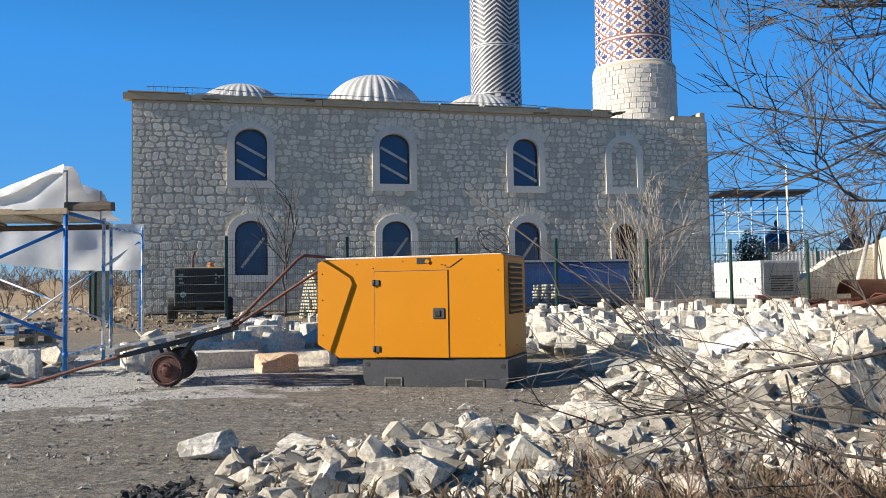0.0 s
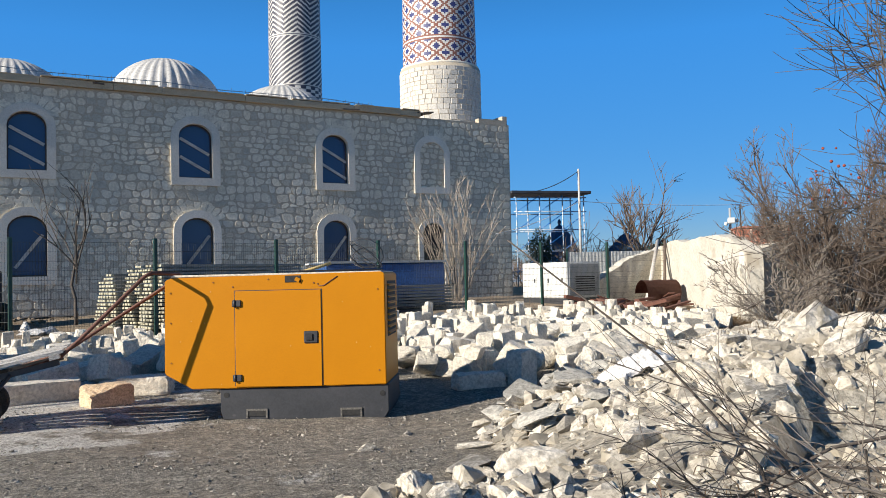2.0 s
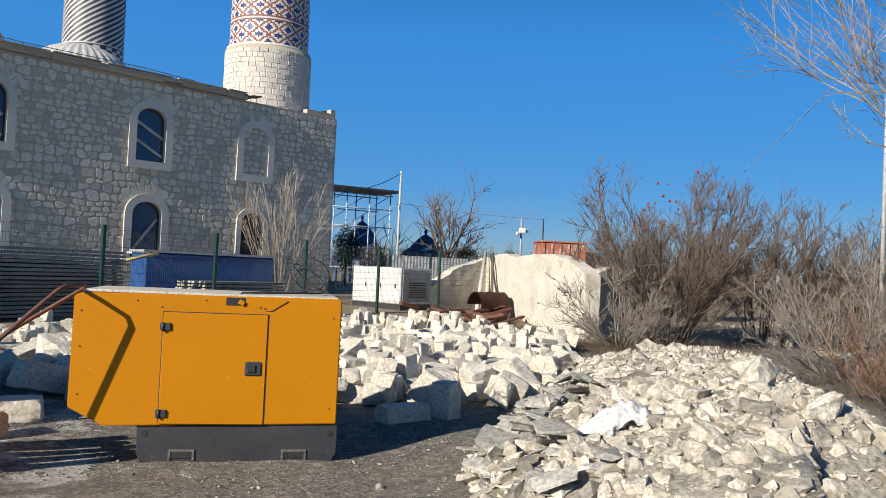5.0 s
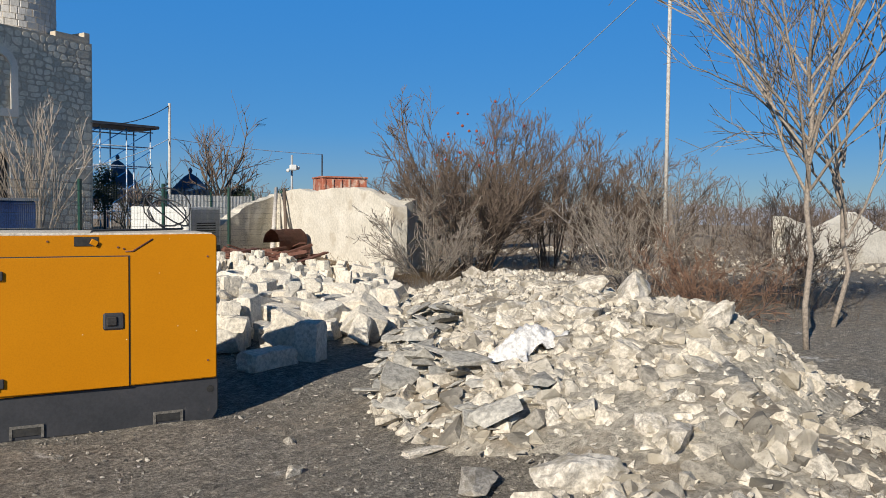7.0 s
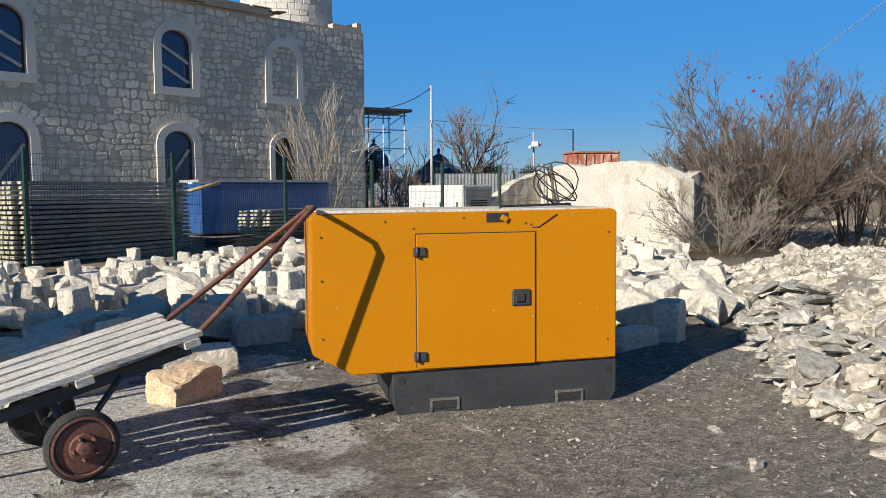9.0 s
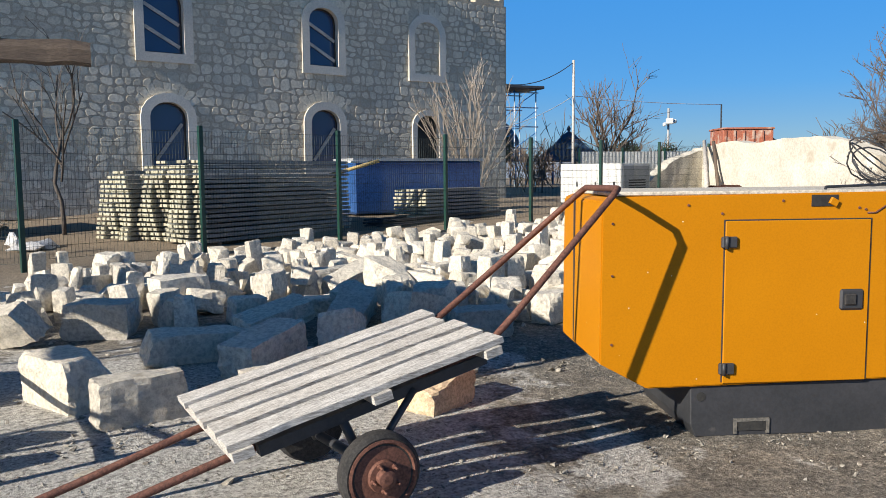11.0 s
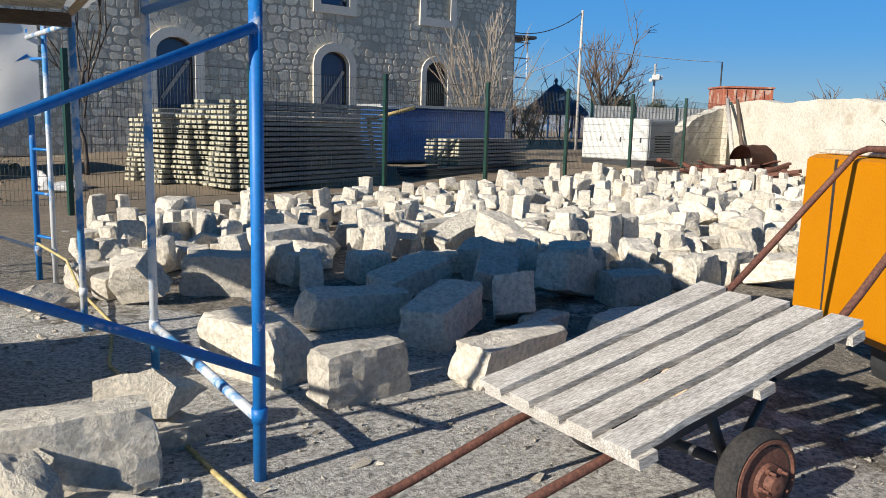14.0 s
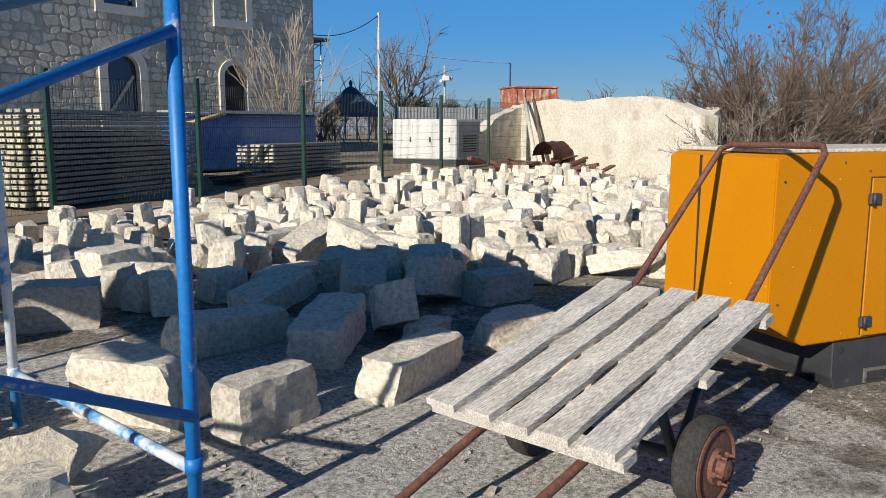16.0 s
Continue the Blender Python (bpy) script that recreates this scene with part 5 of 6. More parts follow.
def fence(points, name_label):
    f = thing("fence", (*points[0], gz(*points[0])), name_label, "fence", kind="")
    for x, y in points:
        z0 = gz(x, y)
        bm = bmesh.new()
        box(bm, (x, y, (z0 + 2.32) / 2), (0.075, 0.075, 2.32 - z0 + 0.04), rz(20), 0.004)
        part("post", bm, M_GREEN, f)
    for a, b in zip(points, points[1:]):
        A, B = Vector((*a, 0)), Vector((*b, 0))
        d = (B - A).normalized()
        n = Vector((-d.y, d.x, 0)) * 0.035
        L = (B - A).length
        bm = bmesh.new()
        zl, zh = max(gz(*a), gz(*b)) + 0.12, 2.24
        k, q = 0, 0.03
        while q < L:
            p = A + d * q - n
            tube(bm, [p + Vector((0, 0, zl)), p + Vector((0, 0, zh))], 0.0028, seg=3, cap=False)
            q += 0.055
        for i in range(11):
            z = zl + (zh - zl) * i / 10
            bow = n * (0.4 if i in (2, 5, 8) else 0)
            tube(bm, [A - n + bow + Vector((0, 0, z)), B - n + bow + Vector((0, 0, z))], 0.0036, seg=3, cap=False)
        part("mesh_panel", bm, M_WIRE, f, "welded wire mesh panel")


fence(FP, "green welded-mesh fence on square posts")
fence(FQ, "green welded-mesh fence running back past the tractor")

# ---- stacked scaffold planks ----
M_PLKSIDE = surface("grey_steel_plank", (0.17, 0.175, 0.165), (0.31, 0.315, 0.3), 3, 40, rough=0.55, metal=0.15, bump=0.1, vary=0.35)
M_PLKEND = surface("pale_plank_end", (0.42, 0.39, 0.27), (0.6, 0.57, 0.44), 6, 40, vary=0.3)


def plank_mesh(L):
    bm = bmesh.new()
    box(bm, (L / 2, 0, 0.033), (L - 0.06, 0.245, 0.062))
    for f in bm.faces:
        f.material_index = 0
    for x in (0.03, L - 0.03):
        for yy in (-0.075, 0.075):
            vs = box(bm, (x, yy, 0.034), (0.07, 0.11, 0.054), None, 0.006)
            for f in {f for v in vs for f in v.link_faces}:
                f.material_index = 1
    return mesh_of("plank", bm, [M_PLKSIDE, M_PLKEND])


def plank_stack(x, y, turn, cols, layers, L, label, seed):
    R = random.Random(seed)
    z0 = gz(x, y)
    s = thing("plank_stack", (x, y, z0), label, "plank stack", turn=turn)
    me = plank_mesh(L)
    m = pose(x, y, z0, 0, 0, turn)
    for xx in (0.4, L - 0.5):
        one_box("bearer", m, (xx - 0.05, -0.14, -0.02), (xx + 0.05, cols * 0.26 - 0.1, 0.08), M_OLDLOG, s)
    for c in range(cols):
        lean = R.uniform(-0.004, 0.004)
        off = R.uniform(-0.1, 0.1) - (0.12 if c > cols * 0.6 else 0)
        n = layers(c)
        for k in range(n):
            ob = new("plank", me)
            ob.matrix_basis = m @ pose(off + lean * k + R.uniform(-0.025, 0.025) + (0.07 * math.sin(k * 0.35 + c * 1.7) if c > 1 else 0), c * 0.262 + R.uniform(-0.008, 0.008), 0.08 + k * 0.092, R.uniform(-0.6, 0.6), 0, R.uniform(-0.5, 0.5))
            ob.parent, ob.matrix_parent_inverse = s, parent_world(s).inverted()


plank_stack(-2.42, 20.75, 34, 11, lambda c: (17, 17, 16, 16, 17, 16, 14, 15, 15, 14, 13)[c], 4.2, "tall stack of grey steel scaffold planks with pale ends", 1)
plank_stack(3.15, 23.7, 26, 3, lambda c: 8, 3.0, "low stack of grey steel scaffold planks with pale ends", 2)
bm = bmesh.new()
PRN = random.Random(9)
for k in range(13):
    x, y = 1.4 + PRN.uniform(0, 0.5), 22.6 + PRN.uniform(0, 0.9)
    a = radians(24 + PRN.uniform(-4, 4))
    z = gz(x, y) + 0.05 + 0.06 * (k // 6)
    tube(bm, [(x, y, z), (x + 4.2 * math.cos(a), y + 4.2 * math.sin(a), z + 0.06)], 0.026, seg=7)
pl = part("pipe_pile", bm, surface("dark_steel_pipe", (0.03, 0.03, 0.035), (0.07, 0.07, 0.075), 3, 30, rough=0.5, metal=0.4))
tagged(pl, "low pile of dark steel pipes behind the fence", "pipes", kind="stuff")
# blue wrapped crate and leaning plank
M_BLUEWRAP = surface("blue_plastic_wrap", (0.014, 0.06, 0.2), (0.04, 0.12, 0.32), 1.2, 20, rough=0.3, bump=0.2, dist=0.03)
cm = pose(2.1, 25.6, gz(2.1, 25.6), 0, 0, 10)
cr = thing("wrapped_crate", (2.1, 25.6, gz(2.1, 25.6)), "long crate wrapped in blue plastic film", "crate", turn=10)
one_box("wrap", cm, (0, 0, 0.05), (4.1, 1.1, 1.45), M_BLUEWRAP, cr, bevel=0.05)
one_box("lid", cm, (-0.05, -0.05, 1.45), (4.15, 1.15, 1.52), M_GREYPAINT, cr, "grey top board")
bm = bmesh.new()
tube(bm, [(0.95, 22.9, gz(1, 23)), (1.0, 23.6, 1.55)], 0.05, seg=6)
tube(bm, [(0.85, 23.5, 1.45), (2.0, 23.3, 1.78)], 0.045, seg=6)
lp = part("timber_prop", bm, surface("yellow_timber", (0.5, 0.36, 0.14), (0.66, 0.5, 0.22), 3, 40))
tagged(lp, "yellowish timber prop leaning on the pile", "timber")
one = pose(1.4, 23.6, 1.74, 0, 0, 15)
bm = bmesh.new()
boxl(bm, one, (0, 0, 0), (0.5, 0.3, 0.05), 0.006)
wslab = part("white_slab", bm, M_WHITEPAINT)
tagged(wslab, "white slab lying on the timber prop", "slab")


# ---- compressor by the fence ----
M_GRILLE = surface("black_grille", (0.012, 0.012, 0.013), (0.022, 0.022, 0.024), 3, 30, rough=0.6)


def compressor():
    x, y = -7.2, 23.65
    z0 = gz(x, y)
    m = pose(x, y, z0, 0, 0, 16)
    c = thing("towed_compressor", (x, y, z0), "black-fronted yellow towed compressor on rubber wheels", "compressor", turn=16)
    one_box("body", m, (-0.72, 0.1, 0.5), (0.72, 3.0, 1.62), surface("faded_yellow_paint", (0.55, 0.36, 0.06), (0.66, 0.46, 0.1), 2, 40, rough=0.5), c, bevel=0.08)
    fr = one_box("front_grille", m, (-0.74, 0.0, 0.45), (0.74, 0.12, 1.6), M_GRILLE, c, "black ribbed radiator grille", bevel=0.04)
    for k in range(17):
        one_box("rib", m, (-0.64 + k * 0.078, -0.02, 0.55), (-0.615 + k * 0.078, 0.01, 1.5), M_GRILLE, fr)
    bm = bmesh.new()
    disc(bm, m @ Vector((-0.48, -0.02, 0.82)), m.to_3x3() @ Vector((0, -1, 0)), [(0.085, 0), (0.085, 0.012)], 20)
    pl_ = part("number_plate", bm, M_WHITEPAINT, fr, "round white number disc")
    cu = bpy.data.curves.new("digits", "FONT")
    cu.body, cu.size, cu.align_x, cu.align_y = "25", 0.11, "CENTER", "CENTER"
    cu.extrude = 0.002
    dg = new("digits", cu)
    dg.matrix_basis = m @ pose(-0.48, -0.036, 0.82, 90, 0, 0)
    dg.data.materials.append(M_BLACKSTEEL)
    dg.parent, dg.matrix_parent_inverse = fr, parent_world(fr).inverted()
    for xx, zz, ww in ((-0.6, 1.38, 0.13), (-0.6, 1.26, 0.1), (-0.58, 1.14, 0.12), (0.42, 1.38, 0.05), (0.42, 1.26, 0.05), (0.42, 1.14, 0.05), (0.52, 1.3, 0.05)):
        one_box("marking", m, (xx, -0.026, zz), (xx + ww, -0.018, zz + 0.05), M_GREYPAINT, fr, "pale worn marking")
    bm = bmesh.new()
    tube(bm, [m @ Vector((-0.22, 0.6, 1.6)), m @ Vector((-0.22, 0.6, 1.95)), m @ Vector((-0.17, 0.6, 2.1))], 0.035, seg=10)
    part("exhaust", bm, M_RUST, c, "rusty exhaust pipe")
    bm = bmesh.new()
    disc(bm, m @ Vector((0.3, 0.6, 1.62)), (0, 0, 1), [(0.09, 0), (0.1, 0.08), (0.05, 0.1), (0.1, 0.12), (0.1, 0.15), (0.03, 0.17)], 16)
    part("air_cap", bm, surface("orange_cap", (0.5, 0.2, 0.08), (0.62, 0.28, 0.12), 3, 30), c, "orange air-intake cap")
    for xx in (-0.84, 0.84):
        for yy in (0.45, 2.5):
            bm = bmesh.new()
            disc(bm, m @ Vector((xx, yy, 0.36)), m.to_3x3() @ Vector((1, 0, 0)), [(0.2, -0.09), (0.33, -0.1), (0.37, -0.06), (0.37, 0.06), (0.33, 0.1), (0.2, 0.09)], 28)
            w = part("wheel", bm, M_RUBBER, c)
            bm = bmesh.new()
            disc(bm, m @ Vector((xx, yy, 0.36)), m.to_3x3() @ Vector((1 if xx > 0 else -1, 0, 0)), [(0.2, 0.08), (0.19, 0.095), (0.08, 0.06), (0.06, 0.1)], 20)
            part("rim", bm, M_GREYPAINT, w)
    for yy in (0.45, 2.5):
        bm = bmesh.new()
        tube(bm, [m @ Vector((-0.84, yy, 0.36)), m @ Vector((0.84, yy, 0.36))], 0.05)
        part("axle", bm, M_BLACKSTEEL, c)
    one_box("hitch", m, (-0.1, -0.05, 0.2), (0.1, 0.3, 0.46), M_BLACKSTEEL, c)


compressor()
for k, (x, y, s) in enumerate(((-5.3, 21.6, 0.5), (-5.0, 21.9, 0.45), (-5.5, 21.9, 0.5))):
    ob = new("sack", ROCKS[k])
    ob.matrix_basis = pose(x, y, gz(x, y) - 0.02, 0, 0, k * 50) @ Matrix.Diagonal((s * 1.5, s, s * (1.0 + 0.3 * k), 1))
    ob.data = ROCKS[k].copy()
    ob.data.materials.clear()
    ob.data.materials.append(M_PLASTIC)
    tagged(ob, "dirty white plastic sack by the fence", "sack", "white sacks by the fence")


# ---- white generator ----
def white_generator():
    c0 = Vector((9.75, 24.6, gz(9.75, 24.6)))
    m = Matrix.Translation(c0) @ Matrix.Rotation(math.atan2(2.04, -0.71), 4, "Z")
    g = thing("white_generator", c0, "white enclosed generator with a louvred end behind the fence", "generator", turn=109)
    one_box("skid", m, (0, -1.5, 0.0), (2.2, -0.02, 0.2), M_BLACKSTEEL, g)
    b = one_box("body", m, (-0.02, -1.5, 0.2), (2.2, 0.02, 1.38), M_WHITEPAINT, g, bevel=0.03)
    for x0, x1 in ((0.12, 0.72), (0.78, 1.4), (1.46, 2.08)):
        d = one_box("door", m, (x0, 0.0, 0.3), (x1, 0.032, 1.28), M_WHITEPAINT, g, bevel=0.008)
        one_box("handle", m, (x0 + 0.05, 0.03, 0.7), (x0 + 0.1, 0.05, 0.85), M_BLACKSTEEL, d)
    e = one_box("end_panel", m, (-0.035, -1.4, 0.28), (-0.01, -0.08, 1.3), M_GREYPAINT, g, "grey end panel", bevel=0.01)
    # louvre slots drawn as near-black strips, their shade put into the colour
    for k in range(7):
        one_box("louvre", m, (-0.05, -1.2, 0.42 + k * 0.075), (-0.03, -0.35, 0.455 + k * 0.075), M_HOLLOWSHADE, e)


white_generator()


# ---- ruined wall and debris ----
def wall_run(name, a, b, tops, thick, mat, label):
    """A thick wall from a to b with a broken top line."""
    A, B = Vector((*a, 0)), Vector((*b, 0))
    d = (B - A).normalized()
    nrm = Vector((-d.y, d.x, 0)) * thick / 2
    n = 60
    WR = random.Random(name)
    bm = bmesh.new()
    cols = []
    for i in range(n + 1):
        t = i / n
        p = A.lerp(B, t)
        k = t * (len(tops) - 1)
        h = tops[int(k)] + (tops[min(int(k) + 1, len(tops) - 1)] - tops[int(k)]) * (k - int(k))
        h += 0.05 * noise.noise((t * 22, 1.3, 0)) + 0.04 * noise.noise((t * 60, 4, 0))
        z0 = gz(p.x, p.y) - 0.1
        col = []
        for side in (-1, 1):
            for j in range(9):
                z = z0 + (h - z0) * j / 8
                q = p + nrm * side + nrm.normalized() * 0.03 * noise.noise((t * 9, z * 2, side * 4))
                col.append((q.x, q.y, z))
        cols.append(col)
    vs = [bm.verts.new(q) for c in cols for q in c]
    at = lambda i, s, j: vs[i * 18 + s * 9 + j]
    for i in range(n):
        for j in range(8):
            for s in (0, 1):
                bm.faces.new((at(i, s, j), at(i + 1, s, j), at(i + 1, s, j + 1), at(i, s, j + 1)))
        bm.faces.new((at(i, 0, 8), at(i + 1, 0, 8), at(i + 1, 1, 8), at(i, 1, 8)))
    for i in (0, n):
        for j in range(8):
            bm.faces.new((at(i, 0, j), at(i, 1, j), at(i, 1, j + 1), at(i, 0, j + 1)))
    return tagged(part(name, bm, mat), label, "wall")


wall_run("ruined_wall", (14.3, 26.2), (11.55, 17.5), (2.2, 2.3, 2.38, 2.22, 2.3, 2.32, 2.26, 2.12, 1.75), 0.4, M_WHITEWASH, "ruined whitewashed wall with a broken top")
wall_run("ruined_wall", (14.2, 26.4), (10.9, 25.6), (2.2, 2.0, 1.8, 1.3, 0.8), 0.4, M_WHITEWASH, "broken stub of the whitewashed wall")
wall_run("ruined_wall", (11.45, 17.72), (15.2, 18.6), (1.7, 2.0, 1.9, 1.75, 1.4), 0.4, M_WHITEWASH, "ruined whitewashed wall behind the bush")
bm = bmesh.new()
tube(bm, [(11.9, 23.4, gz(12, 23.4)), (13.65, 25.6, 2.4)], 0.08, 0.06, seg=8)
tagged(part("leaning_post", bm, M_WOODGREY), "pale timber post leaning on the ruined wall", "post")
bm = bmesh.new()
tube(bm, [(12.9, 24.0, gz(13, 24)), (13.75, 25.3, 2.38)], 0.05, 0.05, seg=8)
tagged(part("leaning_post", bm, M_OLDLOG), "dark post leaning on the ruined wall", "post")
DR = random.Random(14)
bm = bmesh.new()
for k in range(46):
    x, y = DR.gauss(10.6, 0.9), DR.gauss(21.6, 0.9)
    if (x - 12.6) * 3.2 > (y - 20.8):
        continue
    a, l = DR.uniform(0, math.pi), DR.uniform(0.5, 1.5)
    z = gz(x, y) + DR.uniform(0.02, 0.3)
    m3 = Matrix.Rotation(a, 3, "Z") @ Matrix.Rotation(DR.uniform(-0.35, 0.35), 3, "Y")
    box(bm, (x, y, z), (l, DR.uniform(0.06, 0.2), DR.uniform(0.03, 0.1)), m3)
tagged(part("timber_debris", bm, M_RUST), "heap of rusty brown timber and sheet debris", "debris", kind="stuff")
# rolled rusty sheet
bm = bmesh.new()
vs = []
for j in range(12):
    ring = []
    for i in range(16):
        t = i / 15 * 4.4
        r = 0.42 - 0.05 * i / 15 + 0.03 * noise.noise((i * 0.7, j * 0.5, 2))
        ring.append(bm.verts.new((11.3 + j * 0.14, 22.6 + j * 0.06 + r * math.cos(t), gz(11.5, 22.6) + 0.42 + r * math.sin(t))))
    vs.append(ring)
for A, B in zip(vs, vs[1:]):
    for i in range(15):
        bm.faces.new((A[i], A[i + 1], B[i + 1], B[i]))
bmesh.ops.solidify(bm, geom=bm.faces[:], thickness=0.02)
tagged(part("metal_sheet", bm, M_RUST), "curled rusty metal sheet before the wall", "metal sheet")

# ---- beyond the fence ----
pm = pose(12.6, 31.6, gz(12.6, 31.6), 0, 0, -12)
wf = thing("site_fence", (12.6, 31.6, gz(12.6, 31.6)), "white ribbed metal site fence", "fence", turn=-12)
for k in range(3):
    x = 0.3 + k * 1.75
    bm = bmesh.new()
    n = 24
    vs = [[bm.verts.new(pm @ Vector((x + 1.7 * i / n, 0.02 * (i % 2), z))) for i in range(n + 1)] for z in (0.05, 1.85)]
    for i in range(n):
        bm.faces.new((vs[0][i], vs[0][i + 1], vs[1][i + 1], vs[1][i]))
    bmesh.ops.solidify(bm, geom=bm.faces[:], thickness=0.01)
    part("panel", bm, M_WHITEPAINT, wf)
    one_box("post", pm, (x - 0.05, -0.03, 0), (x + 0.0, 0.05, 2.0), M_GREEN, wf)
M_TRUCKRED = surface("faded_orange_paint", (0.34, 0.1, 0.055), (0.46, 0.17, 0.1), 2, 25, rough=0.6, stain=(0.5, 0.36, 0.28), stain_scale=2.0)
tip = thing("truck_bed", (26.3, 37.9, gz(26, 38)), "faded orange steel tipper bed with pale ribs", "truck bed", turn=-25)
hm = pose(25.5, 38.4, gz(26, 38.5), 0, 0, -25)
hb = one_box("side", hm, (0.5, 0, 1.0), (3.1, 2.2, 3.2), M_TRUCKRED, tip, bevel=0.03)
for k in range(6):
    one_box("rib", hm, (0.56 + k * 0.48, -0.07, 1.0), (0.66 + k * 0.48, 0.0, 3.14), M_TRUCKRED, hb)
one_box("top_rail", hm, (0.44, -0.09, 3.2), (3.14, 2.28, 3.3), M_TRUCKRED, tip, bevel=0.02)
one_box("chassis", hm, (0.3, 0.5, 0.3), (3.4, 1.7, 1.0), M_BLACKSTEEL, tip)
bm = bmesh.new()
disc(bm, hm @ Vector((3.05, 1.1, 2.1)), hm.to_3x3() @ Vector((1, 0, 0)), [(0.85, 0.0), (0.8, 0.25), (0.5, 0.75), (0.15, 0.95)], 14)
part("tail_gate", bm, M_RUST, tip, "dark sloping tail gate")
for a in (0.8, 2.7):
    for b in (0.45, 1.75):
        bm = bmesh.new()
        disc(bm, hm @ Vector((a, b, 0.45)), hm.to_3x3() @ Vector((0, 1, 0)), [(0.25, -0.12), (0.43, -0.13), (0.45, -0.08), (0.45, 0.08), (0.43, 0.13), (0.25, 0.12)], 20)
        part("wheel", bm, M_RUBBER, tip)


def mast(x, y, h, r, mat, label):
    bm = bmesh.new()
    tube(bm, [(x, y, gz(x, y) - 0.05), (x, y, h)], r, r * 0.8, seg=8)
    return tagged(part("pole", bm, mat), label, "pole")


CX, CY = 44.85, 65.9
cctv = thing("camera_pole", (CX, CY, gz(CX, CY)), "grey pole with white security cameras", "pole")
bm = bmesh.new()
tube(bm, [(CX, CY, gz(CX, CY)), (CX, CY, 7.2)], 0.11, seg=8)
part("mast", bm, M_GREYPAINT, cctv)
for dx, z, w in ((-0.6, 5.7, 0.3), (0.6, 6.0, 0.28), (0.0, 6.0, 0.7)):
    bm = bmesh.new()
    box(bm, (CX + dx, CY - 0.2, z), (w, 0.4, 0.35 + 0.2 * (w > 0.5)), rz(-30), 0.08)
    part("camera_box", bm, M_WHITEPAINT, cctv)
mast(16.0, 36.9, 6.5, 0.07, M_WOODGREY, "pale wooden utility pole beyond the fence")
mast(27.0, 39.5, 5.0, 0.05, M_BLACKSTEEL, "dark thin pole behind the brick hut")
mast(14.6, 11.8, 9.5, 0.05, M_WOODGREY, "tall thin pale utility pole among the bushes")


def cable(a, b, sag, r, mat, label):
    bm = bmesh.new()
    A, B = Vector(a), Vector(b)
    tube(bm, [A.lerp(B, i / 14) - Vector((0, 0, sag * 4 * (i / 14) * (1 - i / 14))) for i in range(15)], r, seg=5)
    tagged(part("cable", bm, mat), label, "cable")


M_WIRE = surface("pale_wire", (0.5, 0.5, 0.5), (0.65, 0.65, 0.65), 3, 20)
cable((16.0, 36.9, 6.4), (12.0, 36.0, 5.2), 0.35, 0.02, M_BLACKSTEEL, "dark cable from the pole to the mosque")
cable((16.0, 36.9, 4.9), (27.0, 39.5, 5.0), 0.1, 0.016, M_WIRE, "thin pale wire between poles")
cable((16.0, 36.9, 4.9), (10.8, 34.6, 3.2), 0.2, 0.016, M_WIRE, "thin pale wire running down to the mosque")
cable((14.6, 11.8, 7.3), (25.05, 23.85, 6.3), 0.05, 0.012, M_WIRE, "thin pale wire from the tall pole")
cable((14.6, 11.8, 7.3), (15.5, -10.0, 7.5), 0.4, 0.008, M_WIRE, "thin pale wire from the tall pole")
# black cables lying over the generator
bm = bmesh.new()
P = local(GM)
tube(bm, [P(-0.95, 0.02, 1.33), P(-0.9, 0.08, 1.395), P(-0.6, 0.3, 1.395), P(-0.2, 0.5, 1.4), P(-0.15, 0.7, 1.4)], 0.009, seg=6)
CR = random.Random(6)
for k in range(4):
    tube(bm, [P(-0.3 + 0.15 * math.cos(t * 0.5 + k) * (1 + 0.08 * k), 0.55 + 0.1 * math.sin(t * 0.5 + k), 1.53 + (0.11 + 0.015 * k) * math.sin(t * 0.5) + 0.015 * k) for t in range(14)], 0.0055, seg=5)
tube(bm, [P(-0.3, 0.55, 1.39), P(-0.4, 0.55, 1.46), P(-0.45, 0.55, 1.56)], 0.008, seg=5)
tagged(part("cable_coil", bm, M_BLACKSTEEL), "loose coil of black cable on the generator roof", "cable")


# scaffold tower with a dark roof beside the mosque
def tower_scaffold():
    s = thing("scaffold_tower", (24, 59, gz(24, 59)), "blue scaffold tower with a dark flat roof", "scaffold")
    for x in (20.6, 22.5, 24.4, 26.2):
        for y in (58.0, 60.5):
            bm = bmesh.new()
            tube(bm, [(x, y, gz(x, y)), (x, y, 7.5)], 0.05, seg=6)
            part("standard", bm, M_BLUEWORN, s)
    for z in (1.6, 3.2, 4.8, 6.2, 7.3):
        for y in (58.0, 60.5):
            bm = bmesh.new()
            tube(bm, [(20.4, y, z), (26.4, y, z)], 0.045, seg=6)
            part("ledger", bm, M_BLUEWORN, s)
    for z in (1.6, 3.2, 4.8, 6.2):
        for x in (20.6, 22.5, 24.4):
            bm = bmesh.new()
            tube(bm, [(x, 58, z), (x + 1.85, 58, z + 1.2)], 0.035, seg=6)
            part("diagonal", bm, M_BLUE, s)
    bm = bmesh.new()
    box(bm, (23.3, 59.2, 7.65), (6.6, 3.6, 0.22), None, 0.04)
    part("roof", bm, M_BLACKSTEEL, s)


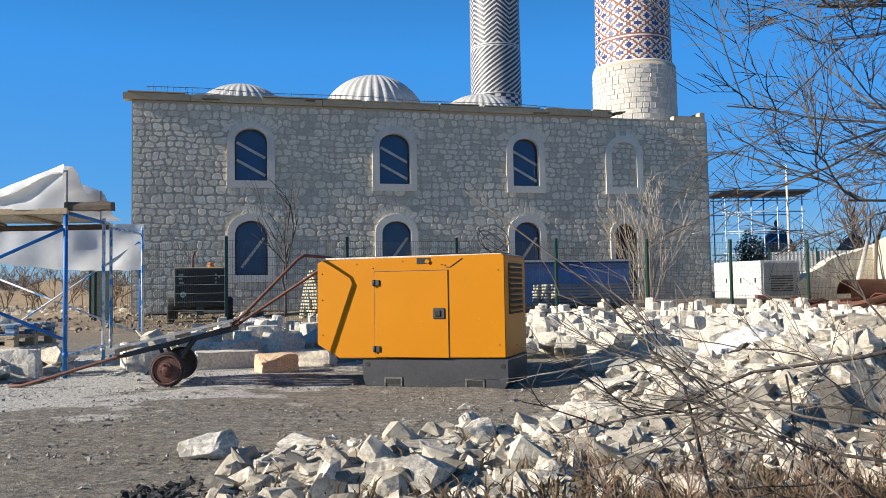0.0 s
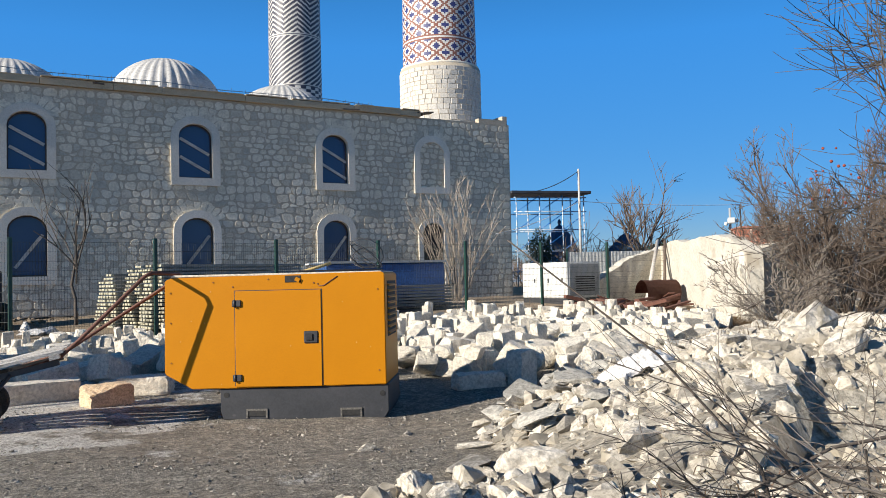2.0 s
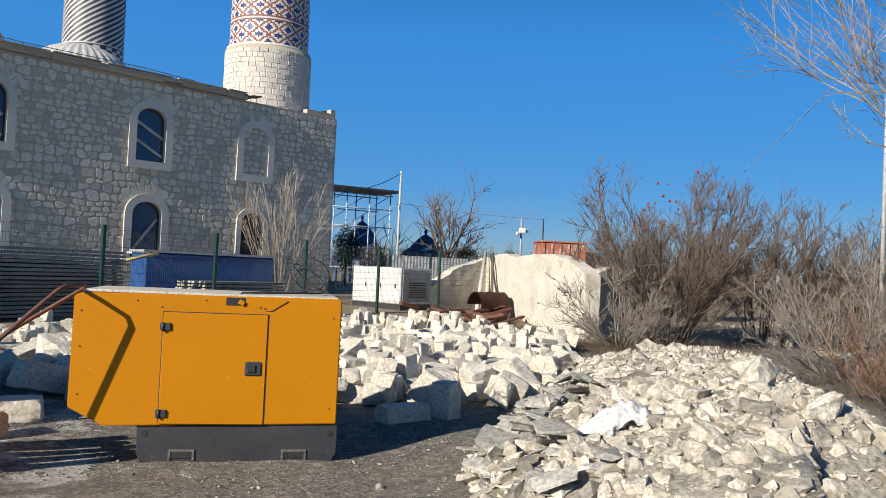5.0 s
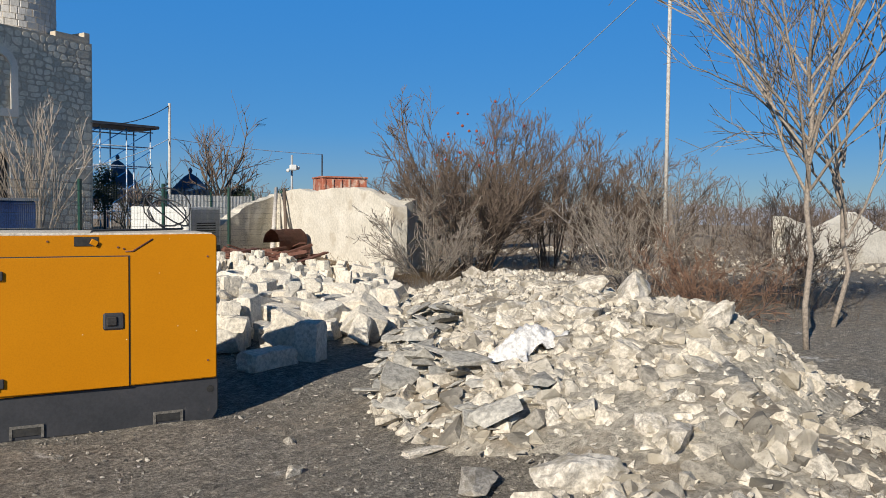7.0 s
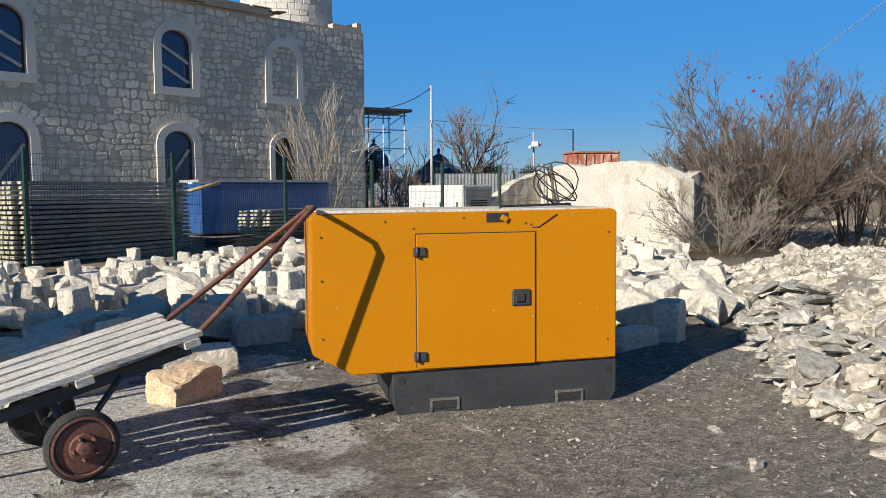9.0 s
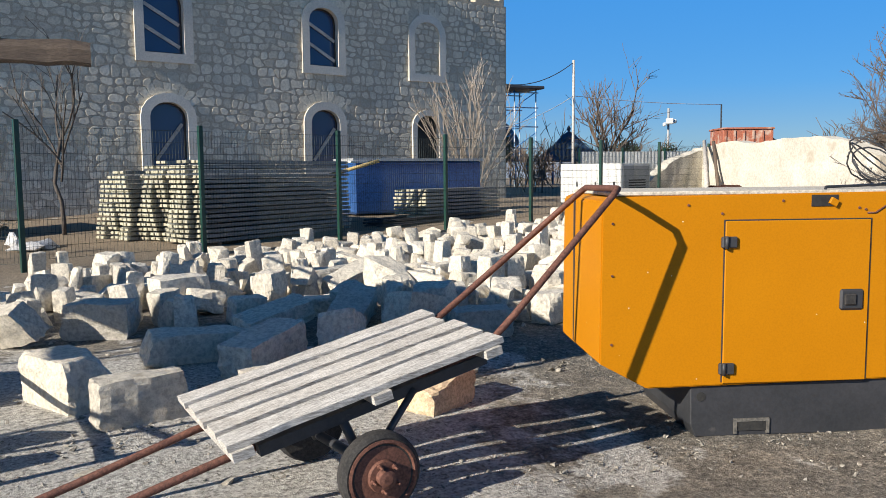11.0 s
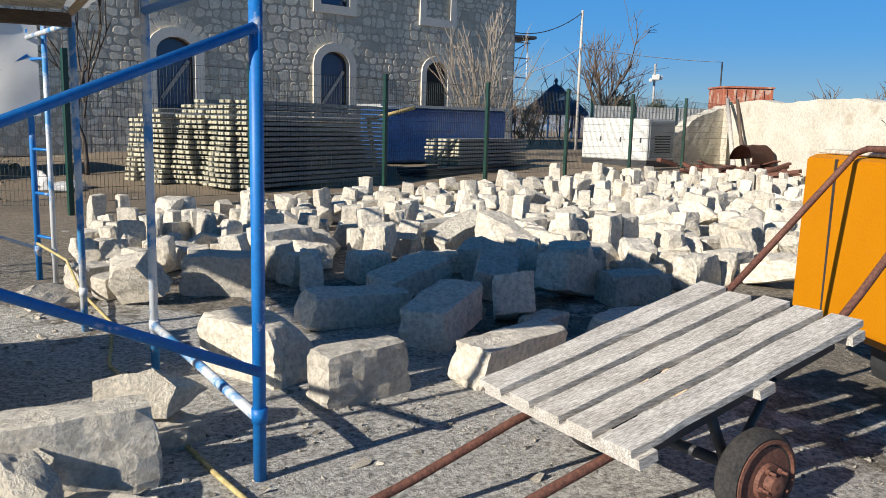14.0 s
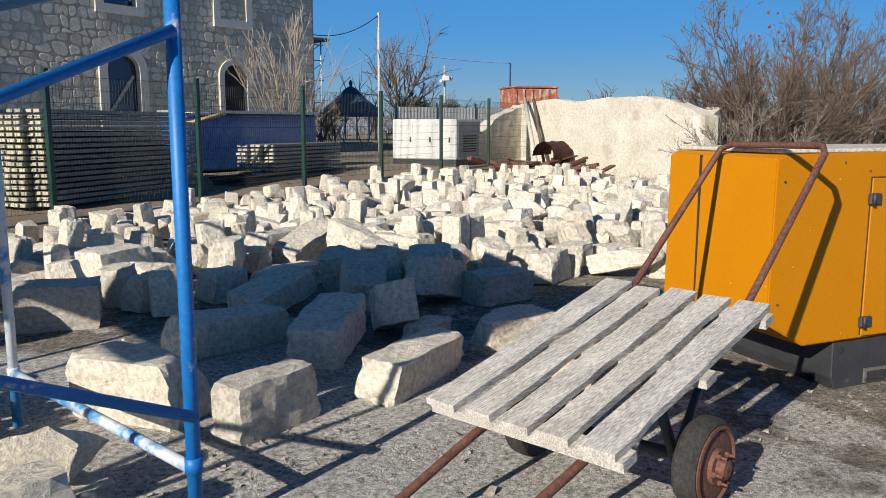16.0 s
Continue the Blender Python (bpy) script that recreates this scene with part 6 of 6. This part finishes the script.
tower_scaffold()
M_TENT = surface("dark_blue_canvas", (0.02, 0.05, 0.1), (0.04, 0.085, 0.15), 1.5, 20, rough=0.6)
for x, y, h, w in ((27.5, 65.8, 5.7, 2.5), (33.5, 65.0, 4.9, 2.9)):
    k = thing("kiosk", (x, y, gz(x, y)), "kiosk with a dark blue bell-shaped canvas roof", "kiosk", "blue-roofed kiosks")
    bm = bmesh.new()
    disc(bm, (x, y, 0), (0, 0, 1), [(w, 2.3), (w * 0.98, 2.6), (w * 0.7, 3.3), (w * 0.5, h - 1.2), (w * 0.2, h - 0.3), (0.1, h), (0.18, h + 0.25), (0.05, h + 0.5)], 8)
    part("roof", bm, M_TENT, k)
    for a in range(8):
        bm = bmesh.new()
        px_, py_ = x + w * 0.9 * math.cos(a * math.pi / 4), y + w * 0.9 * math.sin(a * math.pi / 4)
        tube(bm, [(px_, py_, gz(x, y)), (px_, py_, 2.4)], 0.08, seg=6)
        part("pillar", bm, M_BLUE, k)


# ---- plants ----
def grow(bm, R, p, d, length, r, depth, spread, up, seg, kids=(2, 4), minr=0.0022):
    """A branch with its own branches, bending as it grows."""
    pts, q, v = [Vector(p)], Vector(p), Vector(d).normalized()
    n = 4 if depth else 3
    for i in range(n):
        v = (v + Vector((R.uniform(-1, 1), R.uniform(-1, 1), R.uniform(-1, 1))) * 0.17 + Vector((0, 0, up * 0.12))).normalized()
        q = q + v * length / n
        pts.append(q.copy())
    tube(bm, pts, max(r, minr), max(r * 0.55, minr * 0.8), seg=max(3, seg), cap=False)
    if not depth:
        return
    for _ in range(R.randint(*kids)):
        k = R.uniform(0.3, 1.0)
        i = min(int(k * n), n - 1)
        base = pts[i].lerp(pts[i + 1], k * n - i)
        w = (v + Vector((R.uniform(-1, 1), R.uniform(-1, 1), R.uniform(-0.7, 1))) * spread).normalized()
        grow(bm, R, base, w, length * R.uniform(0.45, 0.75), r * 0.58, depth - 1, spread, up, seg - 1, kids, minr)


def shoot(bm, R, p, d, length, r, bend, n):
    """One bare shoot that curves as it grows; gives its points and ways."""
    pts, ways, q, v = [Vector(p)], [], Vector(p), Vector(d).normalized()
    for _ in range(n):
        v = (v + Vector((R.uniform(-1, 1), R.uniform(-1, 1), R.uniform(-0.9, 1))) * bend).normalized()
        ways.append(v.copy())
        q = q + v * length / n
        pts.append(q.copy())
    tube(bm, pts, r, r * 0.45, seg=4 if r > 0.012 else 3, cap=False)
    return pts, ways


def twigs_on(bm, R, pts, ways, length, r, level, counts, spread, bend, minr):
    """Side twigs at acute angles along the outer part of a shoot."""
    n = len(ways)
    for _ in range(counts[0]):
        k = R.uniform(0.22, 1.0) * n
        i = min(int(k), n - 1)
        base = pts[i].lerp(pts[i + 1], k - i)
        d = (ways[i] + Vector((R.uniform(-1, 1), R.uniform(-1, 1), R.uniform(-0.75, 1))) * spread).normalized()
        l = length * R.uniform(0.22, 0.46) * (1.15 - 0.5 * k / n)
        p2, w2 = shoot(bm, R, base, d, l, max(r * 0.5, minr), bend * 1.2, 3)
        if len(counts) > 1:
            twigs_on(bm, R, p2, w2, l * 1.25, max(r * 0.5, minr), level + 1, counts[1:], spread, bend, minr)


def bush(name, x, y, stems, height, lean, seed, mat, label, counts=(8, 5, 3), minr=0.004, r=0.02, cat="bush", spread=0.7, r0=0.35, frac=(0.62, 1.0), bend=0.13):
    """Many stems that fan out from one foot, each a part, with their fine twigs as one mass."""
    R = random.Random(seed)
    th = thing(name, (x, y, gz(x, y)), label, cat)
    fine = bmesh.new()
    for _ in range(stems):
        bm = bmesh.new()
        a = R.uniform(0, 6.28)
        t = lean * R.random() ** 0.7
        rr = r0 * R.random() ** 0.7
        px_, py_ = x + rr * math.cos(a), y + rr * math.sin(a)
        l = height * R.uniform(*frac) * (1 - 0.2 * t)
        rs = r * R.uniform(0.6, 1.1)
        pts, ways = shoot(bm, R, (px_, py_, gz(px_, py_) - 0.05), (math.cos(a) * math.sin(t), math.sin(a) * math.sin(t), math.cos(t)), l, rs, bend, 6)
        part("stem", bm, mat, th)
        twigs_on(fine, R, pts, ways, l, rs * 0.8, 0, counts, spread, bend, minr)
    tagged(part("brushwood", fine, mat, th), kind="stuff")
    return th


def fruit(th, x, y, z, rad, n, seed, mat):
    R = random.Random(seed)
    for _ in range(n):
        bm = bmesh.new()
        d = Vector((R.gauss(0, 1), R.gauss(0, 1), R.gauss(0, 0.8))) * rad * 0.55
        bmesh.ops.create_icosphere(bm, subdivisions=1, radius=R.uniform(0.03, 0.05), matrix=Matrix.Translation(Vector((x, y, z)) + d))
        part("fruit", bm, mat, th, "dried red fruit")


b1 = bush("pomegranate_bush", 13.8, 17.0, 46, 4.9, 0.8, 41, M_TWIG, "large bare grey-brown bush with dried red fruit", counts=(15, 7, 3), minr=0.0065, r=0.028, r0=0.6, spread=0.75, frac=(0.55, 0.95))
fruit(b1, 13.8, 17.0, 3.5, 0.95, 30, 3, surface("dried_fruit", (0.2, 0.04, 0.03), (0.4, 0.09, 0.05), 4, 20))
bush("bare_bush", 11.5, 16.4, 26, 2.5, 1.25, 40, M_TWIGTAN, "low spreading bare branches at the wall's end", counts=(9, 6, 2), minr=0.006, r=0.016, r0=0.4, spread=0.8)
bush("bare_bush", 17.3, 16.7, 24, 4.0, 0.5, 42, M_TWIG, "bare upright grey-brown bush behind the heap", counts=(12, 7, 3), minr=0.0065, r=0.026, r0=0.7)
bush("bare_bush", 18.6, 15.2, 30, 3.7, 0.75, 43, M_TWIG, "bare rounded grey-brown bush behind the heap", counts=(12, 7, 3), minr=0.0065, r=0.024, r0=0.9)
bush("bare_bush", 11.6, 10.6, 30, 3.1, 1.3, 44, M_TWIGTAN, "pale bare arching shrub at the heap's edge", counts=(10, 6, 2), minr=0.005, r=0.02, r0=0.7, spread=0.8, bend=0.22)
bush("bare_bush", 9.6, 8.4, 24, 1.6, 1.2, 45, M_TWIGRED, "low reddish-brown bare shrub beside the heap", counts=(9, 6, 2), minr=0.004, r=0.01, r0=0.8, spread=0.9)
bush("bare_bush", 12.0, 8.2, 26, 2.3, 1.1, 46, M_TWIG, "low grey-brown bare shrub beside the heap", counts=(10, 6, 2), minr=0.005, r=0.012, r0=0.9, spread=0.9)
bush("bare_bush", 20.5, 11.5, 14, 2.4, 0.9, 47, M_TWIG, "bare bush in the rough ground beyond", counts=(7, 4, 2), minr=0.006, r=0.02, r0=1.4)
bush("bare_bush", 25.0, 20.0, 18, 3.0, 0.8, 48, M_TWIG, "bare bush in the rough ground beyond", counts=(7, 4, 2), minr=0.007, r=0.024, r0=1.6)
bush("sapling", 7.9, 30.9, 18, 4.7, 0.5, 49, M_TWIGPALE, "many-stemmed bare pale sapling by the mosque door", counts=(7, 3), minr=0.009, r=0.03, cat="tree", spread=0.45, frac=(0.7, 1.0), bend=0.07)


def tree(x, y, h, seed, mat, label, depth=4, r=0.06, spread=0.75, kids=(3, 4), minr=0.005, lean=(0, 0), fork=0.35, limbs=5, twist=0.12):
    R = random.Random(seed)
    th = thing("tree", (x, y, gz(x, y)), label, "tree")
    bm = bmesh.new()
    z0 = gz(x, y) - 0.05
    pts = [Vector((x, y, z0))]
    for i in range(6):
        pts.append(pts[-1] + Vector((R.uniform(-twist, twist) + lean[0], R.uniform(-twist, twist) + lean[1], h * fork / 6 * 1.6)))
    tube(bm, pts, r, r * 0.6, seg=9)
    part("trunk", bm, mat, th)
    bm = bmesh.new()
    for k in range(limbs):
        b = pts[-1].lerp(pts[2], R.uniform(0, 0.75))
        a = R.uniform(0, 6.28)
        grow(bm, R, b, (math.cos(a) * 0.7, math.sin(a) * 0.7, 1.0), h * R.uniform(0.35, 0.5), r * 0.5, depth - 1, spread, 0.3, 5, kids, minr)
    part("crown", bm, mat, th)
    return th


tree(7.02, 6.19, 6.2, 61, M_TWIGPALE, "slender bare pale tree beside the heap", depth=4, r=0.038, lean=(0.02, 0.02), limbs=16, kids=(4, 5), minr=0.0036, spread=0.7)
tree(9.4, 6.6, 4.6, 62, M_TWIGPALE, "slender bare tree behind the heap", depth=4, r=0.04, limbs=8, kids=(3, 5), minr=0.005)
tree(24.6, 46.4, 6.6, 63, M_TWIG, "bare leafless tree beyond the site fence", depth=4, r=0.14, limbs=9, kids=(3, 4), minr=0.014, fork=0.22)
tree(-4.75, 24.0, 4.0, 64, M_BARK, "thin bare young tree before the mosque", depth=3, r=0.05, limbs=6, kids=(2, 3), minr=0.005, spread=0.55)
# overhanging bare branches near the start
NB = random.Random(71)
ntree = thing("tree", (2.35, 2.75, gz(2.35, 2.75)), "bare leafless tree with dark spreading branches", "tree")
bm = bmesh.new()
tube(bm, [(2.35, 2.75, gz(2.35, 2.75) - 0.05), (2.3, 2.75, 0.6), (2.2, 2.72, 1.3), (2.1, 2.7, 2.2), (2.05, 2.7, 3.0)], 0.06, 0.03, seg=9)
part("trunk", bm, M_BARK, ntree)
bm = bmesh.new()
for b, d, l in (((2.2, 2.72, 1.3), (-1, 0.0, 0.05), 0.8), ((2.16, 2.71, 1.6), (-1, -0.1, 0.12), 0.85), ((2.1, 2.7, 1.95), (-1, -0.1, -0.12), 0.8), ((2.1, 2.7, 2.2), (-1, -0.05, -0.15), 0.75),
                ((2.2, 2.72, 1.45), (-0.9, 0.1, 0.3), 0.7), ((2.1, 2.7, 2.2), (-0.6, 0.1, 1.0), 0.8), ((2.1, 2.7, 2.4), (0.6, 0.4, 0.9), 0.9), ((2.16, 2.71, 1.75), (-1, -0.2, 0.2), 0.75)):
    grow(bm, NB, b, d, l, 0.009, 4, 0.75, 0.05, 4, (3, 5), 0.0013)
part("crown", bm, M_BARK, ntree)
for x, y, s in ((1.35, 2.75, 51), (1.85, 3.2, 52), (1.0, 2.5, 53), (1.6, 2.35, 54), (2.5, 3.9, 55), (0.75, 2.9, 56)):
    bush("bare_shrub", x, y, 16, 0.7, 1.4, s, M_TWIG if s % 2 else M_TWIGRED, "low bare thorny shrub over dry grass", counts=(6, 4, 2), minr=0.0014, r=0.005, cat="shrub", r0=0.3, spread=0.9, frac=(0.6, 1.0))
bm = bmesh.new()
tube(bm, [(2.6, 2.9, 0.8), (2.0, 3.0, 0.82), (1.6, 3.06, 0.72), (1.2, 3.14, 0.66), (0.85, 3.2, 0.5), (0.45, 3.25, 0.42)], 0.011, 0.003, seg=7)
tube(bm, [(2.8, 3.4, 0.45), (2.1, 3.5, 0.42), (1.4, 3.6, 0.48)], 0.013, 0.005, seg=7)
for k in range(11):
    s0 = Vector((2.0, 3.0, 0.86)).lerp(Vector((0.5, 3.25, 0.4)), k / 11)
    grow(bm, NB, s0, (NB.uniform(-1, 0.2), NB.uniform(-0.5, 0.5), NB.uniform(-0.6, 0.8)), 0.4, 0.005, 2, 0.8, 0, 4, (2, 4), 0.0016)
tagged(part("fallen_branch", bm, M_BARK), "long bare branch hanging low over the rubble", "branch")
for k in range(5):
    bm = bmesh.new()
    y0 = 2.6 + 0.11 * k
    p0 = Vector((2.1 - 0.12 * (k % 3), y0, gz(2.1, y0) + 0.12 + 0.1 * (k % 4)))
    grow(bm, NB, p0, (-1, NB.uniform(-0.1, 0.2), NB.uniform(-0.1, 0.3)), NB.uniform(0.75, 1.05), 0.009, 3, 0.7, -0.2, 5, (3, 4), 0.0014)
    tagged(part("fallen_branch", bm, M_BARK if k % 3 else M_TWIGTAN), "tangled bare branch over dry grass", "branch", "tangled branches at the heap's foot")
# a single bare shoot that stands before the yard
bm = bmesh.new()
tube(bm, [(1.05, 3.1, gz(1, 3)), (0.95, 3.2, 0.6), (0.62, 3.3, 1.0), (0.1, 3.4, 1.42)], 0.008, 0.003, seg=5)
tagged(part("shoot", bm, M_BARK), "single thin bare shoot", "branch")


def grass(name, n, cx, cy, rx, ry, h, mat, label, seed):
    R = np.random.RandomState(seed)
    V, Fc = [], []
    for i in range(n):
        x, y = cx + R.normal() * rx, cy + R.normal() * ry
        z = gz(x, y) - 0.01
        a, l = R.uniform(0, 6.28), h * R.uniform(0.4, 1)
        w = 0.003 + 0.003 * R.rand()
        tx, ty = math.cos(a) * l * R.uniform(0.2, 0.9), math.sin(a) * l * R.uniform(0.2, 0.9)
        k = len(V)
        V += [(x - w, y, z), (x + w, y + w, z), (x + tx * 0.4 + w, y + ty * 0.4, z + l * 0.6), (x + tx * 0.4 - w, y + ty * 0.4, z + l * 0.6), (x + tx, y + ty, z + l * 0.85)]
        Fc += [(k, k + 1, k + 2, k + 3), (k + 3, k + 2, k + 4)]
    tagged(new(name, raw(name, V, Fc, mat)), label, "grass", kind="stuff")


grass("dry_grass", 16000, 1.55, 2.85, 0.85, 0.55, 0.16, M_DRYGRASS, "dry brown grass at the heap's foot", 1)
grass("dry_grass", 5000, 11.0, 17.5, 1.6, 1.6, 0.25, M_DRYGRASS, "dry brown grass under the bushes", 2)
grass("dry_grass", 4000, 12.0, 9.0, 2.4, 1.6, 0.35, M_DRYGRASS, "dry brown grass beside the heap", 3)
M_DIRT = surface("brown_dirt", (0.2, 0.15, 0.1), (0.34, 0.26, 0.18), 2, 30)


def clump_tree(name, x, y, w, h, seed, label):
    """An evergreen crown of many small leaf cards on a short trunk."""
    R = np.random.RandomState(seed)
    th = thing(name, (x, y, gz(x, y)), label, "tree")
    bm = bmesh.new()
    tube(bm, [(x, y, gz(x, y) - 0.05), (x, y, gz(x, y) + h * 0.5)], 0.09, 0.05, seg=7)
    part("trunk", bm, M_BARK, th)
    V, Fc = [], []
    for _ in range(2600):
        d = R.normal(size=3)
        d /= np.linalg.norm(d)
        rr = R.rand() ** 0.35 * (0.75 + 0.35 * noise.noise((d[0] * 2, d[1] * 2, d[2] * 2 + seed)))
        c = np.array([x, y, gz(x, y) + h * 0.58]) + d * rr * np.array([w / 2, w / 2, h * 0.45])
        a, b = R.normal(size=3), R.normal(size=3)
        s = 0.05 * w / 2
        a, b = a / np.linalg.norm(a) * s, b / np.linalg.norm(b) * s
        k = len(V)
        V += [tuple(c - a), tuple(c + b), tuple(c + a), tuple(c - b)]
        Fc.append((k, k + 1, k + 2, k + 3))
    ob = new("crown", raw("crown", V, Fc, M_EVERGREEN))
    ob.parent, ob.matrix_parent_inverse = th, parent_world(th).inverted()


clump_tree("evergreen_bush", 21.5, 22.5, 2.4, 3.0, 5, "dark green evergreen bush behind the wall")
clump_tree("evergreen_tree", 27.0, 48.0, 2.6, 3.4, 6, "dark evergreen tree beyond the site fence")
clump_tree("evergreen_tree", 20.0, 52.0, 2.4, 4.4, 7, "dark evergreen tree by the scaffold tower")
clump_tree("evergreen_tree", 33.5, 52.0, 2.4, 3.2, 8, "dark evergreen tree beyond the site fence")
# low ruined walls and rubble in the rough ground to the side
scatter("far_rubble", 700, (16, 34, 4, 22), (0.12, 0.6), TPL, M_RUBBLE, lambda x, y: 0.3, "pale rubble in the rough ground beyond", 15)
wall_run("far_ruin", (24, 12.5), (33, 9.5), (1.6, 1.2, 1.8, 1.0, 1.5, 0.8), 0.5, M_WHITEWASH, "low pale ruined wall in the rough ground")
grass("dry_grass", 6000, 24, 16, 6, 6, 0.6, M_DRYGRASS, "dry brown grass in the rough ground", 6)
scatter("dirt_clods", 900, (-14, -6, 20, 34), (0.05, 0.3), TPL, M_DIRT, lambda x, y: 0.5, "brown dirt clods behind the fence", 16)

scatter("far_rubble", 900, (-30, -12, 33, 56), (0.1, 0.6), TPL, M_RUBBLE, lambda x, y: 0.3, "pale rubble in the rough ground behind the fence", 25)
wall_run("far_ruin", (-34, 58), (-17, 53), (1.9, 1.3, 2.2, 1.1, 1.7, 2.4), 0.5, M_DIRT, "low brown earth bank behind the fence")
hut = thing("sheet_hut", (-13.1, 38.0, gz(-13.1, 38.0)), "grey corrugated sheet hut behind the fence", "hut")
M_SHEET = surface("grey_sheet", (0.22, 0.25, 0.27), (0.32, 0.35, 0.37), 2, 30, rough=0.5)
for k in range(14):
    bm = bmesh.new()
    tube(bm, [(-14.0 + 0.14 * k, 37.2 - 0.035 * k, 0.34), (-14.0 + 0.14 * k, 37.2 - 0.035 * k, 2.75)], 0.075, seg=8)
    part("sheet_rib", bm, M_SHEET, hut)
bm = bmesh.new()
box(bm, (-12.9, 38.3, 2.8), (2.4, 2.4, 0.08), rz(-14), 0.01)
part("roof", bm, M_SHEET, hut)
bm = bmesh.new()
box(bm, (-12.9, 38.4, 1.55), (1.9, 2.0, 2.44), rz(-14), 0.01)
part("body", bm, M_SHEET, hut)
# distant hills, the air's haze mixed into their blue-grey colour, and brush line
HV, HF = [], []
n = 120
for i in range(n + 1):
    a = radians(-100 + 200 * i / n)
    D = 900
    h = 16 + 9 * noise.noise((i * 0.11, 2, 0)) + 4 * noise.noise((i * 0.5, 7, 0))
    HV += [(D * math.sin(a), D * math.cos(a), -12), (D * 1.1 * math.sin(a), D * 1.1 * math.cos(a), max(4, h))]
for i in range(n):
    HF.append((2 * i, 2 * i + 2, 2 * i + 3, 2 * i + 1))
tagged(new("backdrop", raw("backdrop", HV, HF, surface("hills_haze_tint", (0.2, 0.24, 0.3), (0.28, 0.32, 0.38), 0.02, 0.2, bump=0))), "low hills on the horizon, tinted blue-grey for haze", "hills", kind="structure")
bm = bmesh.new()
BR2 = random.Random(81)
for k in range(215):
    a = radians(BR2.uniform(15, 100) if k < 150 else BR2.uniform(-42, -16))
    D = BR2.uniform(45, 110)
    x, y = D * math.sin(a), D * math.cos(a)
    for _ in range(5):
        t = BR2.uniform(0, 0.8)
        b = BR2.uniform(0, 6.28)
        grow(bm, BR2, (x + BR2.uniform(-1.5, 1.5), y + BR2.uniform(-1.5, 1.5), gz(x, y) - 0.1), (math.cos(b) * math.sin(t), math.sin(b) * math.sin(t), math.cos(t)), BR2.uniform(1.0, 2.6), 0.04, 2, 0.9, 0.2, 3, (3, 5), 0.018)
tagged(part("far_brush", bm, M_TWIG), "far line of bare brown brushwood", "brushwood", kind="stuff")

facade_stones()
